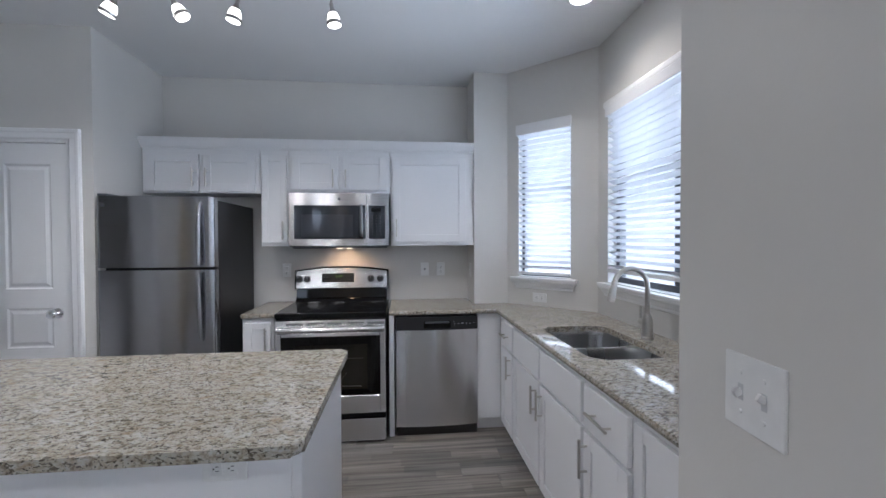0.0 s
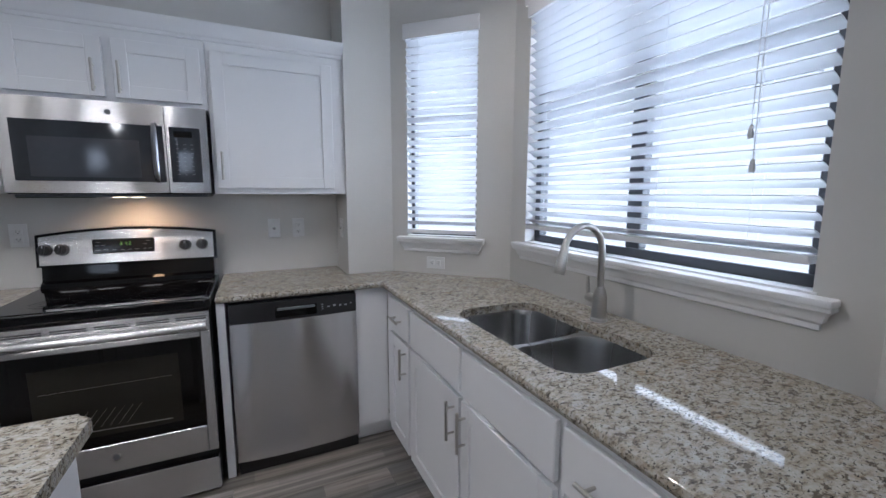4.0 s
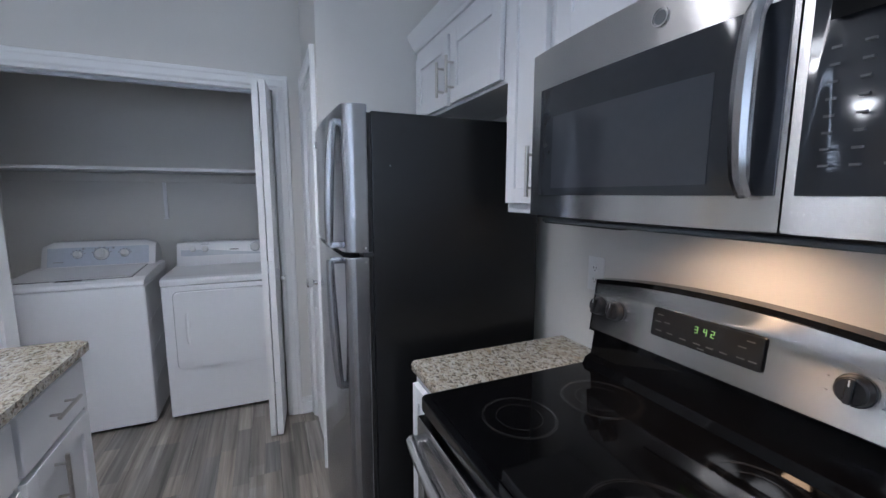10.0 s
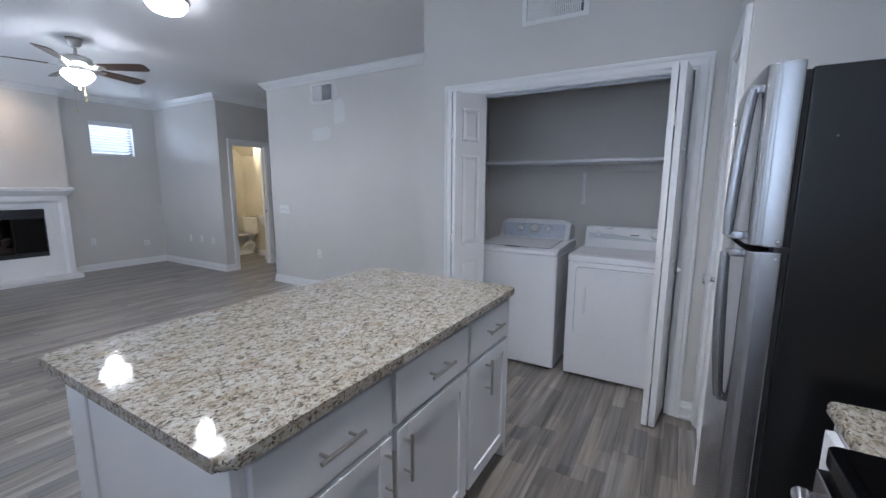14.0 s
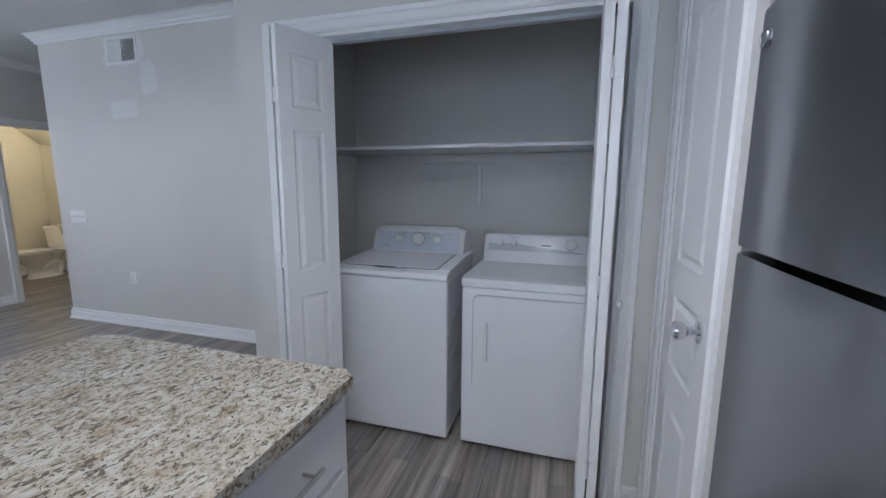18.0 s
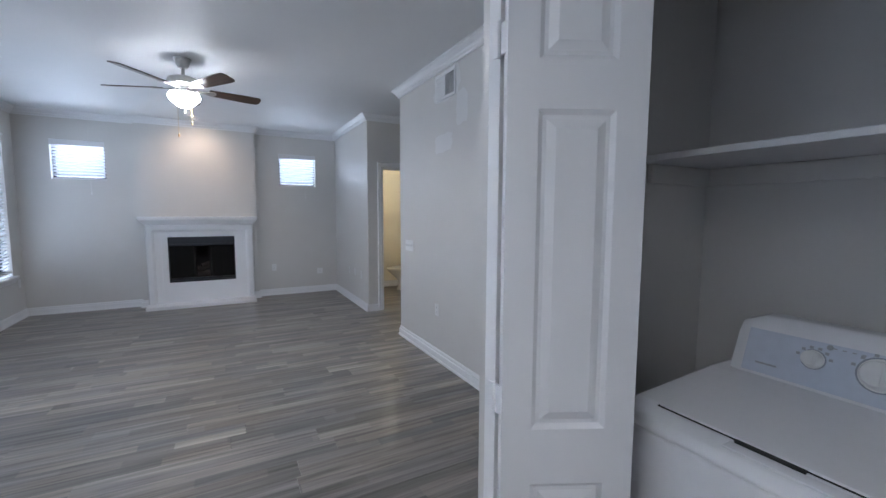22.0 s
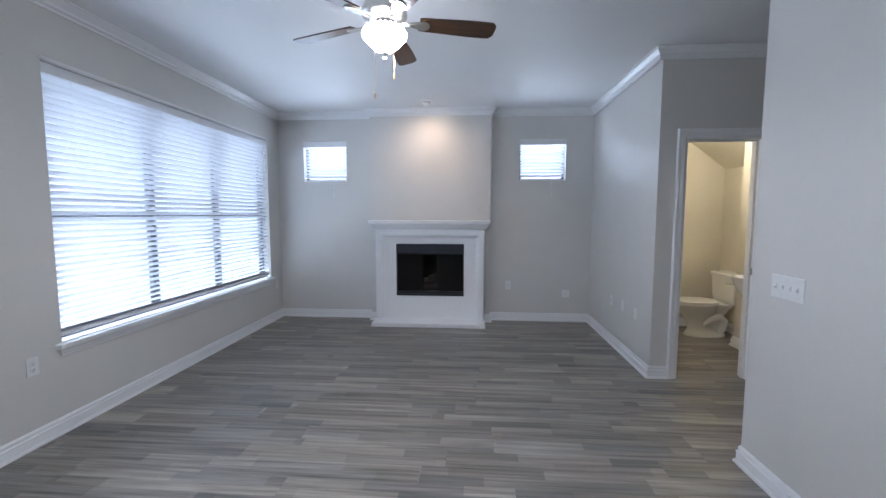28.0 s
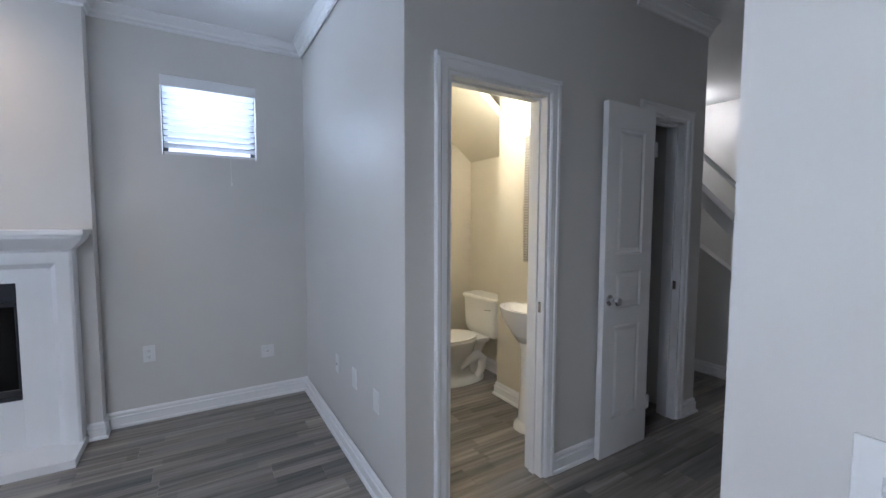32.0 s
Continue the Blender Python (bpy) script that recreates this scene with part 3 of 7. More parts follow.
# chimney breast with a hole for the firebox
BR = (-2.455, -0.875, -5.43)
structure("chimney_breast", wall_mesh((BR[0], BR[2]), (BR[1], BR[2]), 0.115, 0, CEIL, [(-2.112 - BR[0], -1.222 - BR[0], 0.35, 1.04)]), breast_paint,
          "shallow painted chimney breast above the mantel", "wall", 0)
# bathroom shell
wall("wall_bath_back", (-5.47, -5.46), (WEST - 0.13, -5.46), "warm beige bathroom wall", mat=bath_paint, thick=0.08)
wall("wall_bath_west", (-5.35, -4.66), (-5.35, -5.46), "warm beige bathroom wall behind the toilet", mat=bath_paint)
structure("wall_bath_pier", quick(prism, [(-5.47, -4.66), (-5.06, -4.66), (-5.06, -3.80), (-5.47, -3.80)], 0, CEIL), bath_paint, "beige bathroom pier behind the sink", "wall", 0)
wall("wall_bath_east", (WEST - 0.136, -5.46), (WEST - 0.136, BATH_Y - T), "warm beige bathroom wall", mat=bath_paint, thick=0.003)
wall("wall_bath_inner", (-5.06, BATH_Y - T - 0.003), (WEST - 0.13, BATH_Y - T - 0.003), "warm beige inner face of the bathroom door wall", mat=bath_paint, thick=-0.002,
     holes=[(BD[0] + 5.06 - 0.07, BD[1] + 5.06 + 0.07, 0, BD[3] + 0.07)])
bm = bmesh.new()
_q = [bm.verts.new(p) for p in ((-5.36, -5.47, 1.975), (-5.36, -4.66, 1.975), (-4.35, -4.66, 2.76), (-4.35, -5.47, 2.76), (-5.36, -5.47, 2.055), (-5.36, -4.66, 2.055), (-4.35, -4.66, 2.84), (-4.35, -5.47, 2.84))]
for f in ((0, 1, 2, 3), (7, 6, 5, 4), (0, 4, 5, 1), (1, 5, 6, 2), (2, 6, 7, 3), (3, 7, 4, 0)):
    bm.faces.new([_q[i] for i in f])
structure("bath_sloped_ceiling", bm, bath_paint, "sloped beige underside of the stairs", "ceiling", 0)
# coat closet shell and stair hall
wall("wall_coat_west", (-6.0, BATH_Y - T), (-6.0, -4.55), "dim wall of the coat closet", thick=0.06)
wall("wall_coat_back", (-6.06, -4.55), (-5.47, -4.55), "dim back wall of the coat closet", thick=0.06)
wall("wall_hall_end", (HALL_END, -7.0), (HALL_END, BATH_Y - T), "grey wall at the foot of the stairs", thick=0.05)
wall("wall_stair_far", (-8.2, HALL_Y), (-8.2, -7.0), "pale wall above the stairs", thick=0.1)
wall("wall_stair_south", (-8.2, -7.0), (-6.1, -7.0), "pale wall at the end of the stair hall", thick=0.1)
bm = bmesh.new()
prof = [(-2.48, 0), (-2.48, 0.05), (-2.62, 0.05), (-6.3, 3.98), (-6.9, 3.98), (-6.9, 0)]
a = [bm.verts.new((-7.13, y, min(z, CEIL))) for y, z in prof]
b = [bm.verts.new((-7.03, y, min(z, CEIL))) for y, z in prof]
for i in range(len(prof)):
    bm.faces.new((a[i], a[(i + 1) % len(prof)], b[(i + 1) % len(prof)], b[i]))
bm.faces.new(a[::-1])
bm.faces.new(b)
structure("wall_stair_side", bm, wall_paint, "grey raked half wall beside the stairs", "wall", 0)
bm = bmesh.new()
for dx0, dx1, dz0, dz1 in ((-7.16, -7.00, 0.0, 0.035), (-7.035, -7.012, -0.12, 0.0)):
    q = []
    for y in (-2.55, -5.10):
        z = 1.653 - (y + 4.118) * 1.066
        q.append([bm.verts.new(p) for p in ((dx0, y, z + dz0), (dx1, y, z + dz0), (dx1, y, z + dz1), (dx0, y, z + dz1))])
    for k in range(4):
        bm.faces.new((q[0][k], q[0][(k + 1) % 4], q[1][(k + 1) % 4], q[1][k]))
    bm.faces.new(q[0][::-1])
    bm.faces.new(q[1])
structure("stair_cap", bm, trim_white, "white moulded cap on the raked stair wall", "trim", 0)
rail = thing("stair_handrail", pose(-7.25, -4.1, 0), "white round handrail above the raked stair wall", "handrail")
part("rail", quick(tube, [(0, 1.3, 0.50), (0, -0.9, 2.85)], 0.022, 12), trim_white, rail)
for y in (0.9, -0.4):
    part("bracket", quick(tube, [(0, y, 1.89 - y * 1.066 - 0.02), (0, y, 1.62 - y * 1.066)], 0.01, 8), nickel, rail)

structure("ceiling", quick(box, -8.3, 1.6, -7.1, 3.8, CEIL, CEIL + 0.12), ceiling_paint, "smooth white painted ceiling", "ceiling", 0)

# baseboards, crown and casings
BASE = [(0, 0.0), (0.026, 0.0), (0.026, 0.011), (0.022, 0.018), (0.015, 0.020), (0.015, 0.065), (0.018, 0.068), (0.018, 0.073), (0.009, 0.077), (0.009, 0.090), (0.011, 0.094), (0.004, 0.1077), (0, 0.1077)]
BOARDS = [
    [(EAST, -1.755), (EAST, FIRE), (BR[1] - 0.0, FIRE), (BR[1], BR[2]), (-0.985, BR[2])],
    [(-2.375, BR[2]), (BR[0], BR[2]), (BR[0], FIRE), (WEST, FIRE), (WEST, BATH_Y), (-3.913, BATH_Y)],
    [(-4.667, BATH_Y), (-5.36, BATH_Y)],
    [(-5.95, BATH_Y), (HALL_END, BATH_Y), (HALL_END, -6.9)],
    [(-7.03, -6.9), (-7.03, -2.7)],
    [(-8.0, HALL_Y), (WEST, HALL_Y), (WEST, CLO_Y), (CLO_X, CLO_Y), (CLO_X, 1.045)],
    [(CLO_X, 2.725), (CLO_X, PANTRY_Y), (-2.67, PANTRY_Y)],
    [(EAST, 0.10), (EAST, 0.12), STUB],
    [(-5.06, -3.82), (-5.06, -4.66), (-5.35, -4.66), (-5.35, -5.46), (-3.9, -5.46), (-3.9, -3.82)],
]
for path in BOARDS:
    structure("baseboard", quick(sweep, BASE, path if path in BOARDS[7:] else path[::-1]), trim_white, "white stepped baseboard along the wall", "baseboard", 20)
CROWN = [(0, -0.085), (0.012, -0.085), (0.016, -0.070), (0.030, -0.060), (0.034, -0.045), (0.058, -0.022), (0.064, -0.010), (0.075, -0.008), (0.075, 0), (0, 0)]
CROWN = [(o, CEIL + z) for o, z in CROWN]
for path in ([STUB, (EAST, 0.12), (EAST, FIRE), (BR[1], FIRE), (BR[1], BR[2]), (BR[0], BR[2]), (BR[0], FIRE), (WEST, FIRE), (WEST, BATH_Y), (-5.2, BATH_Y)],
             [(-5.3, BATH_Y), (HALL_END, BATH_Y)],
             [(-4.6, HALL_Y), (WEST, HALL_Y), (WEST, CLO_Y)]):
    structure("crown_moulding", quick(sweep, CROWN, path[::-1]), trim_white, "white stepped crown moulding under the ceiling", "moulding", 20)

CASING = [(0.0, 0.0), (0.0, 0.012), (0.010, 0.017), (0.040, 0.017), (0.046, 0.022), (0.062, 0.022), (0.068, 0.014), (0.068, 0.0)]


def casing(m, w, h, label, jamb=T, both=False):
    """Moulded casing round a door opening w wide and h high; local x along the wall, -y out of it."""
    ob = thing("door_casing", m, label, "door frame")
    ob["kind"] = "structure"
    for sgn, name in ((-1, "side_casing"), (1, "side_casing")):
        bm = bmesh.new()
        pts = [(sgn * (w / 2 + o), -d) for o, d in CASING]
        prism(bm, pts, 0, h + 0.066)
        part(name, bm, trim_white, ob, smooth=20)
    bm = bmesh.new()
    extrude_x(bm, [(-d - 0.001, h + o) for o, d in CASING], -w / 2 - 0.066, w / 2 + 0.066)
    part("head_casing", bm, trim_white, ob, smooth=20)
    bm = bmesh.new()
    box(bm, -w / 2 - 0.002, -w / 2 + 0.018, -0.004, jamb + 0.004, 0, h)
    box(bm, w / 2 - 0.018, w / 2 + 0.002, -0.004, jamb + 0.004, 0, h)
    box(bm, -w / 2 + 0.018, w / 2 - 0.018, -0.004, jamb + 0.004, h - 0.018, h + 0.002)
    part("jamb", bm, trim_white, ob, smooth=0)
    if jamb > 0.08:
        bm = bmesh.new()
        box(bm, -w / 2 + 0.018, -w / 2 + 0.03, 0.045, 0.08, 0, h - 0.018)
        box(bm, w / 2 - 0.03, w / 2 - 0.018, 0.045, 0.08, 0, h - 0.018)
        box(bm, -w / 2 + 0.03, w / 2 - 0.03, 0.045, 0.08, h - 0.03, h - 0.018)
        part("door_stop", bm, trim_white, ob, smooth=0)
    return ob


casing(pose((BD[0] + BD[1]) / 2, BATH_Y, 0, 0, 0, 180), BD[1] - BD[0], BD[3], "white moulded casing round the open bathroom doorway")
casing(pose((CD[0] + CD[1]) / 2, BATH_Y, 0, 0, 0, 180), CD[1] - CD[0], CD[3], "white moulded casing round the coat closet")
casing(pose((PD[0] + PD[1]) / 2, PANTRY_Y, 0), PD[1] - PD[0], PD[3], "white moulded casing round the pantry door")
casing(pose(CLO_X, (CL[0] + CL[1]) / 2, 0, 0, 0, 90), CL[1] - CL[0], CL[3], "wide white moulded casing round the laundry closet", jamb=0.07)

# ---- windows, blinds and doors ----


def slat_mesh(w, depth, tilt, thick=0.003):
    """A shallow curved slat; the edge towards the room (-y) sits higher."""
    bm = bmesh.new()
    n = 4
    c, s = math.cos(radians(tilt)), math.sin(radians(tilt))
    rows = []
    for top in (0, 1):
        row = []
        for i in range(n + 1):
            u = (i / n - 0.5) * depth
            crown = 0.0035 * (1 - (2 * i / n - 1) ** 2) + (thick if top else 0)
            row.append((u * c + crown * s, -u * s + crown * c))
        rows.append(row)
    extrude_x(bm, rows[0] + rows[1][::-1], -w / 2, w / 2)
    return mesh_of("slat", bm, slat_white, 40)


def blind(m, w, h, tilt, label, category="window blind", pitch=0.0425, drop=1.0, cords=3, wand=True, valance=0.06, pull=False):
    """A horizontal slatted blind; origin at the middle of its head, -y to the room."""
    ob = thing("window_blind", m, label, category, "slatted window blinds")
    bm = bmesh.new()
    box(bm, -w / 2 - 0.006, w / 2 + 0.006, -0.036, -0.024, -valance - 0.006, 0.0, 0.003)
    part("valance", bm, cab_white, ob)
    bm = bmesh.new()
    box(bm, -w / 2, w / 2, -0.020, 0.020, -0.045, -0.004, 0.002)
    part("head_rail", bm, cab_white, ob)
    me = slat_mesh(w - 0.008, 0.050, tilt)
    z = -valance - 0.02
    bottom = -h * drop + 0.03
    k = 0
    while z > bottom + 0.02:
        q = part("slat", me, None, ob)
        q.matrix_basis = pose(random.uniform(-0.001, 0.001), 0, z, random.gauss(0, 1.0), random.gauss(0, 0.05), 0)
        z -= pitch
        k += 1
    bm = bmesh.new()
    box(bm, -w / 2 + 0.004, w / 2 - 0.004, -0.024, 0.024, bottom - 0.012, bottom + 0.012, 0.005, 2)
    part("bottom_rail", bm, cab_white, ob)
    for i in range(cords):
        x = (i + 0.5) / cords * w - w / 2 if cords > 2 else (-1 + 2 * i) * (w / 2 - 0.09)
        bm = bmesh.new()
        for y in (-0.026, 0.026):
            tube(bm, [(x, y, -0.05), (x, y, bottom)], 0.0006, 4)
        part("ladder_cord", bm, cab_white, ob)
    if wand:
        bm = bmesh.new()
        tube(bm, [(-w / 2 + 0.06, -0.042, -0.06), (-w / 2 + 0.065, -0.046, -0.06 - h * 0.42)], 0.004, 6)
        lathe(bm, [(0, 0), (0.007, -0.01), (0.008, -0.03), (0, -0.045)], 8, pose(-w / 2 + 0.065, -0.046, -0.06 - h * 0.42))
        part("tilt_wand", bm, cab_white, ob)
    if pull:
        bm = bmesh.new()
        for dx, l in ((0.0, 0.62), (0.012, 0.70)):
            tube(bm, [(w / 2 - 0.16 + dx, -0.042, -0.06), (w / 2 - 0.16 + dx, -0.044, -h * l)], 0.0013, 5)
            lathe(bm, [(0, 0), (0.006, -0.006), (0.009, -0.03), (0.007, -0.04), (0, -0.042)], 8, pose(w / 2 - 0.16 + dx, -0.044, -h * l))
        part("lift_cord", bm, cab_white, ob)
    return ob


def window(name, m, w, h, cols, rows_at, depth, label, frame_w=0.04, rail=0.022):
    """A window unit in an opening w by h; origin at the middle of the opening's foot, y out of the room."""
    ob = thing(name, m, label, "window")
    ob["kind"] = "structure"
    bm = bmesh.new()
    y0, y1 = depth - 0.05, depth
    box(bm, -w / 2, w / 2, y0, y1, 0, frame_w, 0.003)
    box(bm, -w / 2, w / 2, y0, y1, h - frame_w, h, 0.003)
    for s in (-1, 1):
        box(bm, min(s * w / 2, s * (w / 2 - frame_w)), max(s * w / 2, s * (w / 2 - frame_w)), y0, y1, frame_w, h - frame_w, 0.003)
    part("window_frame", bm, bronze, ob)
    xs = [-w / 2 + frame_w + (w - 2 * frame_w) * i / cols for i in range(cols + 1)]
    for x in xs[1:-1]:
        part("mullion", quick(box, x - 0.033, x + 0.033, y0 + 0.004, y1 - 0.004, frame_w, h - frame_w, 0.003), bronze, ob)
    zs = [frame_w] + [h * r for r in rows_at] + [h - frame_w]
    for z in zs[1:-1]:
        for i in range(cols):
            part("meeting_rail", quick(box, xs[i] + 0.034, xs[i + 1] - 0.034, y0 + 0.002, y1 - 0.01, z - rail, z + rail, 0.003), bronze, ob)
    for i in range(cols):
        for j in range(len(zs) - 1):
            p = part("pane", quick(box, xs[i] + 0.002, xs[i + 1] - 0.002, y0 + 0.02, y0 + 0.026, zs[j] + 0.002, zs[j + 1] - 0.002), glass, ob, smooth=0)
            p.visible_shadow = False
    return ob


def sill(m, w, label):
    """A moulded stool and apron under a window; origin at the middle of the opening's foot on the wall face."""
    ob = thing("window_sill", m, label, "window sill")
    ob["kind"] = "structure"
    bm = bmesh.new()
    box(bm, -w / 2 - 0.05, w / 2 + 0.05, -0.05, 0.0, -0.024, -0.002, 0.006, 2)
    box(bm, -w / 2 + 0.001, w / 2 - 0.001, -0.002, 0.10, -0.020, 0.004)
    part("stool", bm, trim_white, ob)
    prof = [(-0.043, -0.0245), (-0.043, -0.034), (-0.034, -0.040), (-0.026, -0.051), (-0.022, -0.066), (-0.013, -0.074), (-0.013, -0.088), (-0.006, -0.092)]
    bm = bmesh.new()
    cols = [[bm.verts.new((sx * (w / 2 + 0.004 - y), y * k - 0.0015 * (1 - k), z)) for y, z in prof] for sx, k in ((-1, 0), (-1, 1), (1, 1), (1, 0))]
    for c0, c1 in zip(cols, cols[1:]):
        for k in range(len(prof) - 1):
            bm.faces.new((c0[k], c0[k + 1], c1[k + 1], c1[k]))
    bm.faces.new([c[0] for c in cols])
    bm.faces.new([c[-1] for c in cols][::-1])
    part("apron", bm, trim_white, ob, smooth=25)
    return ob


# living room window
_w = LW[1] - LW[0]
mL = pose(EAST, (LW[0] + LW[1]) / 2, LW[2], 0, 0, -90)
window("window_1", mL, _w, LW[3] - LW[2], 3, [0.47], 0.14, "wide three-part window with dark frames behind a white blind")
sill(mL, _w, "white moulded sill under the wide living room window")
blind(mL @ pose(0, 0.035, LW[3] - LW[2] - 0.004), _w - 0.012, LW[3] - LW[2] - 0.02, 34, "wide white slatted blind, lowered and half closed, in the living room", cords=7, wand=False)
bm = bmesh.new()
extrude_x(bm, [(-0.002, 0.0), (-0.012, 0.0), (-0.02, 0.012), (-0.02, 0.022), (-0.002, 0.03)], -_w / 2 - 0.01, _w / 2 + 0.01)
_h = part("window_head_trim", bm, trim_white, None, "", mL @ pose(0, 0, LW[3] - LW[2]))
tagged(_h, "thin white head trim over the living room window", "trim", "", "structure")

# kitchen bay windows
mS = pose(BAY[1][0], (W2[0] + W2[1]) / 2, W2[2], 0, 0, -90)
_w = W2[1] - W2[0]
window("window_2", mS, _w, W2[3] - W2[2], 2, [0.5], 0.11, "wide kitchen window with dark frames behind a white blind", rail=0.010)
sill(mS, _w + 0.02, "white moulded sill of the wide kitchen window")
blind(mS @ pose(0, 0.012, W2[3] - W2[2] + 0.002), _w - 0.012, W2[3] - W2[2], 26, "white slatted blind, lowered almost to the sill, over the sink", cords=4, drop=0.955, pull=True, wand=False)
bm = bmesh.new()
extrude_x(bm, [(-0.002, 0.0), (-0.014, 0.0), (-0.02, 0.01), (-0.02, 0.03), (-0.012, 0.045), (-0.002, 0.05)], -_w / 2 - 0.03, _w / 2 + 0.03)
tagged(part("window_head_trim", bm, trim_white, None, "", mS @ pose(0, 0, W2[3] - W2[2])), "white head trim over the wide kitchen window", "trim", "", "structure")
for nm, (ax, ay), (bx, by) in (("window_3", BAY[1], BAY[0]), ("window_4", BAY[3], BAY[2])):
    d = Vector((bx - ax, by - ay))
    ln = d.length
    mid = (W1[0] + W1[1]) / 2 if nm == "window_3" else ln - (W1[0] + W1[1]) / 2
    c = Vector((ax, ay)) + d.normalized() * mid
    m1 = pose(c.x, c.y, W1[2], 0, 0, math.degrees(math.atan2(d.y, d.x)) + 180)
    _w = W1[1] - W1[0]
    window(nm, m1, _w, W1[3] - W1[2], 1, [0.5], 0.11, "narrow bay window with a dark frame behind a white blind", 0.022, 0.012)
    sill(m1, _w + 0.01, "white moulded sill of a narrow bay window")
    blind(m1 @ pose(0, 0.006, W1[3] - W1[2] + 0.012), _w + 0.012, W1[3] - W1[2], 26, "narrow white slatted blind in the kitchen bay", cords=2, drop=1.01, wand=False, valance=0.075)

# small high windows
for nm, s in (("window_5", S1), ("window_6", S2)):
    _w = s[1] - s[0]
    m1 = pose((s[0] + s[1]) / 2, FIRE, s[2], 0, 0, 180)
    window(nm, m1, _w, s[3] - s[2], 1, [], 0.14, "small high window with a dark frame and a raised white blind", 0.035)
    blind(m1 @ pose(0, 0.03, s[3] - s[2] - 0.003), _w - 0.01, s[3] - s[2], 31, "small white slatted blind in a high window", cords=2, drop=1.035, wand=False, valance=0.07)
    cd = thing("blind_cord", m1 @ pose(0.12, -0.004, 0), "white blind pull cord hanging below the small window", "cord")
    bm = bmesh.new()
    tube(bm, [(0, 0, 0.02), (0.002, -0.002, -0.17)], 0.0015, 5)
    part("cord", bm, cab_white, cd)
    part("tassel", quick(lathe, [(0, 0), (0.005, -0.006), (0.008, -0.03), (0, -0.034)], 8, pose(0.002, -0.002, -0.17)), plate_white, cd)

# sliding glass door with transom
sd = thing("sliding_door", pose(EAST, (SD[0] + SD[1]) / 2, 0, 0, 0, -90), "dark-framed glass sliding door with a transom window", "door")
sd["kind"] = "structure"
_w = SD[1] - SD[0]
bm = bmesh.new()
for x0, x1 in ((-_w / 2, -_w / 2 + 0.028), (_w / 2 - 0.028, _w / 2)):
    box(bm, x0, x1, 0.108, 0.155, 0, SD[3] - 0.002, 0.003)
box(bm, -_w / 2 + 0.028, _w / 2 - 0.028, 0.108, 0.155, SD[3] - 0.030, SD[3] - 0.002, 0.003)
box(bm, -_w / 2 + 0.028, _w / 2 - 0.028, 0.108, 0.155, 2.06, 2.12, 0.003)
box(bm, -_w / 2 + 0.028, _w / 2 - 0.028, 0.075, 0.155, 0.0, 0.03, 0.003)
part("outer_frame", bm, bronze, sd)
for k, (x0, x1, y) in enumerate(((-_w / 2 + 0.031, 0.087, 0.132), (0.069, _w / 2 - 0.031, 0.110))):
    bm = bmesh.new()
    for a, b in ((x0, x0 + (0.018 if k else 0.036)), (x1 - (0.036 if k else 0.018), x1)):
        box(bm, a, b, y, y + 0.02, 0.035, 2.055, 0.003)
    box(bm, x0 + (0.018 if k else 0.036), x1 - (0.036 if k else 0.018), y, y + 0.02, 0.035, 0.095, 0.003)
    box(bm, x0 + (0.018 if k else 0.036), x1 - (0.036 if k else 0.018), y, y + 0.02, 2.00, 2.055, 0.003)
    leafp = part("door_panel", bm, bronze, sd)
    p = part("pane", quick(box, x0 + 0.015, x1 - 0.015, y + 0.008, y + 0.013, 0.09, 2.01), glass, leafp, smooth=0)
    p.visible_shadow = False
p = part("transom_pane", quick(box, -_w / 2 + 0.025, _w / 2 - 0.025, 0.128, 0.134, 2.11, SD[3] - 0.03), glass, sd, smooth=0)
p.visible_shadow = False
bm = bmesh.new()
box(bm, _w / 2 - 0.075, _w / 2 - 0.05, 0.080, 0.109, 0.96, 1.14, 0.006, 2)
part("door_pull", bm, black_plastic, sd)
bm = bmesh.new()
tube(bm, [(_w / 2 - 0.20, 0.06, 1.05), (_w / 2 - 0.03, 0.06, 1.05)], 0.008, 8)
part("security_bar", bm, chrome, sd)
bm = bmesh.new()
for x0, x1 in ((-_w / 2 - 0.002, -_w / 2 + 0.014), (_w / 2 - 0.014, _w / 2 + 0.002)):
    box(bm, x0, x1, -0.003, 0.107, 0, SD[3])
box(bm, -_w / 2 + 0.014, _w / 2 - 0.014, -0.003, 0.107, SD[3] - 0.016, SD[3] + 0.002)
part("reveal_lining", bm, trim_white, sd, smooth=0)

vb = thing("vertical_blind", pose(EAST, (SD[0] + SD[1]) / 2, 0, 0, 0, -90), "white vertical blind with open vanes across the sliding door", "window blind")
part("head_rail", quick(box, -_w / 2 + 0.018, _w / 2 - 0.018, 0.008, 0.052, 2.085, 2.125, 0.004), cab_white, vb)
bm = bmesh.new()
n = 5
rows_ = [[], []]
for top in (0, 1):
    for i in range(n + 1):
        u = (i / n - 0.5) * 0.089
        rows_[top].append((u, 0.012 * (1 - (2 * i / n - 1) ** 2) + 0.0012 * top))
prism(bm, rows_[0] + rows_[1][::-1], 0.02, 2.08)
vane = mesh_of("vane", bm, vane_white, 40)
count = 23
for i in range(count):
    x = -_w / 2 + 0.06 + (_w - 0.12) * i / (count - 1)
    q = part("vane", vane, None, vb)
    q.matrix_basis = pose(x, 0.03, 0, 0, 0, 26 + random.gauss(0, 3))
bm = bmesh.new()
tube(bm, [(_w / 2 - 0.03, 0.02, 2.08), (_w / 2 - 0.03, 0.02, 0.9)], 0.002, 5)
part("control_chain", bm, cab_white, vb)


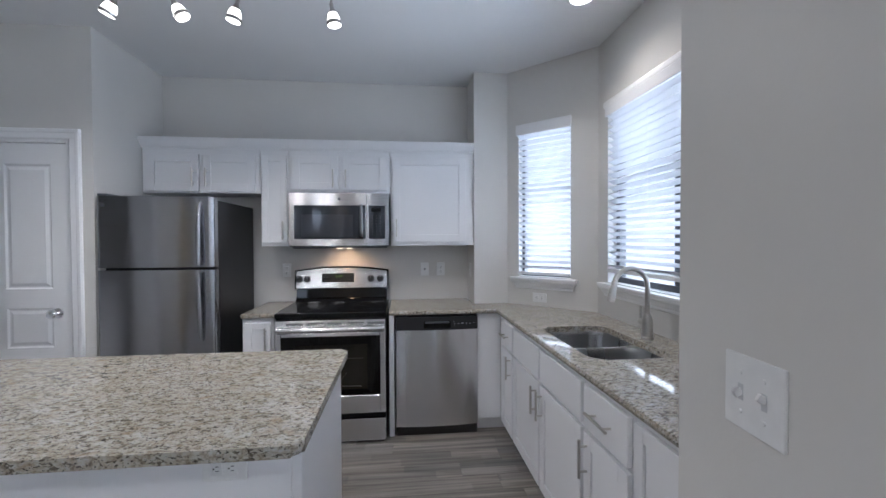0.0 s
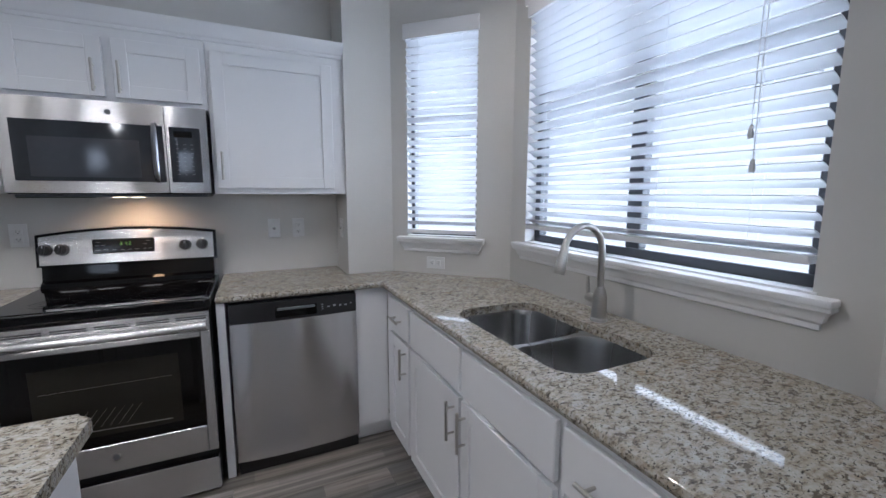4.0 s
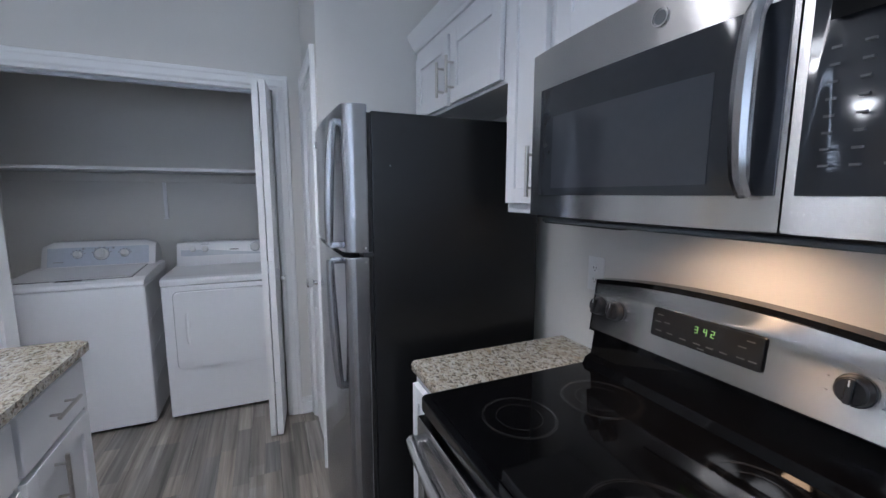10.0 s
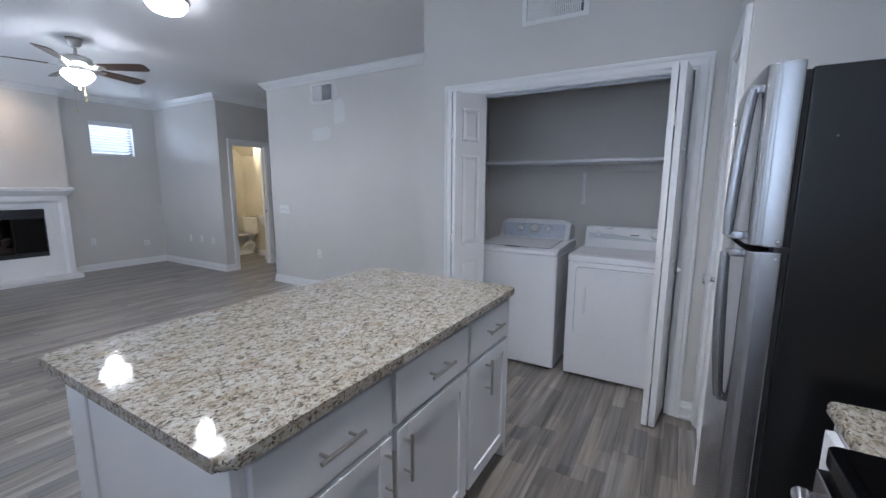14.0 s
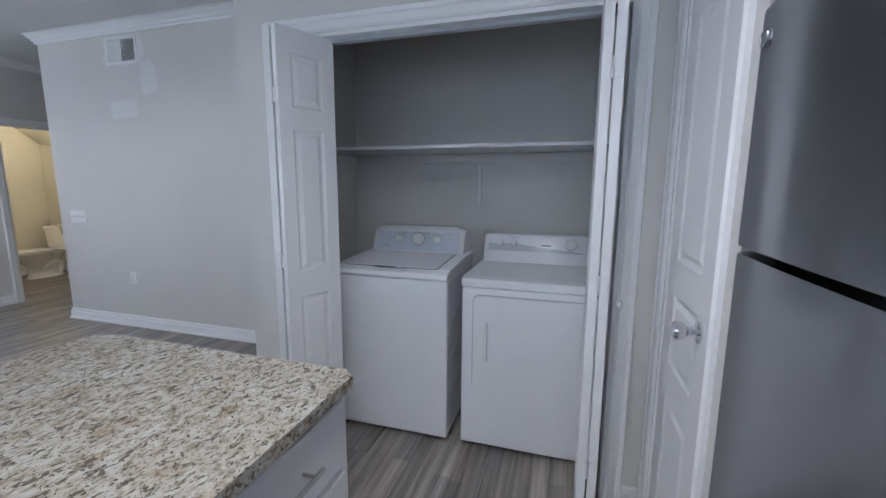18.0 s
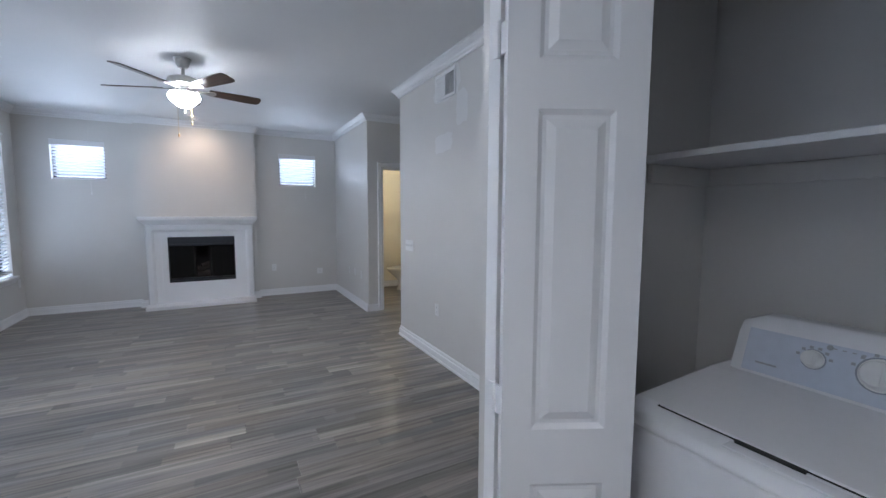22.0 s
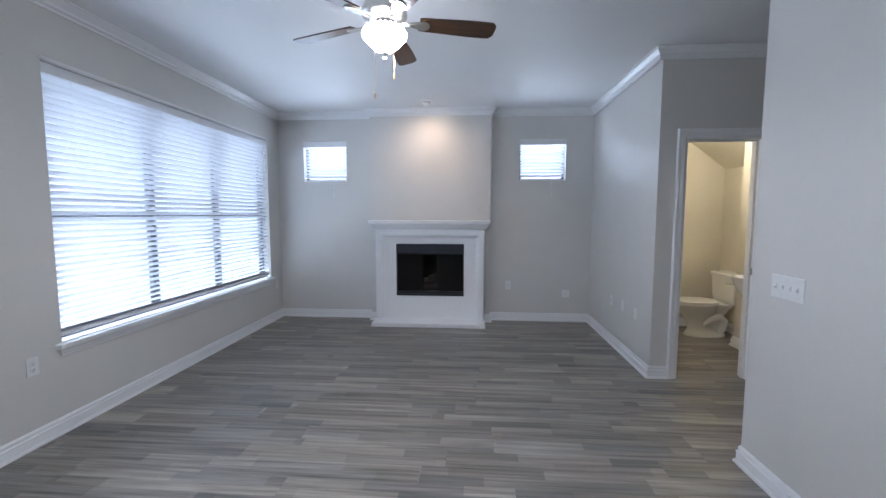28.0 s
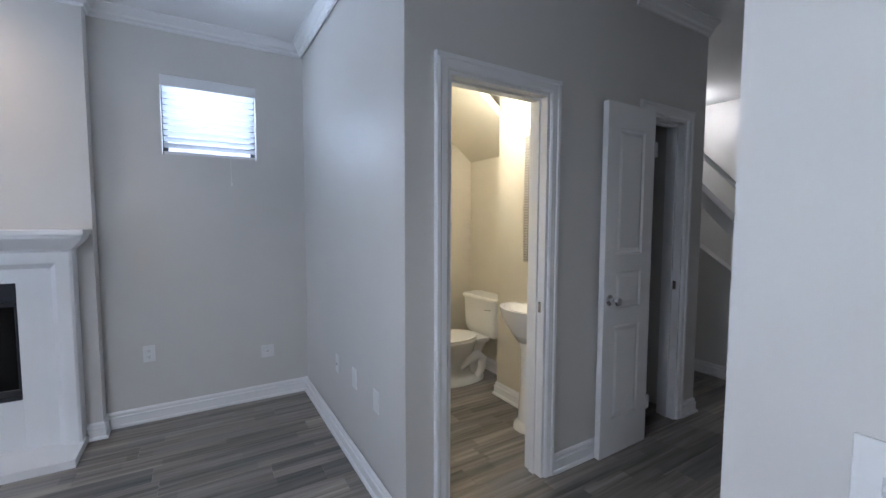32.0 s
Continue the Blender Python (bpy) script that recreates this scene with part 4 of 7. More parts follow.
def raised_panels(bm, x0, x1, z0, z1, t):
    """Both faces of one moulded door panel: a sunken rim rising to a raised field."""
    for s in (-1, 1):
        y_in, y_out = s * (t / 2 - 0.007), s * (t / 2 - 0.001)
        r1, r2 = 0.014, 0.036
        rings = []
        for ins, y in ((0.0, s * t / 2), (0.010, y_in), (r1 + 0.004, y_in), (r2, y_out)):
            rings.append([bm.verts.new((x, y, z)) for x, z in ((x0 + ins, z0 + ins), (x1 - ins, z0 + ins), (x1 - ins, z1 - ins), (x0 + ins, z1 - ins))])
        for a, b in zip(rings, rings[1:]):
            for k in range(4):
                bm.faces.new((a[k], a[(k + 1) % 4], b[(k + 1) % 4], b[k]))
        bm.faces.new(rings[-1])


def panel_leaf(parent, w, h, t, cols, rows_z, stile, name="leaf"):
    """A moulded panel door leaf from x 0 to w, with its panels as parts."""
    bm = bmesh.new()
    pw = (w - stile * (cols + 1)) / cols
    for i in range(cols + 1):
        x = i * (stile + pw)
        box(bm, x, x + stile, -t / 2, t / 2, 0.0, h)
    edges = [0.0] + [v for r in rows_z for v in r] + [h]
    for i in range(cols):
        x = stile + i * (stile + pw)
        for a, b in zip(edges[::2], edges[1::2]):
            box(bm, x, x + pw, -t / 2, t / 2, a, b)
    lf = part(name, bm, trim_white, parent, smooth=0)
    for i in range(cols):
        x = stile + i * (stile + pw)
        for a, b in rows_z:
            part("panel", quick(raised_panels, x, x + pw, a, b, t), trim_white, lf, smooth=0)
    return lf


def knob(parent, x, z, t, mat=chrome, sides=(-1, 1)):
    for s in sides:
        bm = bmesh.new()
        m = pose(x, s * t / 2, z, 90 if s < 0 else -90)
        lathe(bm, [(0, 0), (0.032, 0), (0.032, 0.006), (0.014, 0.010), (0.012, 0.030), (0.020, 0.036), (0.027, 0.048), (0.028, 0.058), (0.022, 0.068), (0.006, 0.071), (0, 0.071)], 20, m)
        part("knob", bm, mat, parent)


def hinge(parent, x, z, y):
    bm = bmesh.new()
    tube(bm, [(x, y, z - 0.045), (x, y, z + 0.045)], 0.006, 8)
    box(bm, x - 0.018, x + 0.018, y + 0.002, y + 0.006, z - 0.04, z + 0.04)
    part("hinge", bm, trim_white, parent)


# pantry door, closed
pd = thing("pantry_door", pose(PD[0] + 0.012, PANTRY_Y + 0.022, 0.008), "closed white moulded panel door with a chrome knob beside the fridge", "door")
pd["kind"] = "structure"
_w = PD[1] - PD[0] - 0.036
_h = PD[3] - 0.03
panel_leaf(pd, _w + 0.012, _h, 0.035, 1, [(0.20, 0.63), (0.75, 1.00), (1.12, 1.90)], 0.105)
knob(pd, 0.400, 0.966, 0.035, sides=(-1,))
for z in (0.25, 1.0, 1.83):
    hinge(pd, 0.004, z, -0.020)

# coat closet door, folded back against the wall
cd2 = thing("coat_closet_door", pose(CD[1] - 0.005, BATH_Y + 0.045, 0.01, 0, 0, 1), "open white moulded panel door with chrome knobs, swung back against the hall wall", "door")
panel_leaf(cd2, 0.45, 2.06, 0.035, 1, [(0.22, 0.78), (0.88, 1.10), (1.20, 1.92)], 0.10)
knob(cd2, 0.40, 0.94, 0.035)
hinge(cd2, 0.0, 0.25, 0.02)
hinge(cd2, 0.0, 1.83, 0.02)
part("door_stop", quick(tube, [(0.42, -0.02, 0.03), (0.42, -0.05, 0.0)], 0.006, 8), chrome, cd2)

# laundry bifold doors, folded open
SIX = [(0.19, 0.845), (0.965, 1.612), (1.705, 1.932)]


def bifold(px, py, fx, fy, sx, sy, label, swing):
    ob = thing("bifold_door", pose(px, py, 0.012), label, "door")
    ob["kind"] = "structure"
    for (ax, ay), (bx, by) in (((px, py), (fx, fy)), ((sx, sy), (fx, fy + swing * 0.038))):
        d = Vector((bx - ax, by - ay))
        holder = part("door_leaf", quick(box, 0, 0.001, -0.001, 0.001, 0, 0.001), trim_white, ob, "", pose(ax - px, ay - py, 0, 0, 0, math.degrees(math.atan2(d.y, d.x))))
        w, t, st = d.length, 0.032, 0.062
        bm = bmesh.new()
        box(bm, 0, st, -t / 2, t / 2, 0, 2.035)
        box(bm, w - st, w, -t / 2, t / 2, 0, 2.035)
        edges = [0.0] + [v for r in SIX for v in r] + [2.035]
        for a, b in zip(edges[::2], edges[1::2]):
            box(bm, st, w - st, -t / 2, t / 2, a, b)
        holder.data = mesh_of("door_leaf", bm, trim_white, 0)
        for a, b in SIX:
            part("panel", quick(raised_panels, st, w - st, a, b, t), trim_white, holder, smooth=0)
    for z in (0.30, 1.02, 1.75):
        bm = bmesh.new()
        tube(bm, [(fx - px + 0.004, fy - py + swing * 0.019, z - 0.035), (fx - px + 0.004, fy - py + swing * 0.019, z + 0.035)], 0.005, 8)
        box(bm, fx - px - 0.004, fx - px + 0.002, fy - py + swing * 0.019 - 0.022, fy - py + swing * 0.019 + 0.022, z - 0.03, z + 0.03)
        part("hinge", bm, trim_white, ob)
    return ob


bifold(-2.735, 1.15, -2.485, 1.185, -2.735, 1.345, "open white six-panel bifold closet door, folded towards the hall wall", 1)
bfr = bifold(-2.735, 2.620, -2.445, 2.585, -2.735, 2.555, "open white six-panel bifold closet door, folded beside the dryer", -1)
part("knob", quick(lathe, [(0, 0), (0.008, 0), (0.007, 0.012), (0.015, 0.018), (0.017, 0.026), (0.012, 0.034), (0, 0.035)], 16, pose(0.20, 0.006, 0.93, -90)), plate_white, bfr)
bt = thing("bifold_track", pose(-2.735, (CL[0] + CL[1]) / 2, CL[3] - 0.018), "white metal bifold track in the closet head", "track")
part("track", quick(box, -0.016, 0.016, -0.75, 0.75, -0.016, -0.001), appliance_grey, bt)

# ---- kitchen: cabinets ----


def pull(parent, x, y, z, ln, vertical, label="brushed nickel bar pull"):
    bm = bmesh.new()
    if vertical:
        tube(bm, [(x, y - 0.032, z - ln / 2), (x, y - 0.032, z + ln / 2)], 0.006, 10)
        for s in (-1, 1):
            tube(bm, [(x, y, z + s * ln * 0.33), (x, y - 0.032, z + s * ln * 0.33)], 0.0045, 8)
    else:
        tube(bm, [(x - ln / 2, y - 0.032, z), (x + ln / 2, y - 0.032, z)], 0.006, 10)
        for s in (-1, 1):
            tube(bm, [(x + s * ln * 0.33, y, z), (x + s * ln * 0.33, y - 0.032, z)], 0.0045, 8)
    return part("handle", bm, nickel, parent, label)


def cabinet(name, m, w, d, z0, z1, label, fronts, toe=0.0, category="cabinet", group=""):
    """A cabinet box from x 0 to w, its front at y 0; fronts: (kind, x0, x1, z0, z1, handle x, handle z, handle length, upright)."""
    ob = thing(name, m, label, category, group)
    bm = bmesh.new()
    box(bm, 0.001, w - 0.001, 0, d, z0 + toe, z1, 0.0015)
    part("body", bm, cab_white, ob)
    if toe:
        part("toe_kick", quick(box, 0.004, w - 0.004, 0.06, d - 0.02, z0, z0 + toe - 0.001), cab_white, ob)
    for kind, x0, x1, a, b, hx, hz, hl, up in fronts:
        if kind == "drawer":
            f = part("drawer_front", quick(box, x0, x1, -0.020, -0.001, a, b, 0.003), cab_white, ob)
        else:
            r = 0.058 if kind == "door" else 0.045
            f = part("door", quick(box, x0 + r - 0.004, x1 - r + 0.004, -0.011, -0.003, a + r - 0.004, b - r + 0.004), cab_white, ob, smooth=0)
            for u0, u1 in ((x0, x0 + r), (x1 - r, x1)):
                part("stile", quick(box, u0, u1, -0.020, -0.001, a, b, 0.0015), cab_white, f)
            for v0, v1 in ((a, a + r), (b - r, b)):
                part("rail", quick(box, x0 + r + 0.0002, x1 - r - 0.0002, -0.0199, -0.001, v0, v1, 0.0012), cab_white, f)
        if hl:
            pull(f, hx, -0.020, hz, hl, up)
    return ob


UY = RANGE - 0.287
UB, UM, UT = 1.383, 1.79, 2.13
cabinet("fridge_cabinet", pose(-1.965, UY, 0), 0.85, 0.285, UM, UT, "white two-door shaker cabinet above the fridge",
        [("door", 0.035, 0.405, UM + 0.012, UT - 0.05, 0.372, UM + 0.115, 0.14, True), ("door", 0.435, 0.815, UM + 0.012, UT - 0.05, 0.468, UM + 0.115, 0.14, True)], group="upper cabinets")
cabinet("spice_cabinet", pose(-1.115, UY, 0), 0.21, 0.285, UB, UT, "narrow tall white shaker wall cabinet beside the microwave",
        [("narrow", 0.014, 0.196, UB + 0.03, UT - 0.05, 0.172, UB + 0.12, 0.14, True)], group="upper cabinets")
cabinet("microwave_cabinet", pose(-0.905, UY, 0), 0.78, 0.285, UM + 0.006, UT, "white two-door shaker cabinet above the microwave",
        [("door", 0.025, 0.375, UM + 0.03, UT - 0.05, 0.342, UM + 0.115, 0.14, True), ("door", 0.41, 0.755, UM + 0.03, UT - 0.05, 0.437, UM + 0.115, 0.14, True)], group="upper cabinets")
cabinet("wall_cabinet", pose(-0.125, UY, 0), 0.671, 0.285, UB, UT, "tall white single-door shaker wall cabinet",
        [("door", 0.018, 0.605, UB + 0.03, UT - 0.05, 0.048, UB + 0.14, 0.14, True)], group="upper cabinets")
bm = bmesh.new()
prof = [(0.0, -0.005), (0.010, -0.005), (0.012, 0.010), (0.022, 0.018), (0.034, 0.040), (0.040, 0.046), (0.046, 0.060), (0.048, 0.072), (0.0, 0.072)]
sweep(bm, [(o, UT + z) for o, z in prof], [(0.546, UY - 0.001), (-1.966, UY - 0.001), (-1.966, UY + 0.02)])
tagged(part("cabinet_crown", bm, cab_white), "white crown moulding along the top of the upper cabinets", "moulding")

CTOP, CTH = 0.914, 0.032
BASE_H = CTOP - CTH - 0.001
FY = 2.985   # base cabinet fronts along the range wall
FX = 0.692   # base cabinet fronts along the window wall
cabinet("narrow_base_cabinet", pose(-1.150, FY, 0), 0.212, RANGE - FY - 0.004, 0, BASE_H, "narrow white base cabinet between fridge and range",
        [("narrow", 0.02, 0.195, 0.12, BASE_H - 0.03, 0.165, 0.74, 0.16, True)], toe=0.1, group="base cabinets")
fp = thing("filler_panel", pose(-0.115, FY, 0), "white filler panel between range and dishwasher", "cabinet panel")
part("panel", quick(box, -0.018, 0.018, -0.012, 0.60, 0.0, BASE_H, 0.001), cab_white, fp)
# corner and window run; local x runs to the south from the corner
mB = pose(FX, 2.952, 0, 0, 0, -90)
cf = thing("corner_filler", pose(0.511, FY, 0), "white blank corner panel beside the dishwasher", "cabinet panel")
part("panel", quick(box, 0.003, 0.178, -0.002, 0.018, 0.10, BASE_H, 0.001), cab_white, cf)
part("toe_kick", quick(box, 0.003, 0.27, 0.05, 0.07, 0.0, 0.099), cab_white, cf)
cabinet("corner_drawer_cabinet", mB @ pose(-0.031, 0, 0), 0.393, 0.09, 0, BASE_H, "white base cabinet with drawer and door in the corner",
        [("drawer", 0.096, 0.376, 0.685, BASE_H - 0.03, 0.236, 0.765, 0.13, False), ("door", 0.096, 0.376, 0.115, 0.665, 0.343, 0.575, 0.15, True)], toe=0.1, group="base cabinets")
cabinet("sink_cabinet", mB @ pose(0.364, 0, 0), 1.02, 0.09, 0, BASE_H, "white sink cabinet with two false fronts and two shaker doors",
        [("drawer", 0.01, 0.495, 0.685, BASE_H - 0.03, 0, 0, 0, False), ("drawer", 0.515, 1.0, 0.685, BASE_H - 0.03, 0, 0, 0, False),
         ("door", 0.01, 0.495, 0.115, 0.665, 0.462, 0.565, 0.15, True), ("door", 0.515, 1.0, 0.115, 0.665, 0.548, 0.565, 0.15, True)], toe=0.1, group="base cabinets")
cabinet("drawer_cabinet", mB @ pose(1.386, 0, 0), 0.335, 0.5, 0, BASE_H, "white base cabinet with one drawer above one shaker door",
        [("drawer", 0.005, 0.320, 0.685, BASE_H - 0.03, 0.16, 0.765, 0.16, False), ("door", 0.005, 0.320, 0.115, 0.665, 0.035, 0.565, 0.15, True)], toe=0.1, group="base cabinets")
cabinet("end_cabinet", mB @ pose(1.723, 0, 0), 0.535, 0.1, 0, BASE_H, "plain white base panel at the end of the counter",
        [("narrow", 0.02, 0.51, 0.115, BASE_H - 0.03, 0, 0, 0, True)], toe=0.1, group="base cabinets")

# ---- countertops ----


def rounded(pts, radii, seg=6):
    """Corner-rounded outline; radii one per point."""
    out = []
    n = len(pts)
    for i, p in enumerate(pts):
        r = radii[i]
        p, a, b = Vector(p), Vector(pts[i - 1]), Vector(pts[(i + 1) % n])
        if r <= 0:
            out.append(tuple(p))
            continue
        u, v = (a - p).normalized(), (b - p).normalized()
        ang = u.angle(v)
        d = r / math.tan(ang / 2)
        c = p + (u + v).normalized() * (r / math.sin(ang / 2))
        s, e = p + u * d - c, p + v * d - c
        a0 = math.atan2(s.y, s.x)
        da = (math.atan2(e.y, e.x) - a0 + math.pi) % (2 * math.pi) - math.pi
        for k in range(seg + 1):
            t = a0 + da * k / seg
            out.append((c.x + r * math.cos(t), c.y + r * math.sin(t)))
    return out


def slab(name, outline, m, label, hole=None, category="countertop"):
    """A granite top with an eased edge; hole: outline cut out of it."""
    ob = thing(name, m, label, category)
    bm = bmesh.new()
    if hole is None:
        prism(bm, outline, -CTH, 0.0, 0.0145, 4)
    else:
        def ring(pts, z):
            return [bm.verts.new((x, y, z)) for x, y in pts]
        def inset(pts, d):
            n = len(pts)
            res = []
            for i in range(n):
                p, a, b = Vector(pts[i]), Vector(pts[i - 1]), Vector(pts[(i + 1) % n])
                d1, d2 = (p - a).normalized(), (b - p).normalized()
                nn = Vector((-d1.y, d1.x)) + Vector((-d2.y, d2.x))
                nn = nn / max(0.3, nn.dot(Vector((-d1.y, d1.x))))
                res.append((p.x + d * nn.x, p.y + d * nn.y))
            return res
        rings = [ring(inset(outline, 0.014), -CTH), ring(inset(outline, 0.0042), -CTH + 0.0042), ring(outline, -CTH + 0.014), ring(outline, -0.014),
                 ring(inset(outline, 0.0042), -0.0042), ring(inset(outline, 0.014), 0)]
        hrings = [ring(hole, 0), ring(hole, -CTH)]
        n = len(outline)
        for a, b in zip(rings, rings[1:]):
            for k in range(n):
                bm.faces.new((a[k], a[(k + 1) % n], b[(k + 1) % n], b[k]))
        k2 = len(hole)
        for k in range(k2):
            bm.faces.new((hrings[0][k], hrings[0][(k + 1) % k2], hrings[1][(k + 1) % k2], hrings[1][k]))
        for o, h in ((rings[-1], hrings[0]), (rings[0], hrings[1])):
            es = [bm.edges.get((o[k], o[(k + 1) % n])) for k in range(n)] + [bm.edges.get((h[k], h[(k + 1) % k2])) for k in range(k2)]
            bmesh.ops.triangle_fill(bm, edges=es, use_beauty=True)
    part("slab", bm, granite, ob, smooth=40)
    return ob


g = 0.003
CX, CY = 0.652, 2.955       # counter front edges
b0, b1, b2, b3 = BAY
out = [(-0.137, CY), (CX, CY), (CX, 0.69 + g), (b3[0] - 0.002, b3[1] + g), (b2[0] - g, b2[1] + 0.001), (b1[0] - g, b1[1] - 0.001), (b0[0], b0[1] - g), (NOTCH_X - g, NOTCH_Y - g), (NOTCH_X - g, RANGE - g), (-0.137, RANGE - g)]
SK = (0.757, 1.137, 1.645, 2.315)
hole = rounded([(SK[0], SK[2]), (SK[1], SK[2]), (SK[1], SK[3]), (SK[0], SK[3])], [0.09, 0.09, 0.09, 0.09], 8)
slab("countertop", rounded(out, [0.012, 0.02, 0, 0, 0, 0, 0, 0, 0, 0], 4), pose(0, 0, CTOP), "speckled beige granite countertop wrapping the bay with an undermount sink cut-out", hole)
slab("countertop", rounded([(-1.16, CY + 0.01), (-0.93, CY + 0.01), (-0.93, RANGE - g), (-1.16, RANGE - g)], [0.02, 0.01, 0, 0], 4), pose(0, 0, CTOP), "small speckled beige granite countertop between fridge and range")

# ---- sink and faucet ----
sk = thing("double_sink", pose(0, 0, CTOP), "stainless steel double-bowl undermount sink", "sink")
for nm, y0, y1 in (("bowl", SK[2] - 0.008, 1.945), ("bowl", 1.965, SK[3] + 0.008)):
    bm = bmesh.new()
    rings = []
    for ins, z, r in ((0.0, -CTH - 0.001, 0.10), (0.006, -0.06, 0.10), (0.012, -0.19, 0.095), (0.03, -0.212, 0.08), (0.06, -0.220, 0.06)):
        o = rounded([(SK[0] - 0.008 + ins, y0 + ins), (SK[1] + 0.008 - ins, y0 + ins), (SK[1] + 0.008 - ins, y1 - ins), (SK[0] - 0.008 + ins, y1 - ins)], [r] * 4, 6)
        rings.append([bm.verts.new((x, y, z)) for x, y in o])
    for a, b in zip(rings, rings[1:]):
        for k in range(len(a)):
            bm.faces.new((a[k], a[(k + 1) % len(a)], b[(k + 1) % len(b)], b[k]))
    bm.faces.new(rings[-1])
    q = part(nm, bm, sink_steel, sk, smooth=60)
    part("drain", quick(lathe, [(0, 0.002), (0.02, 0.002), (0.040, 0.006), (0.045, 0.001), (0.045, -0.01)], 20, pose((SK[0] + SK[1]) / 2 + 0.03, (y0 + y1) / 2, -0.2195)), chrome, q)
bm = bmesh.new()
box(bm, SK[0] - 0.004, SK[1] + 0.004, 1.943, 1.967, -CTH - 0.012, -CTH - 0.001, 0.004, 2)
for x_, sx in ((SK[0] - 0.008, 1), (SK[1] + 0.008, -1)):
    arc_ = [(x_ + sx * 0.10 * (1 - math.cos(radians(15 * k))), 1.945 - 0.10 * (1 - math.sin(radians(15 * k)))) for k in range(7)]
    prism(bm, arc_ + [(x, 3.91 - y) for x, y in arc_[::-1]], -CTH - 0.010, -CTH - 0.0015)
part("divider", bm, sink_steel, sk)
fa = thing("kitchen_faucet", pose(1.205, 1.975, CTOP), "brushed nickel gooseneck faucet with a pull-down spray head", "faucet")
part("base", quick(lathe, [(0, 0), (0.031, 0), (0.031, 0.008), (0.027, 0.014), (0.026, 0.09), (0.020, 0.115), (0.014, 0.13), (0.0, 0.13)], 24), nickel, fa)
arc = [(0, 0, 0.12), (0, 0, 0.24)]
for k in range(0, 13):
    a = radians(180 * k / 12 * 0.92)
    arc.append((-0.088 + 0.088 * math.cos(a), 0.005 * k / 12, 0.265 + 0.095 * math.sin(a)))
part("spout", quick(tube, arc, 0.0125, 14), nickel, fa)
e = Vector(arc[-1])
tip = e + Vector((-0.022, 0.002, -0.095))
part("spray_head", quick(tube, [e + Vector((0, 0, 0.006)), e + (tip - e) * 0.2, e + (tip - e) * 0.6, tip], [0.013, 0.0155, 0.019, 0.0195], 16), nickel, fa)
bm = bmesh.new()
tube(bm, [(0, 0.022, 0.075), (0, 0.060, 0.080)], [0.017, 0.016], 14)
tube(bm, [(0, 0.055, 0.08), (0.004, 0.066, 0.12), (0.006, 0.070, 0.155)], [0.008, 0.008, 0.006], 10)
part("lever", bm, nickel, fa)

# ---- island ----
IX0, IX1, IY0, IY1 = -1.805, -0.292, 1.052, 1.960
slab("island_countertop", rounded([(IX0, IY0), (IX1, IY0), (IX1, IY1), (IX0, IY1)], [0.03] * 4, 5), pose(0, 0, CTOP), "speckled beige granite top of the kitchen island")
isl = [(-1.765, 0.445, "white island cabinet with one drawer and one shaker door"), (-1.318, 0.495, "white island cabinet with one drawer and one shaker door"), (-0.821, 0.475, "wide white island cabinet with one drawer and one shaker door")]
for x, w, lb in isl:
    cabinet("island_cabinet", pose(x + w, 1.925, 0, 0, 0, 180), w, 0.60, 0, BASE_H, lb,
            [("drawer", 0.012, w - 0.012, 0.690, BASE_H - 0.02, w / 2, 0.78, 0.15, False), ("door", 0.012, w - 0.012, 0.115, 0.670, 0.045 if x > -1.5 and x < -1.0 else (w - 0.045 if x > -1.0 else w / 2 - 0.06), 0.575, 0.16, True)], toe=0.1, group="island cabinets")
ip = thing("kitchen_island", pose(0, 0, 0), "white painted end panels and knee wall of the island", "kitchen island")
part("end_panel", quick(box, -0.344, -0.324, 1.292, 1.93, 0, BASE_H, 0.0015), cab_white, ip)
part("pilaster", quick(box, -0.3455, -0.318, 1.163, 1.289, 0, BASE_H, 0.002), cab_white, ip)
part("end_panel", quick(box, -1.79, -1.767, 1.163, 1.93, 0, BASE_H, 0.0015), cab_white, ip)
part("knee_wall", quick(box, -1.765, -0.346, 1.163, 1.322, 0, BASE_H, 0.001), cab_white, ip)

# ---- kitchen: appliances ----


def emblem(parent, m, r=0.016):
    bm = bmesh.new()
    lathe(bm, [(0, 0.001), (r * 0.86, 0.001), (r * 0.9, 0.003), (r, 0.003), (r, 0)], 20, m)
    bd = part("badge", bm, chrome, parent, "round chrome badge")
    part("badge_face", quick(lathe, [(0, 0.0018), (r * 0.72, 0.0018), (r * 0.74, 0.0012)], 18, m), grey_plastic, bd)


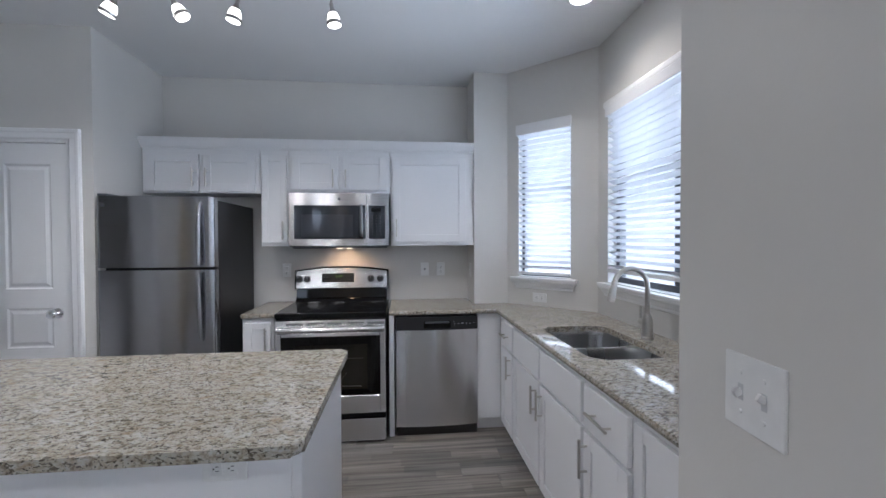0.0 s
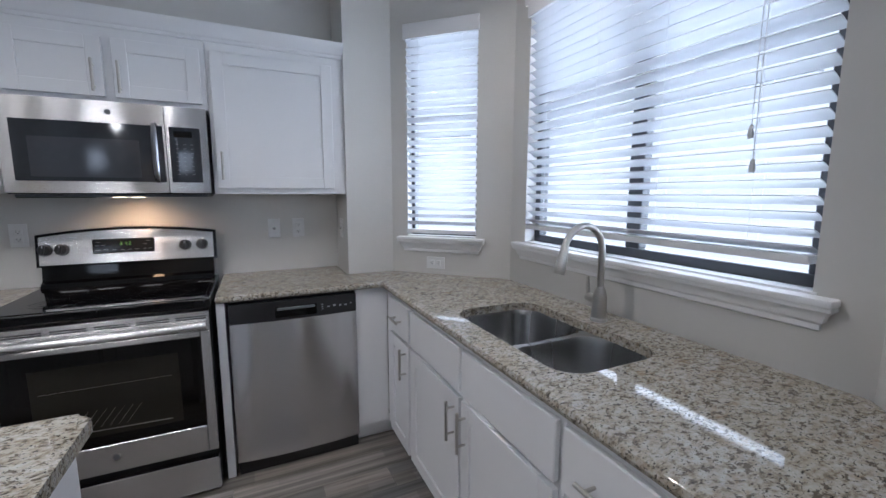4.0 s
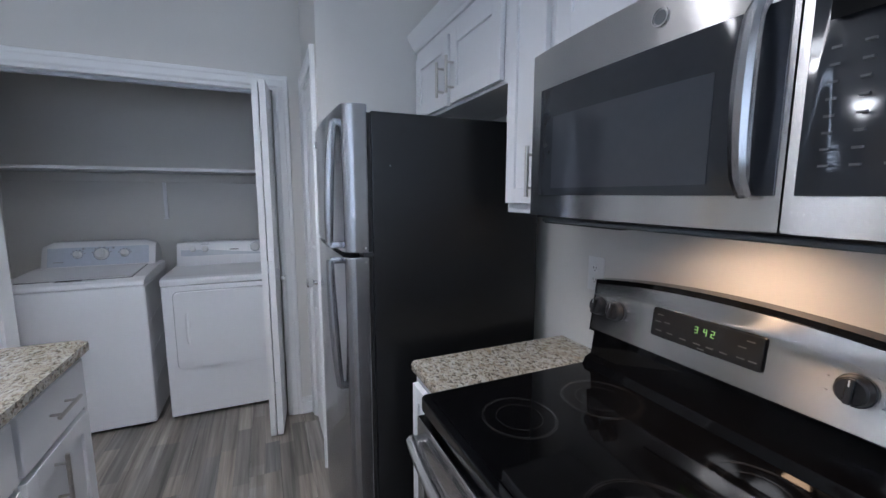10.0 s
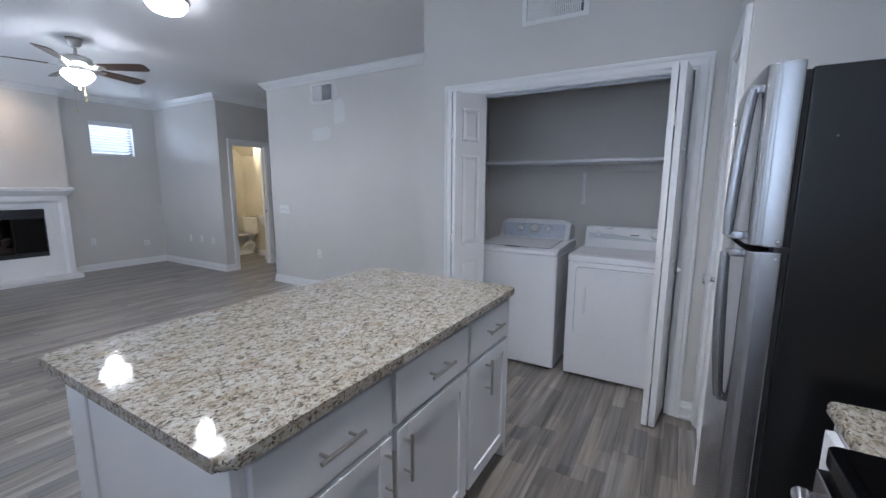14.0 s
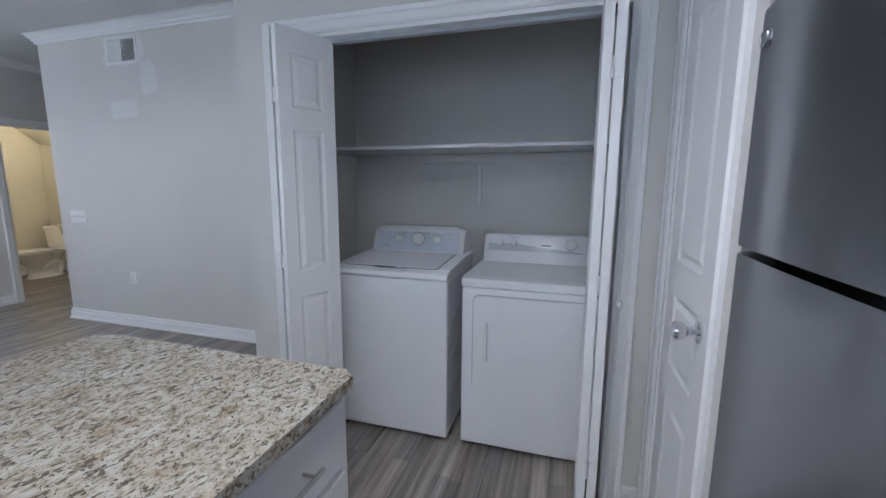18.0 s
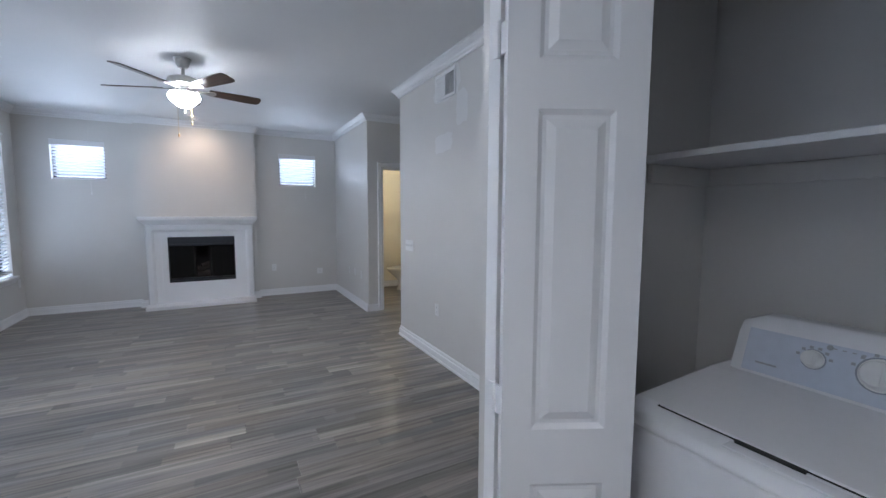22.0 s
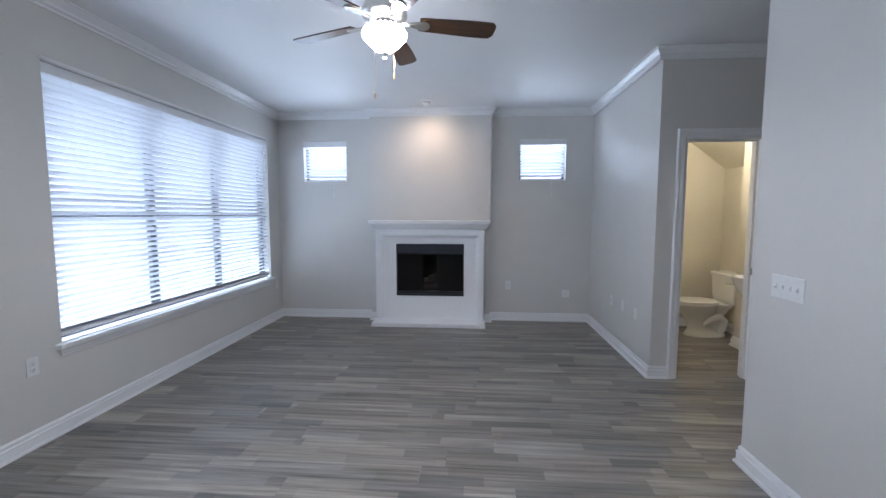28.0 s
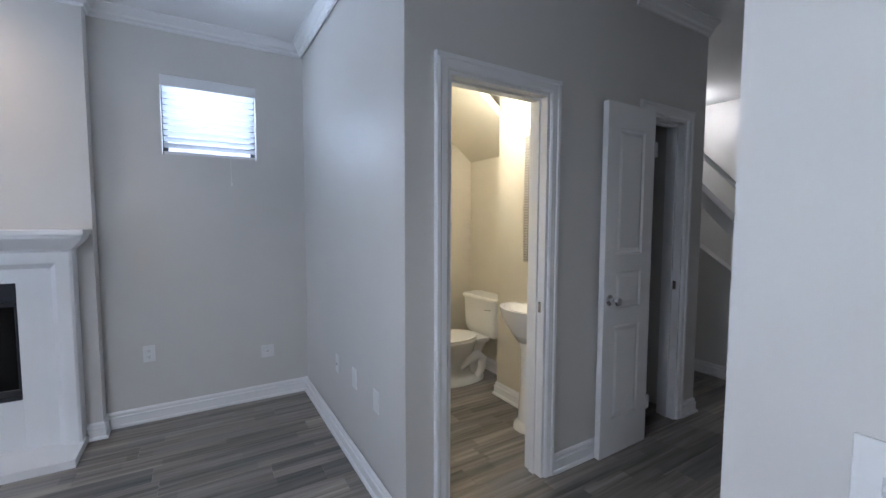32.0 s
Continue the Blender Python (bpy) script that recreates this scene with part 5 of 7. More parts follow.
# refrigerator: local origin at its foot, front to -y
fr = thing("refrigerator", pose(-1.603, 2.878, 0) @ Matrix.Diagonal((0.936, 1, 1, 1)), "stainless steel top-freezer refrigerator with black sides and bowed chrome handles", "refrigerator")
part("body", quick(box, -0.375, 0.375, 0.0, 0.64, 0.03, 1.695, 0.006, 2), black_side, fr, "matt black steel body")
part("gasket", quick(box, -0.365, 0.365, -0.012, 0.002, 0.06, 1.69), rubber, fr)
for nm, z0, z1 in (("fridge_door", 0.055, 1.240), ("freezer_door", 1.256, 1.712)):
    bm = bmesh.new()
    o = rounded([(-0.378, -0.012), (-0.378, -0.085), (0.378, -0.085), (0.378, -0.012)], [0.006, 0.03, 0.03, 0.006], 5)
    # a gently bowed front
    o = [(x, y - (0.012 * (1 - (x / 0.378) ** 2) if y < -0.04 else 0)) for x, y in o]
    front = [(-0.348 + 0.696 * k / 12, -0.085 - 0.012 * (1 - ((-0.348 + 0.696 * k / 12) / 0.378) ** 2)) for k in range(1, 12)]
    cut = max(i for i, q in enumerate(o) if q[0] < 0)
    prism(bm, o[:cut + 1] + front + o[cut + 1:], z0, z1, 0.004, 2)
    part(nm, bm, steel_dark, fr, "brushed stainless door")
for z0, z1, up in ((0.79, 1.225, False), (1.275, 1.665, True)):
    n = 12
    pts = []
    for k in range(n + 1):
        u = k / n if up else 1 - k / n          # 0 at the seam between the doors
        pts.append((0.296, -0.104 - 0.022 * math.cos(u * math.pi / 2) ** 0.8, z0 + (z1 - z0) * k / n))
    h = part("handle", quick(tube, pts, [0.0125 + 0.0035 * math.sin(math.pi * k / n) for k in range(n + 1)], 14), steel_dark, fr, "tapering brushed metal handle")
    for z, deep in ((z0, -0.108 if up is False else -0.126), (z1, -0.126 if up is False else -0.108)):
        part("handle_mount", quick(box, 0.286, 0.306, deep, -0.088, z - 0.011, z + 0.011, 0.004, 2), steel_dark, h)
part("hinge_cover", quick(box, -0.37, -0.30, -0.075, 0.03, 1.7125, 1.728, 0.004), grey_plastic, fr)
part("hinge_strip", quick(box, 0.30, 0.377, -0.03, 0.002, 1.241, 1.255), black_plastic, fr)
part("grille", quick(box, -0.36, 0.36, -0.03, 0.0, 0.0, 0.05, 0.004), black_plastic, fr)
emblem(fr, pose(-0.325, -0.0905, 1.655, 90), 0.017)
part("screw", quick(lathe, [(0, 0.002), (0.0022, 0.002), (0.003, 0)], 10, pose(0.3755, 0.06, 1.53, 0, 90)), grey_plastic, fr)
for z in (1.27, 1.225):
    part("bumper", quick(lathe, [(0, 0.004), (0.004, 0.004), (0.006, 0)], 10, pose(0.378, -0.025, z, 0, 90)), chrome, fr)

# range
rg = thing("electric_range", pose(-0.533, 2.943, 0) @ Matrix.Diagonal((1, 0.955, 1, 1)), "stainless steel electric range with a black glass cooktop", "range")
RW = 0.38
part("body", quick(box, -RW, RW, 0.0, 0.64, 0.02, 0.885, 0.003), black_side, rg, "black side panels")
bm = bmesh.new()
o = rounded([(-RW - 0.004, -0.035), (RW + 0.004, -0.035), (RW + 0.004, 0.60), (-RW - 0.004, 0.60)], [0.02, 0.02, 0.005, 0.005], 4)
prism(bm, o, 0.885, 0.922, 0.008, 3)
part("cooktop_frame", bm, black_gloss, rg, "black enamel rim")
part("cooktop_glass", quick(box, -RW + 0.02, RW - 0.02, -0.012, 0.512, 0.9225, 0.9245), black_gloss, rg, "black ceramic glass")
ring_mat = plain("burner_ring", (0.018, 0.017, 0.017), 0.10)
for x, y, r in ((0.17, 0.16, 0.115), (-0.19, 0.15, 0.09), (0.18, 0.405, 0.085), (-0.18, 0.40, 0.10)):
    bm = bmesh.new()
    for rr in (r, r * 0.95, r * 0.62):
        lathe(bm, [(rr - 0.0015, 0), (rr - 0.0015, 0.0004), (rr + 0.0015, 0.0004), (rr + 0.0015, 0)], 40, pose(x, y, 0.9246))
    part("burner_ring", bm, ring_mat, rg)
# back guard
bm = bmesh.new()
extrude_x(bm, [(0.518, 0.9225), (0.528, 0.945), (0.552, 0.955), (0.562, 1.030), (0.655, 1.030), (0.665, 0.9225)], -RW + 0.012, RW - 0.012)
part("back_guard", bm, black_gloss, rg)


def arched(bm, w, z0, z1, rise, y0, y1, lean, n=14):
    """A panel with an arched top edge, leaning back towards its top."""
    lo, hi = [], []
    for s in (0, 1):
        y = y1 if s else y0
        lo.append([bm.verts.new((-w + 2 * w * k / n, y, z0)) for k in range(n + 1)])
        hi.append([bm.verts.new((-w + 2 * w * k / n, y + lean, z1 + rise * (1 - (2 * k / n - 1) ** 2))) for k in range(n + 1)])
    for k in range(n):
        bm.faces.new((lo[0][k], lo[0][k + 1], hi[0][k + 1], hi[0][k]))
        bm.faces.new((lo[1][k + 1], lo[1][k], hi[1][k], hi[1][k + 1]))
        bm.faces.new((hi[0][k], hi[0][k + 1], hi[1][k + 1], hi[1][k]))
        bm.faces.new((lo[0][k + 1], lo[0][k], lo[1][k], lo[1][k + 1]))
    for k in (0, n):
        bm.faces.new((lo[0][k], hi[0][k], hi[1][k], lo[1][k]))


part("panel_housing", quick(arched, RW + 0.004, 1.024, 1.181, 0.031, 0.556, 0.602, 0.021), black_gloss, rg, "black panel housing")
cp = part("control_panel", quick(arched, RW - 0.010, 1.034, 1.170, 0.029, 0.549, 0.559, 0.0200), steel_h, rg, "brushed steel control panel")
dm = pose(-0.028, 0.5555, 1.116, -7.2)
part("display", quick(box, -0.135, 0.125, -0.006, 0.006, -0.036, 0.038, 0.006, 2), dark_glass, cp, "dark oven display", dm)
SEG = {"3": "abgcd", "4": "fgbc", "2": "abged"}
bm = bmesh.new()
for k, ch in enumerate("342"):
    x0 = 0.0 + k * 0.017 - 0.02 + (0.004 if k else 0)
    w2, h2, q = 0.008, 0.016, 0.0018
    z0 = 0.004
    bars = {"a": (0, w2, h2 - q, h2), "g": (0, w2, h2 / 2 - q / 2, h2 / 2 + q / 2), "d": (0, w2, 0, q), "f": (0, q, h2 / 2, h2), "b": (w2 - q, w2, h2 / 2, h2), "e": (0, q, 0, h2 / 2), "c": (w2 - q, w2, 0, h2 / 2)}
    for sname in SEG[ch]:
        a0, a1, c0, c1 = bars[sname]
        box(bm, x0 + a0, x0 + a1, -0.0072, -0.0064, z0 + c0, z0 + c1)
part("clock_digits", bm, clock_glow, cp, "green clock digits 342", dm, smooth=0)
for x, z in ((-0.11, 0.022), (-0.09, 0.006), (-0.115, 0.004), (0.085, 0.006), (0.10, 0.022), (-0.11, -0.018), (-0.08, -0.018), (-0.045, -0.02), (-0.01, -0.02), (0.02, -0.02), (0.05, -0.02), (0.085, -0.018), (0.108, -0.018), (0.0, -0.029)):
    part("display_mark", quick(box, x - 0.008, x + 0.008, -0.0070, -0.0064, z - 0.0013, z + 0.0013), print_dim, cp, "", dm, smooth=0)
for x in (-0.346, -0.282, 0.236, 0.315):
    bm = bmesh.new()
    m = pose(x, 0.5575, 1.108, 82.8) @ Matrix.Diagonal((1.12, 1.12, 1.0, 1.0))
    lathe(bm, [(0, 0.024), (0.018, 0.024), (0.0215, 0.020), (0.024, 0.004), (0.026, 0.003), (0.026, 0)], 24, m)
    kb = part("knob", bm, black_plastic, cp, "black control knob")
    part("knob_grip", quick(box, -0.005, 0.005, -0.020, 0.020, 0.022, 0.032, 0.002), black_plastic, kb, "", m @ pose(0, 0, 0, 0, 0, random.choice((0, 12, -10))))
    part("knob_mark", quick(box, -0.001, 0.001, 0.008, 0.018, 0.0322, 0.0326), print_light, kb, "", m)
    bm = bmesh.new()
    for k in range(7):
        a = radians(200 - k * 37)
        box(bm, x + 0.040 * math.cos(a) - 0.0025, x + 0.040 * math.cos(a) + 0.0025, 0.5556 + 0.040 * math.sin(a) * 0.147 - 0.0006, 0.5556 + 0.040 * math.sin(a) * 0.147, 1.108 + 0.040 * math.sin(a) - 0.001, 1.108 + 0.040 * math.sin(a) + 0.001)
    part("dial_print", bm, print_grey, cp, smooth=0)
# oven door
od = part("oven_door", quick(box, -RW + 0.004, RW - 0.004, -0.045, -0.002, 0.785, 0.872, 0.004, 2), steel_h, rg, "brushed steel oven door")
for x0, x1 in ((-RW + 0.004, -0.338), (0.338, RW - 0.004)):
    part("door_stile", quick(box, x0, x1, -0.045, -0.002, 0.212, 0.784, 0.003), steel_h, od)
part("door_rail", quick(box, -0.337, 0.337, -0.045, -0.002, 0.212, 0.338, 0.003), steel_h, od)
part("door_rail", quick(box, -0.337, 0.337, -0.045, -0.002, 0.757, 0.784, 0.003), steel_h, od)
part("door_glass", quick(box, -0.338, 0.338, -0.042, -0.030, 0.338, 0.757), oven_glass, od, "black oven window frame")
win_g = plain("oven_window", (0.020, 0.018, 0.014), 0.05, **{"Specular IOR Level": 0.32})
part("oven_window", quick(box, -0.245, 0.25, -0.0432, -0.0422, 0.385, 0.700), win_g, od)
bm = bmesh.new()
for k in range(9):
    x = -0.19 + 0.03 * k
    tube(bm, [(x, -0.0436, 0.425), (x + 0.055, -0.0436, 0.50)], 0.0008, 4)
tube(bm, [(-0.2, -0.0436, 0.415), (0.21, -0.0436, 0.405)], 0.0022, 4)
tube(bm, [(-0.22, -0.0436, 0.60), (0.22, -0.0436, 0.602)], 0.0008, 4)
part("oven_rack", bm, plain("rack_metal", (0.22, 0.20, 0.17), 0.35, 0.5), od)
bm = bmesh.new()
for k in range(5):
    x = -0.30 + 0.138 * k
    box(bm, x, x + 0.115, -0.0465, -0.0452, 0.8385, 0.8435, 0.0005)
    box(bm, x, x + 0.115, -0.0465, -0.0452, 0.8480, 0.8530, 0.0005)
part("vent_slot", bm, dark_gap, od)
hb = quick(tube, [((RW - 0.016) * k / 8, -0.064 - 0.024 * (1 - (k / 8) ** 2), 0.812) for k in range(-8, 9)], 0.0175, 14)
oh = part("handle", hb, steel_h, od, "thick steel oven handle")
for x in (-RW + 0.03, RW - 0.03):
    part("handle_mount", quick(box, x - 0.016, x + 0.016, -0.070, -0.044, 0.798, 0.826, 0.004, 2), steel_h, oh)
emblem(od, pose(0.0, -0.0452, 0.280, 90), 0.018)
part("storage_drawer", quick(box, -RW + 0.004, RW - 0.004, -0.042, -0.002, 0.014, 0.172, 0.004, 2), steel_h, rg, "steel storage drawer")
part("kick_plate", quick(box, -RW + 0.02, RW - 0.02, -0.02, 0.01, 0.0, 0.0135), black_plastic, rg)

# microwave
mw = thing("microwave", pose(-0.513, 3.215, 1.380), "stainless steel over-the-range microwave with a black window", "microwave")
part("body", quick(box, -0.378, 0.378, 0.02, 0.36, 0.0, 0.408, 0.003), black_side, mw)
bm = bmesh.new()


def bowed(bm, x0, x1, z0, z1, y, depth, bow, bev=0.004):
    n = 8
    o = [(x0, y)] + [(x0 + (x1 - x0) * k / n, y - depth - bow * (1 - ((x0 + (x1 - x0) * k / n) / 0.38) ** 2)) for k in range(n + 1)] + [(x1, y)]
    prism(bm, o, z0, z1, bev, 2)


dr = part("door", quick(bowed, -0.379, 0.206, 0.006, 0.409, 0.018, 0.012, 0.014), steel_h, mw, "brushed steel microwave door")
part("control_side", quick(bowed, 0.209, 0.379, 0.006, 0.409, 0.018, 0.012, 0.014), steel_h, mw, "brushed steel side panel")
part("window", quick(bowed, -0.338, 0.198, 0.058, 0.315, 0.0, -0.004, 0.0155, 0.002), microwave_glass, dr, "black glass window")
mesh_win = plain("mesh_window", (0.040, 0.044, 0.052), 0.08)
part("inner_window", quick(bowed, -0.285, 0.105, 0.075, 0.245, 0.0, -0.003, 0.0155, 0.001), mesh_win, dr)
part("keypad", quick(bowed, 0.222, 0.348, 0.058, 0.315, 0.0, -0.004, 0.0155, 0.002), microwave_glass, mw, "black keypad")
part("display", quick(box, 0.242, 0.315, -0.0131, -0.0125, 0.268, 0.296), black_gloss, mw)
for r in range(8):
    for c in range(3):
        x, z = 0.252 + 0.030 * c, 0.235 - 0.020 * r
        part("key_mark", quick(box, x - 0.005, x + 0.005, -0.0138, -0.0125 + 0.003 * (x > 0.26), z - 0.0014, z + 0.0014), print_dim, mw, smooth=0)
pts = [(0.168, -0.018 - 0.026 * math.sin(math.pi * k / 10) ** 0.35, 0.060 + 0.262 * k / 10) for k in range(11)]
h = part("handle", quick(tube, pts, [0.012 + 0.003 * math.sin(math.pi * k / 10) for k in range(11)], 10), steel_dark, dr, "bowed steel handle")
emblem(dr, pose(0.0, -0.0085, 0.362, 90), 0.016)
part("underside", quick(box, -0.36, 0.36, 0.03, 0.37, -0.012, -0.001, 0.003), grey_plastic, mw)
for hx in (-0.012, 0.062):
    part("hood_light", quick(lathe, [(0, -0.017), (0.024, -0.016), (0.028, -0.0125)], 20, pose(hx, 0.10, 0)), bulb_glow, mw, "glowing warm hood light")
part("vent_grille", quick(box, -0.36, -0.10, 0.04, 0.10, -0.016, -0.0125, 0.001), rubber, mw)

# dishwasher
dw = thing("dishwasher", pose(0.215, 2.968, 0), "stainless steel dishwasher with a black control strip under the counter", "dishwasher")
part("body", quick(box, -0.298, 0.298, 0.02, 0.58, 0.02, 0.872), black_side, dw)
bm = bmesh.new()
n = 10
o = [(-0.299, 0.016)] + [(-0.299 + 0.598 * k / n, -0.002 - 0.016 * (1 - (2 * k / n - 1) ** 2)) for k in range(n + 1)] + [(0.299, 0.016)]
prism(bm, o, 0.070, 0.772, 0.003, 2)
part("door", bm, steel_panel, dw, "brushed steel door")
bm = bmesh.new()
prism(bm, o, 0.774, 0.868, 0.004, 2)
cpd = part("control_strip", bm, strip_black, dw, "dark grey control strip")
part("pocket_handle", quick(box, -0.098, 0.098, -0.0205, -0.010, 0.786, 0.838, 0.009, 3), black_gloss, cpd)
part("pocket_lip", quick(box, -0.088, 0.088, -0.026, -0.0155, 0.822, 0.836, 0.005, 2), grey_plastic, cpd)
bm = bmesh.new()
for x, w2, z, h2 in ((0.125, 0.006, 0.83, 0.004), (0.125, 0.006, 0.818, 0.004), (0.125, 0.006, 0.806, 0.004), (0.155, 0.009, 0.815, 0.005), (0.185, 0.010, 0.818, 0.009), (0.215, 0.007, 0.815, 0.008), (0.243, 0.009, 0.814, 0.006), (0.272, 0.006, 0.818, 0.004)):
    y = -0.0026 - 0.016 * (1 - (x / 0.299) ** 2)
    box(bm, x - w2 * 0.75, x + w2 * 0.75, y - 0.0006, y + 0.003, z - h2 * 0.5, z + h2 * 0.5)
part("control_print", bm, print_grey, cpd, smooth=0)
part("toe_panel", quick(box, -0.295, 0.295, 0.012, 0.03, 0.0, 0.066), black_plastic, dw)

# ---- outlets and switches ----


def plate(m, kind, label, gangs=1, wide=None, tall=0.115):
    """A wall plate; local -y out of the wall, origin at its middle."""
    ob = thing("light_switch" if kind == "switch" else "wall_outlet" if kind == "outlet" else "wall_plate", m, label, "switch" if kind == "switch" else "outlet" if kind == "outlet" else "wall plate")
    w = wide or (0.07 + 0.046 * (gangs - 1))
    part("plate", quick(box, -w / 2, w / 2, -0.006, 0.0, -tall / 2, tall / 2, 0.0025, 2), plate_white, ob)
    for g_ in range(gangs):
        x = (g_ - (gangs - 1) / 2) * 0.046
        if kind == "switch":
            part("toggle_slot", quick(box, x - 0.0055, x + 0.0055, -0.0064, -0.0058, -0.0125, 0.0125), plain("slot_grey", (0.55, 0.56, 0.57), 0.5) if "slot_grey" not in MATS else MATS["slot_grey"], ob)
            part("toggle", quick(box, -0.0035, 0.0035, -0.013, 0.0, -0.0045, 0.0075, 0.0012), plate_white, ob, "", pose(x, -0.0055, 0.001, -28 if g_ in (1, 2) else 28))
            for z in (-0.03, 0.03):
                part("screw", quick(lathe, [(0, 0.0012), (0.003, 0.0012), (0.0035, 0)], 8, pose(x, -0.006, z, 90)), plate_white, ob)
        elif kind == "outlet":
            for z in (-0.0195, 0.0195):
                f = part("receptacle", quick(box, -0.017, 0.017, -0.0085, -0.005, z - 0.014, z + 0.014, 0.002), plate_white, ob)
                bm = bmesh.new()
                for dx in (-0.006, 0.006):
                    box(bm, dx - 0.001, dx + 0.001, -0.0089, -0.0083, z - 0.003, z + 0.005)
                box(bm, -0.002, 0.002, -0.0089, -0.0083, z - 0.010, z - 0.006)
                part("slots", bm, dark_gap, f, smooth=0)
        elif kind == "jack":
            part("jack", quick(lathe, [(0, 0.008), (0.004, 0.008), (0.006, 0.002), (0.009, 0.0)], 12, pose(x, -0.006, 0, 90)), chrome, ob)
    return ob


plate(pose(-1.005, RANGE, 1.176), "outlet", "white duplex outlet on the wall beside the range")
plate(pose(0.162, RANGE, 1.174), "jack", "ivory wall plate beside an outlet above the counter")
plate(pose(0.302, RANGE, 1.174), "outlet", "white duplex outlet above the counter")
plate(pose(NOTCH_X, 3.43, 1.174, 0, 0, -90), "jack", "white plate on the side of the wall column")
_d = (Vector(BAY[0]) - Vector(BAY[1])).normalized()
_c0 = Vector(BAY[1]) + _d * 0.445
plate(pose(_c0.x, _c0.y, 0.978, 0, 90, math.degrees(math.atan2(_d.y, _d.x)) + 180), "outlet", "white duplex outlet lying sideways under the bay window")
_c0 = Vector(BAY[2]) - Vector((1, 1)).normalized() * 0.33
plate(pose(_c0.x, _c0.y, 1.03, 0, 0, 45 + 180 + 0), "outlet", "white duplex outlet on the angled bay wall")
plate(pose(0.478, 0.575, 1.183, 0, 0, -95.9), "switch", "white two-gang light switch on the wall end", 2)
plate(pose(-0.517, 1.163, 0.812, 0, 90, 0), "outlet", "white duplex outlet lying sideways on the island knee wall")

# ---- kitchen ceiling lights ----
tl = thing("track_light", pose(-0.9, 2.18, CEIL), "brushed nickel track light with four glass-shaded heads", "ceiling light")
part("canopy", quick(lathe, [(0, 0), (0.075, 0), (0.075, -0.012), (0.06, -0.025), (0, -0.028)], 24), nickel, tl)
bar = [(-0.62 + 1.24 * k / 20, 0.05 * math.sin(k / 20 * 2 * math.pi), -0.10) for k in range(21)]
part("bar", quick(tube, bar, 0.008, 10), nickel, tl)
for x in (-0.25, 0.25):
    part("stem", quick(tube, [(x, 0, -0.01), (x, 0.05 * math.sin((x + 0.62) / 1.24 * 2 * math.pi), -0.10)], 0.006, 8), nickel, tl)
for tx, ty, lean in TRACK:
    m = pose(tx + 0.9, ty - 2.18, -0.140, 0, -lean, 0) @ Matrix.Scale(0.86, 4)
    part("drop_rod", quick(tube, [(tx + 0.9, ty - 2.18, -0.10), (tx + 0.9, ty - 2.18, -0.145)], 0.006, 8), nickel, tl)
    hd = part("head", quick(lathe, [(0, 0.0), (0.012, 0.0), (0.012, -0.03), (0.020, -0.045), (0.030, -0.060), (0.026, -0.060), (0, -0.05)], 20, m), nickel, tl, "nickel lamp holder")
    part("shade", quick(lathe, [(0.027, -0.058), (0.036, -0.085), (0.040, -0.115), (0.040, -0.128), (0.037, -0.128), (0.034, -0.09), (0.024, -0.060)], 20, m), track_glass, hd, "glowing frosted glass shade")
    part("bulb", quick(lathe, [(0.0, -0.120), (0.034, -0.121), (0.036, -0.118)], 20, m), lamp_bulb, hd, "bright bulb")
    part("ring", quick(lathe, [(0.0405, -0.106), (0.0445, -0.109), (0.0445, -0.124), (0.0405, -0.127)], 20, m), nickel, hd)
dl = thing("dome_light", pose(-1.71, -0.81, CEIL), "white glass dome ceiling light between kitchen and living room", "ceiling light")
part("rim", quick(lathe, [(0, 0), (0.15, 0), (0.155, -0.012), (0.145, -0.022), (0, -0.02)], 32), nickel, dl)
part("dome", quick(lathe, [(0.14, -0.02), (0.135, -0.05), (0.105, -0.085), (0.05, -0.105), (0, -0.11)], 32), lamp_glass, dl, "glowing white glass dome")
rl = thing("recessed_light", pose(0.96, 2.21, CEIL), "round white recessed ceiling light above the sink", "ceiling light")
part("trim_ring", quick(lathe, [(0.062, -0.001), (0.085, -0.001), (0.085, -0.006), (0.064, -0.012), (0.062, -0.004)], 28), trim_white, rl)
part("lens", quick(lathe, [(0.063, -0.003), (0.05, -0.012), (0, -0.016)], 28), lamp_glass, rl)

# ---- vents ----


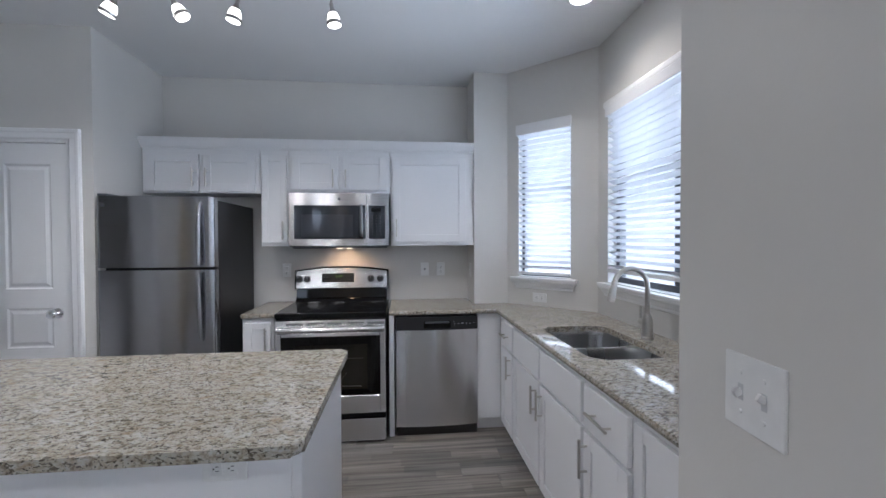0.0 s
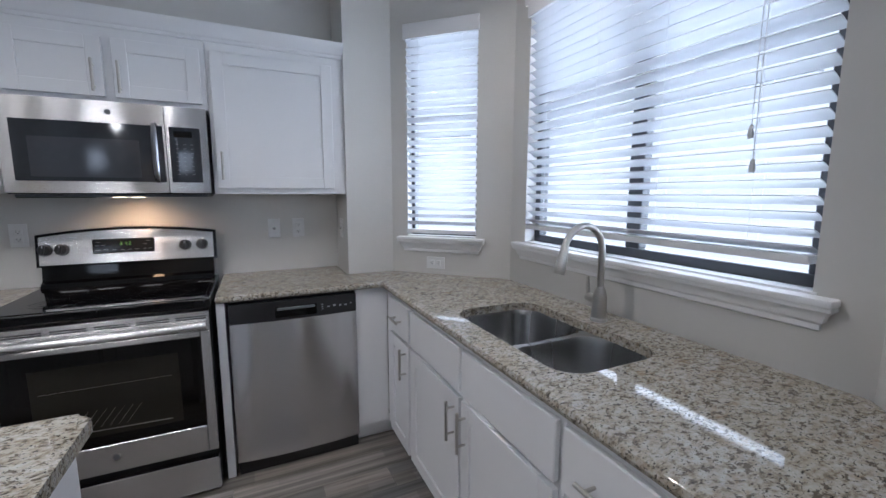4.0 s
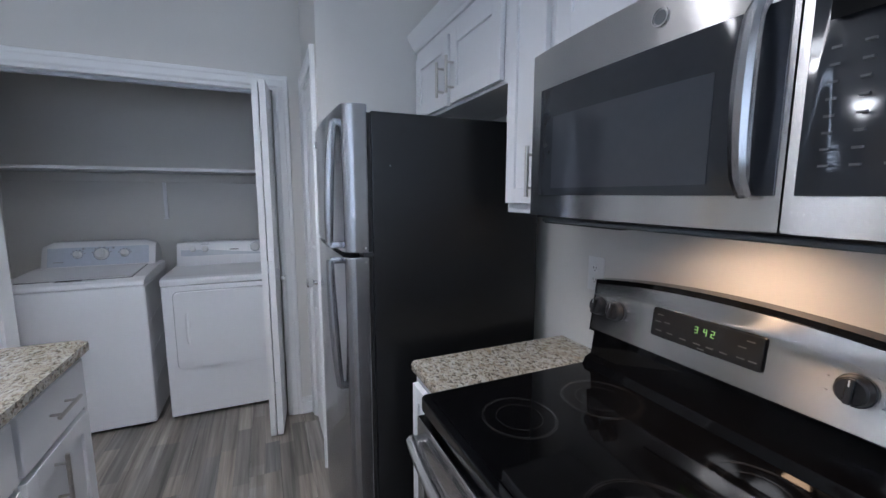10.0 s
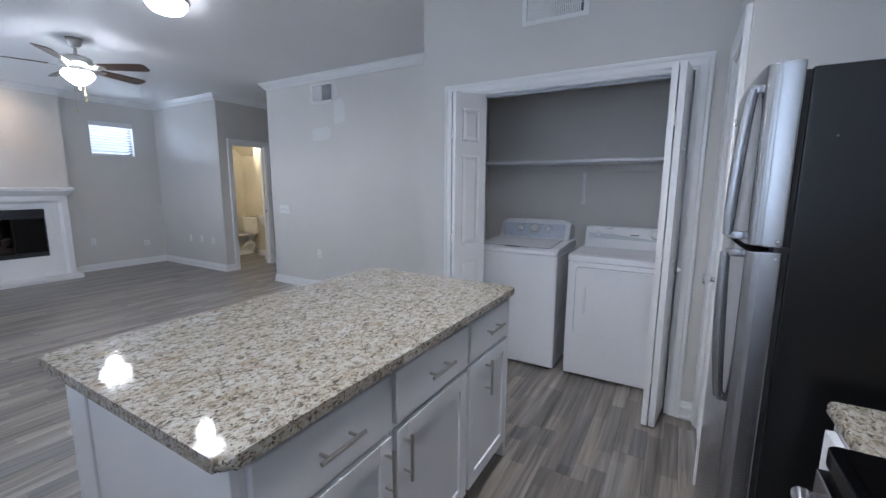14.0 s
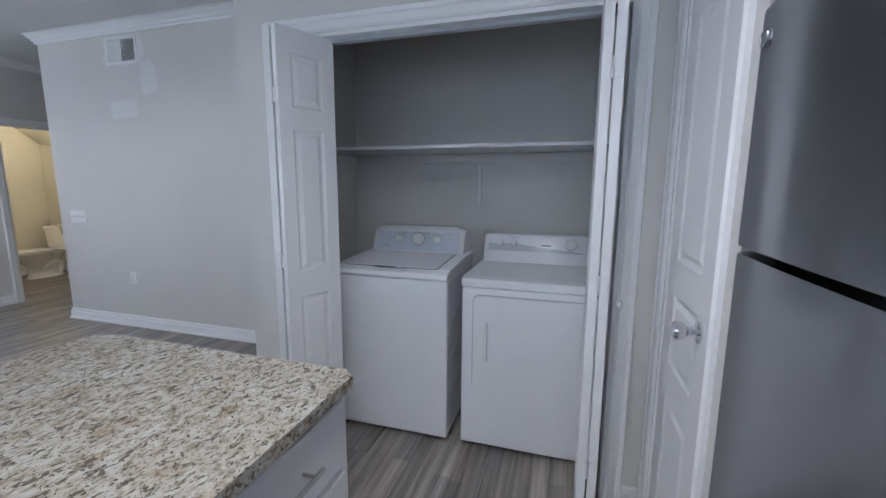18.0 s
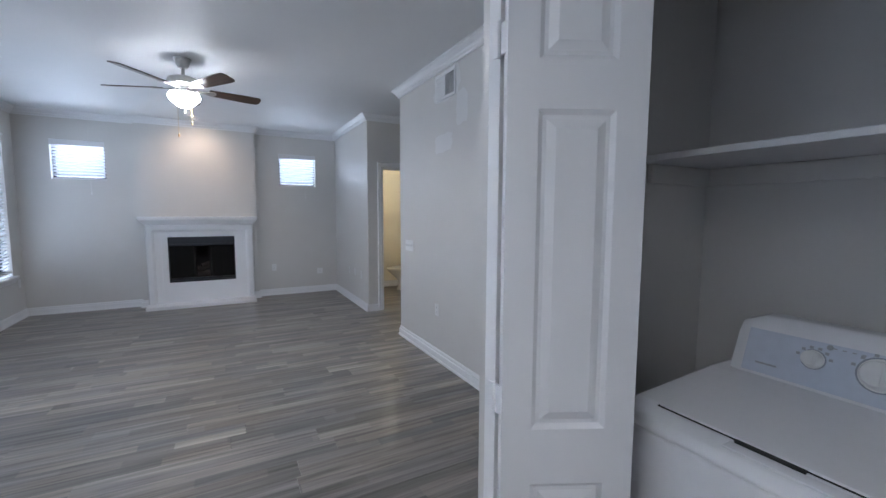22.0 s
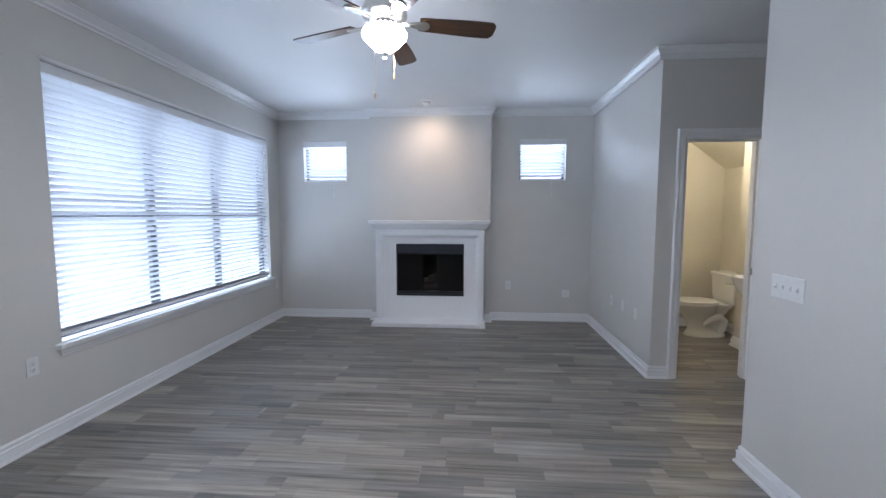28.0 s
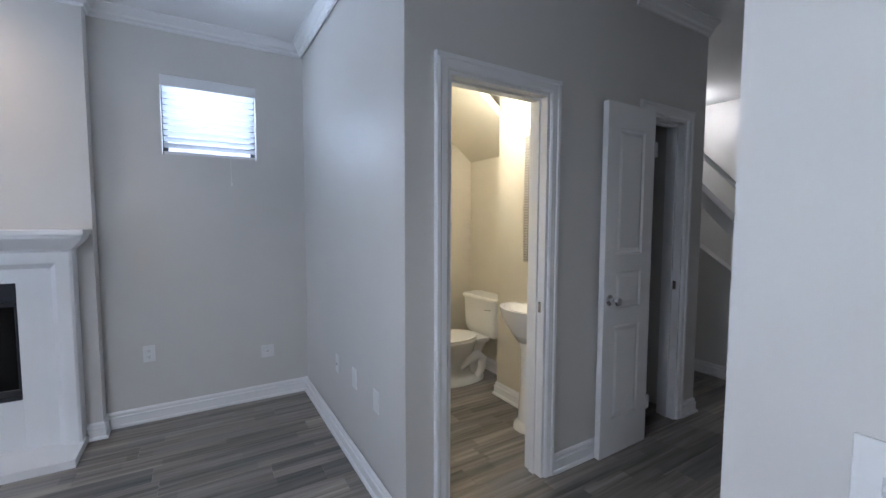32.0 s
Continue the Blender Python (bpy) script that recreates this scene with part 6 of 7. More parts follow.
def vent(m, w, h, label, half=False):
    ob = thing("air_vent", m, label, "air vent")
    bm = bmesh.new()
    for x0, x1, z0, z1 in ((-w / 2, w / 2, h / 2 - 0.028, h / 2), (-w / 2, w / 2, -h / 2, -h / 2 + 0.028), (-w / 2, -w / 2 + 0.028, -h / 2 + 0.028, h / 2 - 0.028), (w / 2 - 0.028, w / 2, -h / 2 + 0.028, h / 2 - 0.028)):
        box(bm, x0, x1, -0.010, 0.0, z0, z1, 0.002)
    part("frame", bm, plate_white, ob)
    part("backing", quick(box, -w / 2 + 0.02, w / 2 - 0.02, -0.002, -0.0005, -h / 2 + 0.02, h / 2 - 0.02), grey_plastic, ob, smooth=0)
    sm = mesh_of("slat", quick(box, -0.0052, 0.0052, -0.0012, 0.0012, -h / 2 + 0.03, h / 2 - 0.03), plate_white, 0)
    n = int((w - 0.07) / 0.0115)
    for k in range(n):
        q = part("slat", sm, None, ob)
        q.matrix_basis = pose(-w / 2 + 0.038 + k * 0.0115, -0.006, 0, 0, 0, 32 if (k < n / 2) else -32)
    for z in ((-h / 6, h / 6) if not half else (0,)):
        part("cross_bar", quick(box, -w / 2 + 0.028, w / 2 - 0.028, -0.0085, -0.0072, z - 0.0015, z + 0.0015), plate_white, ob, smooth=0)
    return ob


vent(pose(CLO_X, 1.835, 2.565, 0, 0, 90), 0.42, 0.24, "white louvred air vent above the laundry closet")

# ---- laundry closet; machines face +x, local front to -y ----
ws = thing("washing_machine", pose(-2.885, 1.545, 0, 0, 0, 90), "white top-loading washing machine with a sloped control panel", "washing machine")
HW, HC = 0.335, 0.305
dial_ring = plain("dial_ring", (0.30, 0.32, 0.36), 0.3, 0.6)
part("cabinet", quick(box, -HW, HW, 0.0, 0.60, 0.02, 0.895, 0.012, 3), appliance_white, ws)
bm = bmesh.new()
prof = [(-0.006, 0.897), (-0.006, 0.912), (0.006, 0.925), (0.06, 0.945), (0.40, 0.962), (0.60, 0.962), (0.60, 0.897)]
extrude_x(bm, prof, -HW, HW)
bmesh.ops.bevel(bm, geom=bm.edges[:], offset=0.006, segments=2, profile=0.5, affect="EDGES", clamp_overlap=True)
part("top", bm, appliance_white, ws)
part("lid_gap", quick(extrude_x, [(0.047, 0.9425), (0.047, 0.9445), (0.425, 0.9645), (0.425, 0.9625)], -0.268, 0.268), dark_gap, ws, smooth=0)
bm = bmesh.new()
extrude_x(bm, [(0.050, 0.944), (0.050, 0.950), (0.42, 0.9705), (0.42, 0.963)], -0.264, 0.264)
bmesh.ops.bevel(bm, geom=bm.edges[:], offset=0.002, segments=2, profile=0.5, affect="EDGES", clamp_overlap=True)
part("lid", bm, appliance_white, ws, "flat white lid")
part("lid_grip", quick(box, -0.10, 0.10, 0.012, 0.046, 0.9335, 0.9395, 0.004, 2), appliance_white, ws, "", pose(0, 0, 0.0))
part("lid_slot", quick(box, -0.09, 0.03, 0.040, 0.0495, 0.9405, 0.946), dark_gap, ws, smooth=0)
bm = bmesh.new()
side = [(0.425, 0.955), (0.472, 1.088), (0.495, 1.122), (0.55, 1.128), (0.635, 1.06), (0.645, 0.93), (0.60, 0.90)]
n = 10
cols = []
for k in range(n + 1):
    x = -HC + 2 * HC * k / n
    e = max(0, (abs(x) - 0.24) / (HC - 0.24))
    f = 1 - 0.12 * e * e
    cols.append([bm.verts.new((x, y + 0.02 * e * e, 0.90 + (z - 0.90) * f)) for y, z in side])
for a, b in zip(cols, cols[1:]):
    for k in range(len(side)):
        bm.faces.new((a[k], a[(k + 1) % len(side)], b[(k + 1) % len(side)], b[k]))
bm.faces.new(cols[0])
bm.faces.new(cols[-1][::-1])
cn = part("console", bm, appliance_white, ws, smooth=50)
# inset grey face of the console
tiltm = pose(0, 0.4530, 1.031, -19.5)
part("console_face", quick(box, -0.268, 0.272, -0.0030, 0.004, -0.062, 0.062, 0.012, 2), plain("console_grey", (0.56, 0.60, 0.68), 0.28), cn, "pale grey control face", tiltm)
for x, r in ((-0.112, 0.0215), (0.012, 0.035), (0.138, 0.0215)):
    kb = part("dial", quick(lathe, [(0, 0.030), (r * 0.8, 0.030), (r * 0.9, 0.026), (r, 0.004), (r * 1.12, 0.003), (r * 1.12, 0)], 24, tiltm @ pose(x, -0.0035, 0.012, 90)), plate_white, cn, "white dial")
    part("dial_rim", quick(lathe, [(r * 1.12, 0.0), (r * 1.12, 0.004), (r * 1.22, 0.004), (r * 1.22, 0.0)], 24, tiltm @ pose(x, -0.0035, 0.012, 90)), dial_ring, kb)
    part("dial_grip", quick(box, -0.004, 0.004, -r * 0.75, r * 0.75, 0.030, 0.036, 0.0015), plate_white, kb, "", tiltm @ pose(x, -0.0035, 0.012, 90, 0, 20 if x else 75))
bm = bmesh.new()
for k in range(9):
    box(bm, -0.075 + 0.018 * k - 0.004, -0.075 + 0.018 * k + 0.004, -0.0042, -0.0034, 0.050, 0.0525)
for x in (-0.112, 0.012, 0.138):
    for k in range(6):
        a = radians(20 + 28 * k)
        rr = 0.052 if x == 0.012 else 0.036
        box(bm, x + rr * math.cos(a) - 0.004, x + rr * math.cos(a) + 0.004, -0.0042, -0.0034, 0.012 + rr * math.sin(a) - 0.001, 0.003 + rr * math.sin(a) + 0.001)
box(bm, -0.235, -0.185, -0.0042, -0.0034, -0.036, -0.031)
part("console_print", bm, print_grey, cn, "", tiltm, smooth=0)
for x in (-0.085, 0.075):
    part("indicator", quick(lathe, [(0, 0.002), (0.006, 0.002), (0.007, 0)], 12, tiltm @ pose(x, -0.0035, 0.052, 90)), print_grey, cn)
for z in (0.25, 0.45, 0.65):
    part("side_rib", quick(box, -0.001, 0.002, 0.08, 0.52, -0.006, 0.006, 0.001), appliance_white, ws, "", pose(HW, 0, z, 8))
for x in (-0.28, 0.28):
    part("foot", quick(lathe, [(0, 0.0), (0.022, 0.0), (0.022, 0.012), (0.01, 0.02), (0, 0.02)], 12, pose(x, 0.05, 0)), rubber, ws)

dy = thing("clothes_dryer", pose(-2.895, 2.292, 0, 0, 0, 90), "white front-loading clothes dryer with a low control panel", "dryer")
HD = 0.337
part("cabinet", quick(box, -HD, HD, 0.0, 0.62, 0.02, 0.872, 0.010, 3), appliance_white, dy)
bm = bmesh.new()
extrude_x(bm, [(-0.003, 0.876), (-0.004, 0.905), (0.004, 0.917), (0.06, 0.921), (0.62, 0.920), (0.62, 0.874)], -HD - 0.002, HD + 0.002)
bmesh.ops.bevel(bm, geom=bm.edges[:], offset=0.004, segments=2, profile=0.5, affect="EDGES", clamp_overlap=True)
part("top", bm, appliance_white, dy)
bm = bmesh.new()
o = rounded([(-0.275, 0.335), (0.275, 0.335), (0.275, 0.835), (-0.275, 0.835)], [0.03] * 4, 5)
a = [bm.verts.new((x, -0.012, z)) for x, z in o]
b = [bm.verts.new((x * 0.99, -0.018, 0.585 + (z - 0.585) * 0.99)) for x, z in o]
c = [bm.verts.new((x, 0.0, z)) for x, z in o]
for r0, r1 in ((c, a), (a, b)):
    for k in range(len(o)):
        bm.faces.new((r0[k], r0[(k + 1) % len(o)], r1[(k + 1) % len(o)], r1[k]))
bm.faces.new(b)
ddoor = part("door", bm, appliance_white, dy, "square white dryer door", smooth=40)
bm = bmesh.new()
o2 = rounded([(-0.279, 0.331), (0.279, 0.331), (0.279, 0.839), (-0.279, 0.839)], [0.035] * 4, 5)
a = [bm.verts.new((x, -0.0015, z)) for x, z in o2]
bm.faces.new(a)
part("door_seam", bm, print_grey, dy, smooth=0)
hp = [(-0.205, -0.018, 0.50), (-0.205, -0.032, 0.53), (-0.205, -0.036, 0.60), (-0.205, -0.032, 0.67), (-0.205, -0.018, 0.70)]
part("handle", quick(tube, hp, [0.007, 0.009, 0.010, 0.009, 0.007], 10), appliance_white, ddoor)
bm = bmesh.new()
side = [(0.50, 0.915), (0.515, 0.985), (0.548, 1.075), (0.565, 1.088), (0.60, 1.088), (0.625, 1.05), (0.625, 0.915)]
cols = []
for k in range(n + 1):
    x = -HD + 0.01 + 2 * (HD - 0.01) * k / n
    e = max(0, (abs(x) - 0.27) / (HD - 0.27))
    cols.append([bm.verts.new((x, y + 0.015 * e * e, 0.915 + (z - 0.915) * (1 - 0.08 * e * e))) for y, z in side])
for a, b in zip(cols, cols[1:]):
    for k in range(len(side)):
        bm.faces.new((a[k], a[(k + 1) % len(side)], b[(k + 1) % len(side)], b[k]))
bm.faces.new(cols[0])
bm.faces.new(cols[-1][::-1])
dc = part("console", bm, appliance_white, dy, smooth=50)
tm = pose(0, 0.531, 1.026, -20)
bm = bmesh.new()
pts = [(-0.30, -0.036), (-0.30, 0.006), (-0.12, 0.004), (0.0, -0.010), (0.12, -0.022), (0.24, -0.034), (0.28, -0.040), (0.24, -0.044), (0.0, -0.040), (-0.28, -0.040)]
bm.faces.new([bm.verts.new((x, -0.0012, z)) for x, z in pts])
part("console_swoosh", bm, plain("swoosh_grey", (0.48, 0.51, 0.56), 0.3), dc, "grey printed swoosh", tm, smooth=0)
for x, r in ((-0.225, 0.020), (-0.145, 0.020), (0.19, 0.030)):
    kb = part("dial", quick(lathe, [(0, 0.026), (r * 0.8, 0.026), (r, 0.02), (r, 0)], 22, tm @ pose(x, -0.0015, 0.008, 90)), plate_white, dc, "white dial")
    if r > 0.025:
        part("dial_rim", quick(lathe, [(r, 0.012), (r * 1.06, 0.018), (r * 1.10, 0.008), (r * 1.10, 0)], 22, tm @ pose(x, -0.0015, 0.008, 90)), dial_ring, kb)
    else:
        part("dial_grip", quick(box, -0.0035, 0.0035, -0.018, 0.018, 0.025, 0.032, 0.0015), plate_white, kb, "", tm @ pose(x, -0.0015, 0.008, 90, 0, 25))
bm = bmesh.new()
box(bm, 0.015, 0.075, -0.0022, -0.0012, -0.004, 0.003)
part("logo_bar", bm, dark_gap, dc, "", tm, smooth=0)
bm = bmesh.new()
for k in range(10):
    a_ = radians(-30 + 26 * k)
    box(bm, 0.19 + 0.046 * math.cos(a_) - 0.005, 0.19 + 0.046 * math.cos(a_) + 0.005, -0.0022, -0.0012, 0.008 + 0.042 * math.sin(a_) - 0.001, 0.008 + 0.042 * math.sin(a_) + 0.001)
box(bm, -0.17, -0.12, -0.0022, -0.0012, 0.044, 0.048)
part("console_print", bm, print_grey, dc, "", tm, smooth=0)

shf = thing("closet_shelf", pose(-3.62, 1.89, 1.60), "white painted shelf on wooden cleats above the laundry machines", "shelf")
part("board", quick(box, 0.0, 0.42, -0.905, 0.905, -0.010, 0.010, 0.002), cab_white, shf)
part("back_cleat", quick(box, 0.001, 0.020, -0.905, 0.905, -0.075, -0.011, 0.002), wall_paint, shf)
part("side_cleat", quick(box, 0.021, 0.36, -0.907, -0.888, -0.075, -0.011, 0.002), wall_paint, shf)
part("side_cleat", quick(box, 0.021, 0.36, 0.888, 0.907, -0.075, -0.011, 0.002), wall_paint, shf)
part("support_strip", quick(box, 0.001, 0.018, -0.010, 0.012, -0.335, -0.076, 0.002), cab_white, shf)
part("support_foot", quick(box, 0.001, 0.028, -0.016, 0.018, -0.345, -0.334, 0.002), cab_white, shf)

# ---- living room: fireplace ----
FXM = -1.667
fp = thing("fireplace_surround", pose(FXM, BR[2], 0), "white painted moulded fireplace surround with mantel and low hearth", "fireplace")
fp.rotation_euler = (0, 0, math.pi)
# local: x along the wall, -y out of it, so world x = FXM - x
hw = 0.706
OX, OZ0, OZ1 = 0.445, 0.35, 1.04
for x0, x1, z0, z1 in ((-0.60, -OX, 0.03, OZ1), (OX, 0.60, 0.03, OZ1), (-0.60, 0.60, OZ1 + 0.0005, 1.10), (-OX + 0.0005, OX - 0.0005, 0.03, OZ0)):
    part("face_panel", quick(box, x0, x1, -0.062, -0.002, z0, z1), trim_white, fp, smooth=0)
# moulded legs and frieze swept round the opening
PROF = [(0.0, 0.0), (0.0, 0.115), (0.012, 0.125), (0.05, 0.125), (0.075, 0.118), (0.095, 0.095), (0.105, 0.080), (0.125, 0.074), (0.150, 0.074), (0.165, 0.070), (0.185, 0.070), (0.185, 0.0)]


def frame_sweep(bm, prof, w, ztop, z0):
    """A moulding run up one side, across and down: prof is (inset, out)."""
    path = [(-w, z0), (-w, ztop), (w, ztop), (w, z0)]
    rings = []
    for i, (x, z) in enumerate(path):
        sx = 1 if x < 0 else -1
        ring = []
        for ins, o_ in prof:
            px = x + sx * ins
            pz = z - ins if i in (1, 2) else z
            ring.append(bm.verts.new((px, -o_, pz)))
        rings.append(ring)
    k = len(prof)
    for a, b in zip(rings, rings[1:]):
        for j in range(k):
            bm.faces.new((a[j], b[j], b[(j + 1) % k], a[(j + 1) % k]))
    bm.faces.new(rings[0])
    bm.faces.new(rings[-1][::-1])


part("moulded_frame", quick(frame_sweep, PROF, hw, 1.225, 0.045), trim_white, fp, smooth=25)
bm = bmesh.new()
MP = [(0.0, 1.225), (0.128, 1.225), (0.132, 1.235), (0.140, 1.240), (0.160, 1.262), (0.180, 1.285), (0.188, 1.300), (0.188, 1.312), (0.0, 1.312)]
steps = []
for o_, z in MP:
    w2 = hw + (max(0, o_ - 0.125)) * 1.0
    steps.append([bm.verts.new(p) for p in ((-w2, 0.0, z), (-w2, -o_ - 0.0001, z), (w2, -o_ - 0.0001, z), (w2, 0.0, z))])
for a, b in zip(steps[1:-1], steps[2:-1]):
    for k in range(3):
        bm.faces.new((a[k], a[k + 1], b[k + 1], b[k]))
bm.faces.new(steps[1])
bm.faces.new(steps[-2][::-1])
part("bed_moulding", bm, trim_white, fp, smooth=25)
part("mantel_shelf", quick(box, -hw - 0.075, hw + 0.075, -0.205, 0.0, 1.313, 1.345, 0.004, 2), trim_white, fp)
bm = bmesh.new()
prism(bm, [(-0.718, -0.34), (0.718, -0.34), (0.718, -0.02), (-0.718, -0.02)], 0.0, 0.050, 0.006, 2)
part("hearth", bm, trim_white, fp)
# firebox insert
fb = thing("firebox", pose(FXM, BR[2], 0, 0, 0, 180), "black metal fireplace insert with folded glass doors and a ceramic log", "fireplace insert")
bm = bmesh.new()
D = 0.42
x0, x1, z0, z1 = -0.444, 0.444, 0.352, 1.038
q = [bm.verts.new(p) for p in ((x0, -0.02, z0), (x1, -0.02, z0), (x1, -0.02, z1), (x0, -0.02, z1), (x0 + 0.10, D, z0), (x1 - 0.10, D, z0), (x1 - 0.10, D, z1 - 0.1), (x0 + 0.10, D, z1 - 0.1))]
for f in ((0, 1, 5, 4), (1, 2, 6, 5), (2, 3, 7, 6), (3, 0, 4, 7), (4, 5, 6, 7)):
    bm.faces.new([q[i] for i in f])
part("fire_chamber", bm, firebrick, fb, smooth=0)
for nm_, q_ in (("hood_louvre", (x0, x1, -0.068, -0.03, z1 - 0.105, z1)), ("hood_lip", (x0, x1, -0.072, -0.03, z1 - 0.135, z1 - 0.106)), ("lower_louvre", (x0, x1, -0.068, -0.03, z0, z0 + 0.028)),
               ("lower_rail", (x0, x1, -0.060, -0.03, z0 + 0.029, z0 + 0.060)), ("side_frame", (x0, x0 + 0.012, -0.064, -0.03, z0 + 0.062, z1 - 0.137)), ("side_frame", (x1 - 0.012, x1, -0.064, -0.03, z0 + 0.062, z1 - 0.137))):
    part(nm_, quick(box, *q_, 0.004), fire_metal, fb)
smoke_glass = plain("smoke_glass", (0.005, 0.0048, 0.0045), 0.16, **{"Specular IOR Level": 0.22})
for s in (-1, 1):
    for k, (a, b, ya, yb) in enumerate(((0.43, 0.274, -0.045, -0.045), (0.272, 0.118, -0.045, -0.045))):
        bm = bmesh.new()
        vs = [bm.verts.new((s * xx, yy, zz)) for xx, yy, zz in ((a, ya, z0 + 0.062), (b, yb, z0 + 0.062), (b, yb, z1 - 0.137), (a, ya, z1 - 0.137), (a, ya + 0.006, z0 + 0.062), (b, yb + 0.006, z0 + 0.062), (b, yb + 0.006, z1 - 0.137), (a, ya + 0.006, z1 - 0.137))]
        for f in ((0, 1, 2, 3), (7, 6, 5, 4), (0, 4, 5, 1), (1, 5, 6, 2), (2, 6, 7, 3), (3, 7, 4, 0)):
            bm.faces.new([vs[i] for i in f])
        part("glass_door", bm, smoke_glass, fb, "smoked glass door leaf", smooth=0)
bm = bmesh.new()
rl = random.Random(4)
for p0, p1, r0 in (((-0.20, 0.10, 0.09), (0.18, 0.14, 0.10), 0.050), ((-0.10, 0.05, 0.17), (0.07, 0.16, 0.20), 0.042), ((-0.03, 0.04, 0.23), (0.08, 0.12, 0.26), 0.036)):
    a, b = Vector(p0), Vector(p1)
    tube(bm, [a.lerp(b, k / 6) + Vector((0, rl.uniform(-0.008, 0.008), z0 + rl.uniform(-0.008, 0.008))) for k in range(7)], [r0 * rl.uniform(0.72, 1.15) for k in range(7)], 10)
part("ceramic_log", bm, paint("log_ash", (0.045, 0.034, 0.028), 0.9, 30, 0.6, 0.3, 0.01), fb)
bm = bmesh.new()
for k in range(6):
    tube(bm, [(-0.18 + 0.07 * k, -0.0, z0 + 0.03), (-0.18 + 0.07 * k, 0.20, z0 + 0.03)], 0.006, 6)
for xx in (-0.19, 0.19):
    tube(bm, [(xx, 0.0, z0 + 0.002), (xx, 0.0, z0 + 0.12)], 0.007, 6)
part("grate", bm, fire_metal, fb)
mesh_dark = plain("mesh_curtain", (0.016, 0.014, 0.012), 0.6, 0.5)
for sx in (-1, 1):
    bm = bmesh.new()
    wave = [(sx * (0.085 + 0.011 * k), -0.012 + 0.007 * math.sin(k * 1.9)) for k in range(31)]
    lo, hi = ([bm.verts.new((x, y, z)) for x, y in wave] for z in (z0 + 0.064, z1 - 0.14))
    lo2, hi2 = ([bm.verts.new((x, y + 0.002, z)) for x, y in wave] for z in (z0 + 0.064, z1 - 0.14))
    for k in range(30):
        bm.faces.new((lo[k], lo[k + 1], hi[k + 1], hi[k]))
        bm.faces.new((lo2[k + 1], lo2[k], hi2[k], hi2[k + 1]))
    bm.faces.new((lo[0], hi[0], hi2[0], lo2[0]))
    part("mesh_curtain", bm, mesh_dark, fb, "gathered dark mesh curtain")

# ---- ceiling fan ----
fan = thing("ceiling_fan", pose(-1.713, -2.50, 0), "five-blade walnut and brushed nickel ceiling fan with a glowing glass bowl", "ceiling fan")
part("canopy", quick(lathe, [(0, CEIL), (0.068, CEIL), (0.068, CEIL - 0.012), (0.060, CEIL - 0.018), (0.052, CEIL - 0.050), (0.040, CEIL - 0.075), (0.026, CEIL - 0.082), (0, CEIL - 0.084)], 28), nickel, fan)
part("downrod", quick(tube, [(0, 0, CEIL - 0.08), (0, 0, 2.610)], 0.014, 14), nickel, fan)
mt = part("motor_housing", quick(lathe, [(0, 2.630), (0.02, 2.630), (0.03, 2.615), (0.085, 2.610), (0.118, 2.595), (0.130, 2.570), (0.130, 2.545), (0.118, 2.533), (0.085, 2.523), (0.070, 2.510), (0.070, 2.490), (0, 2.485)], 36), nickel, fan, "brushed nickel motor housing")
bm = bmesh.new()
for k in range(24):
    a = 2 * math.pi * k / 24
    tube(bm, [(0.080 * math.cos(a), 0.080 * math.sin(a), 2.4665), (0.114 * math.cos(a), 0.114 * math.sin(a), 2.4765)], 0.004, 5)
part("vent_fin", bm, chrome, mt)
bladeb = bmesh.new()
n = 10
ob_ = []
for k in range(n + 1):
    u = k / n
    ob_.append((0.20 + 0.43 * u, 0.052 + 0.016 * min(1, u * 1.4)))
ob_ += [(0.648, 0.050), (0.655, 0.030)]
outline = [(x, y) for x, y in ob_] + [(x, -y) for x, y in ob_[::-1]]
prism(bladeb, outline, -0.004, 0.004, 0.002, 1)
blade = mesh_of("blade", bladeb, walnut, 40)
irb = bmesh.new()
prism(irb, [(0.10, 0.016), (0.15, 0.013), (0.19, 0.028), (0.235, 0.038), (0.255, 0.024), (0.262, 0.0), (0.255, -0.024), (0.235, -0.038), (0.19, -0.028), (0.15, -0.013), (0.10, -0.016)], -0.012, -0.005, 0.002, 1)
iron = mesh_of("blade_iron", irb, nickel, 40)
for k in range(5):
    m = pose(0, 0, 2.517, 0, 0, 195 + 72 * k) @ pose(0, 0, 0, -13)
    b_ = part("blade", blade, None, fan, "dark walnut blade", m)
    part("blade_iron", iron, None, b_, "nickel blade bracket")
part("light_fitter", quick(lathe, [(0, 2.490), (0.055, 2.490), (0.075, 2.480), (0.090, 2.467), (0.090, 2.457), (0, 2.455)], 28), nickel, fan)
part("glass_bowl", quick(lathe, [(0.088, 2.467), (0.118, 2.463), (0.128, 2.447), (0.124, 2.427), (0.100, 2.400), (0.070, 2.373), (0.045, 2.355), (0.030, 2.347), (0, 2.343)], 36), bowl_glass, fan, "glowing frosted glass bowl")
part("finial", quick(lathe, [(0, 2.350), (0.022, 2.347), (0.024, 2.339), (0.012, 2.331), (0.009, 2.317), (0.012, 2.309), (0.006, 2.299), (0, 2.297)], 18), nickel, fan)
bm = bmesh.new()
tube(bm, [(0.05, 0.03, 2.455), (0.052, 0.03, 2.115)], 0.0012, 5)
tube(bm, [(-0.05, -0.02, 2.455), (-0.05, -0.02, 2.235)], 0.0012, 5)
pc = part("pull_chain", bm, brass, fan)
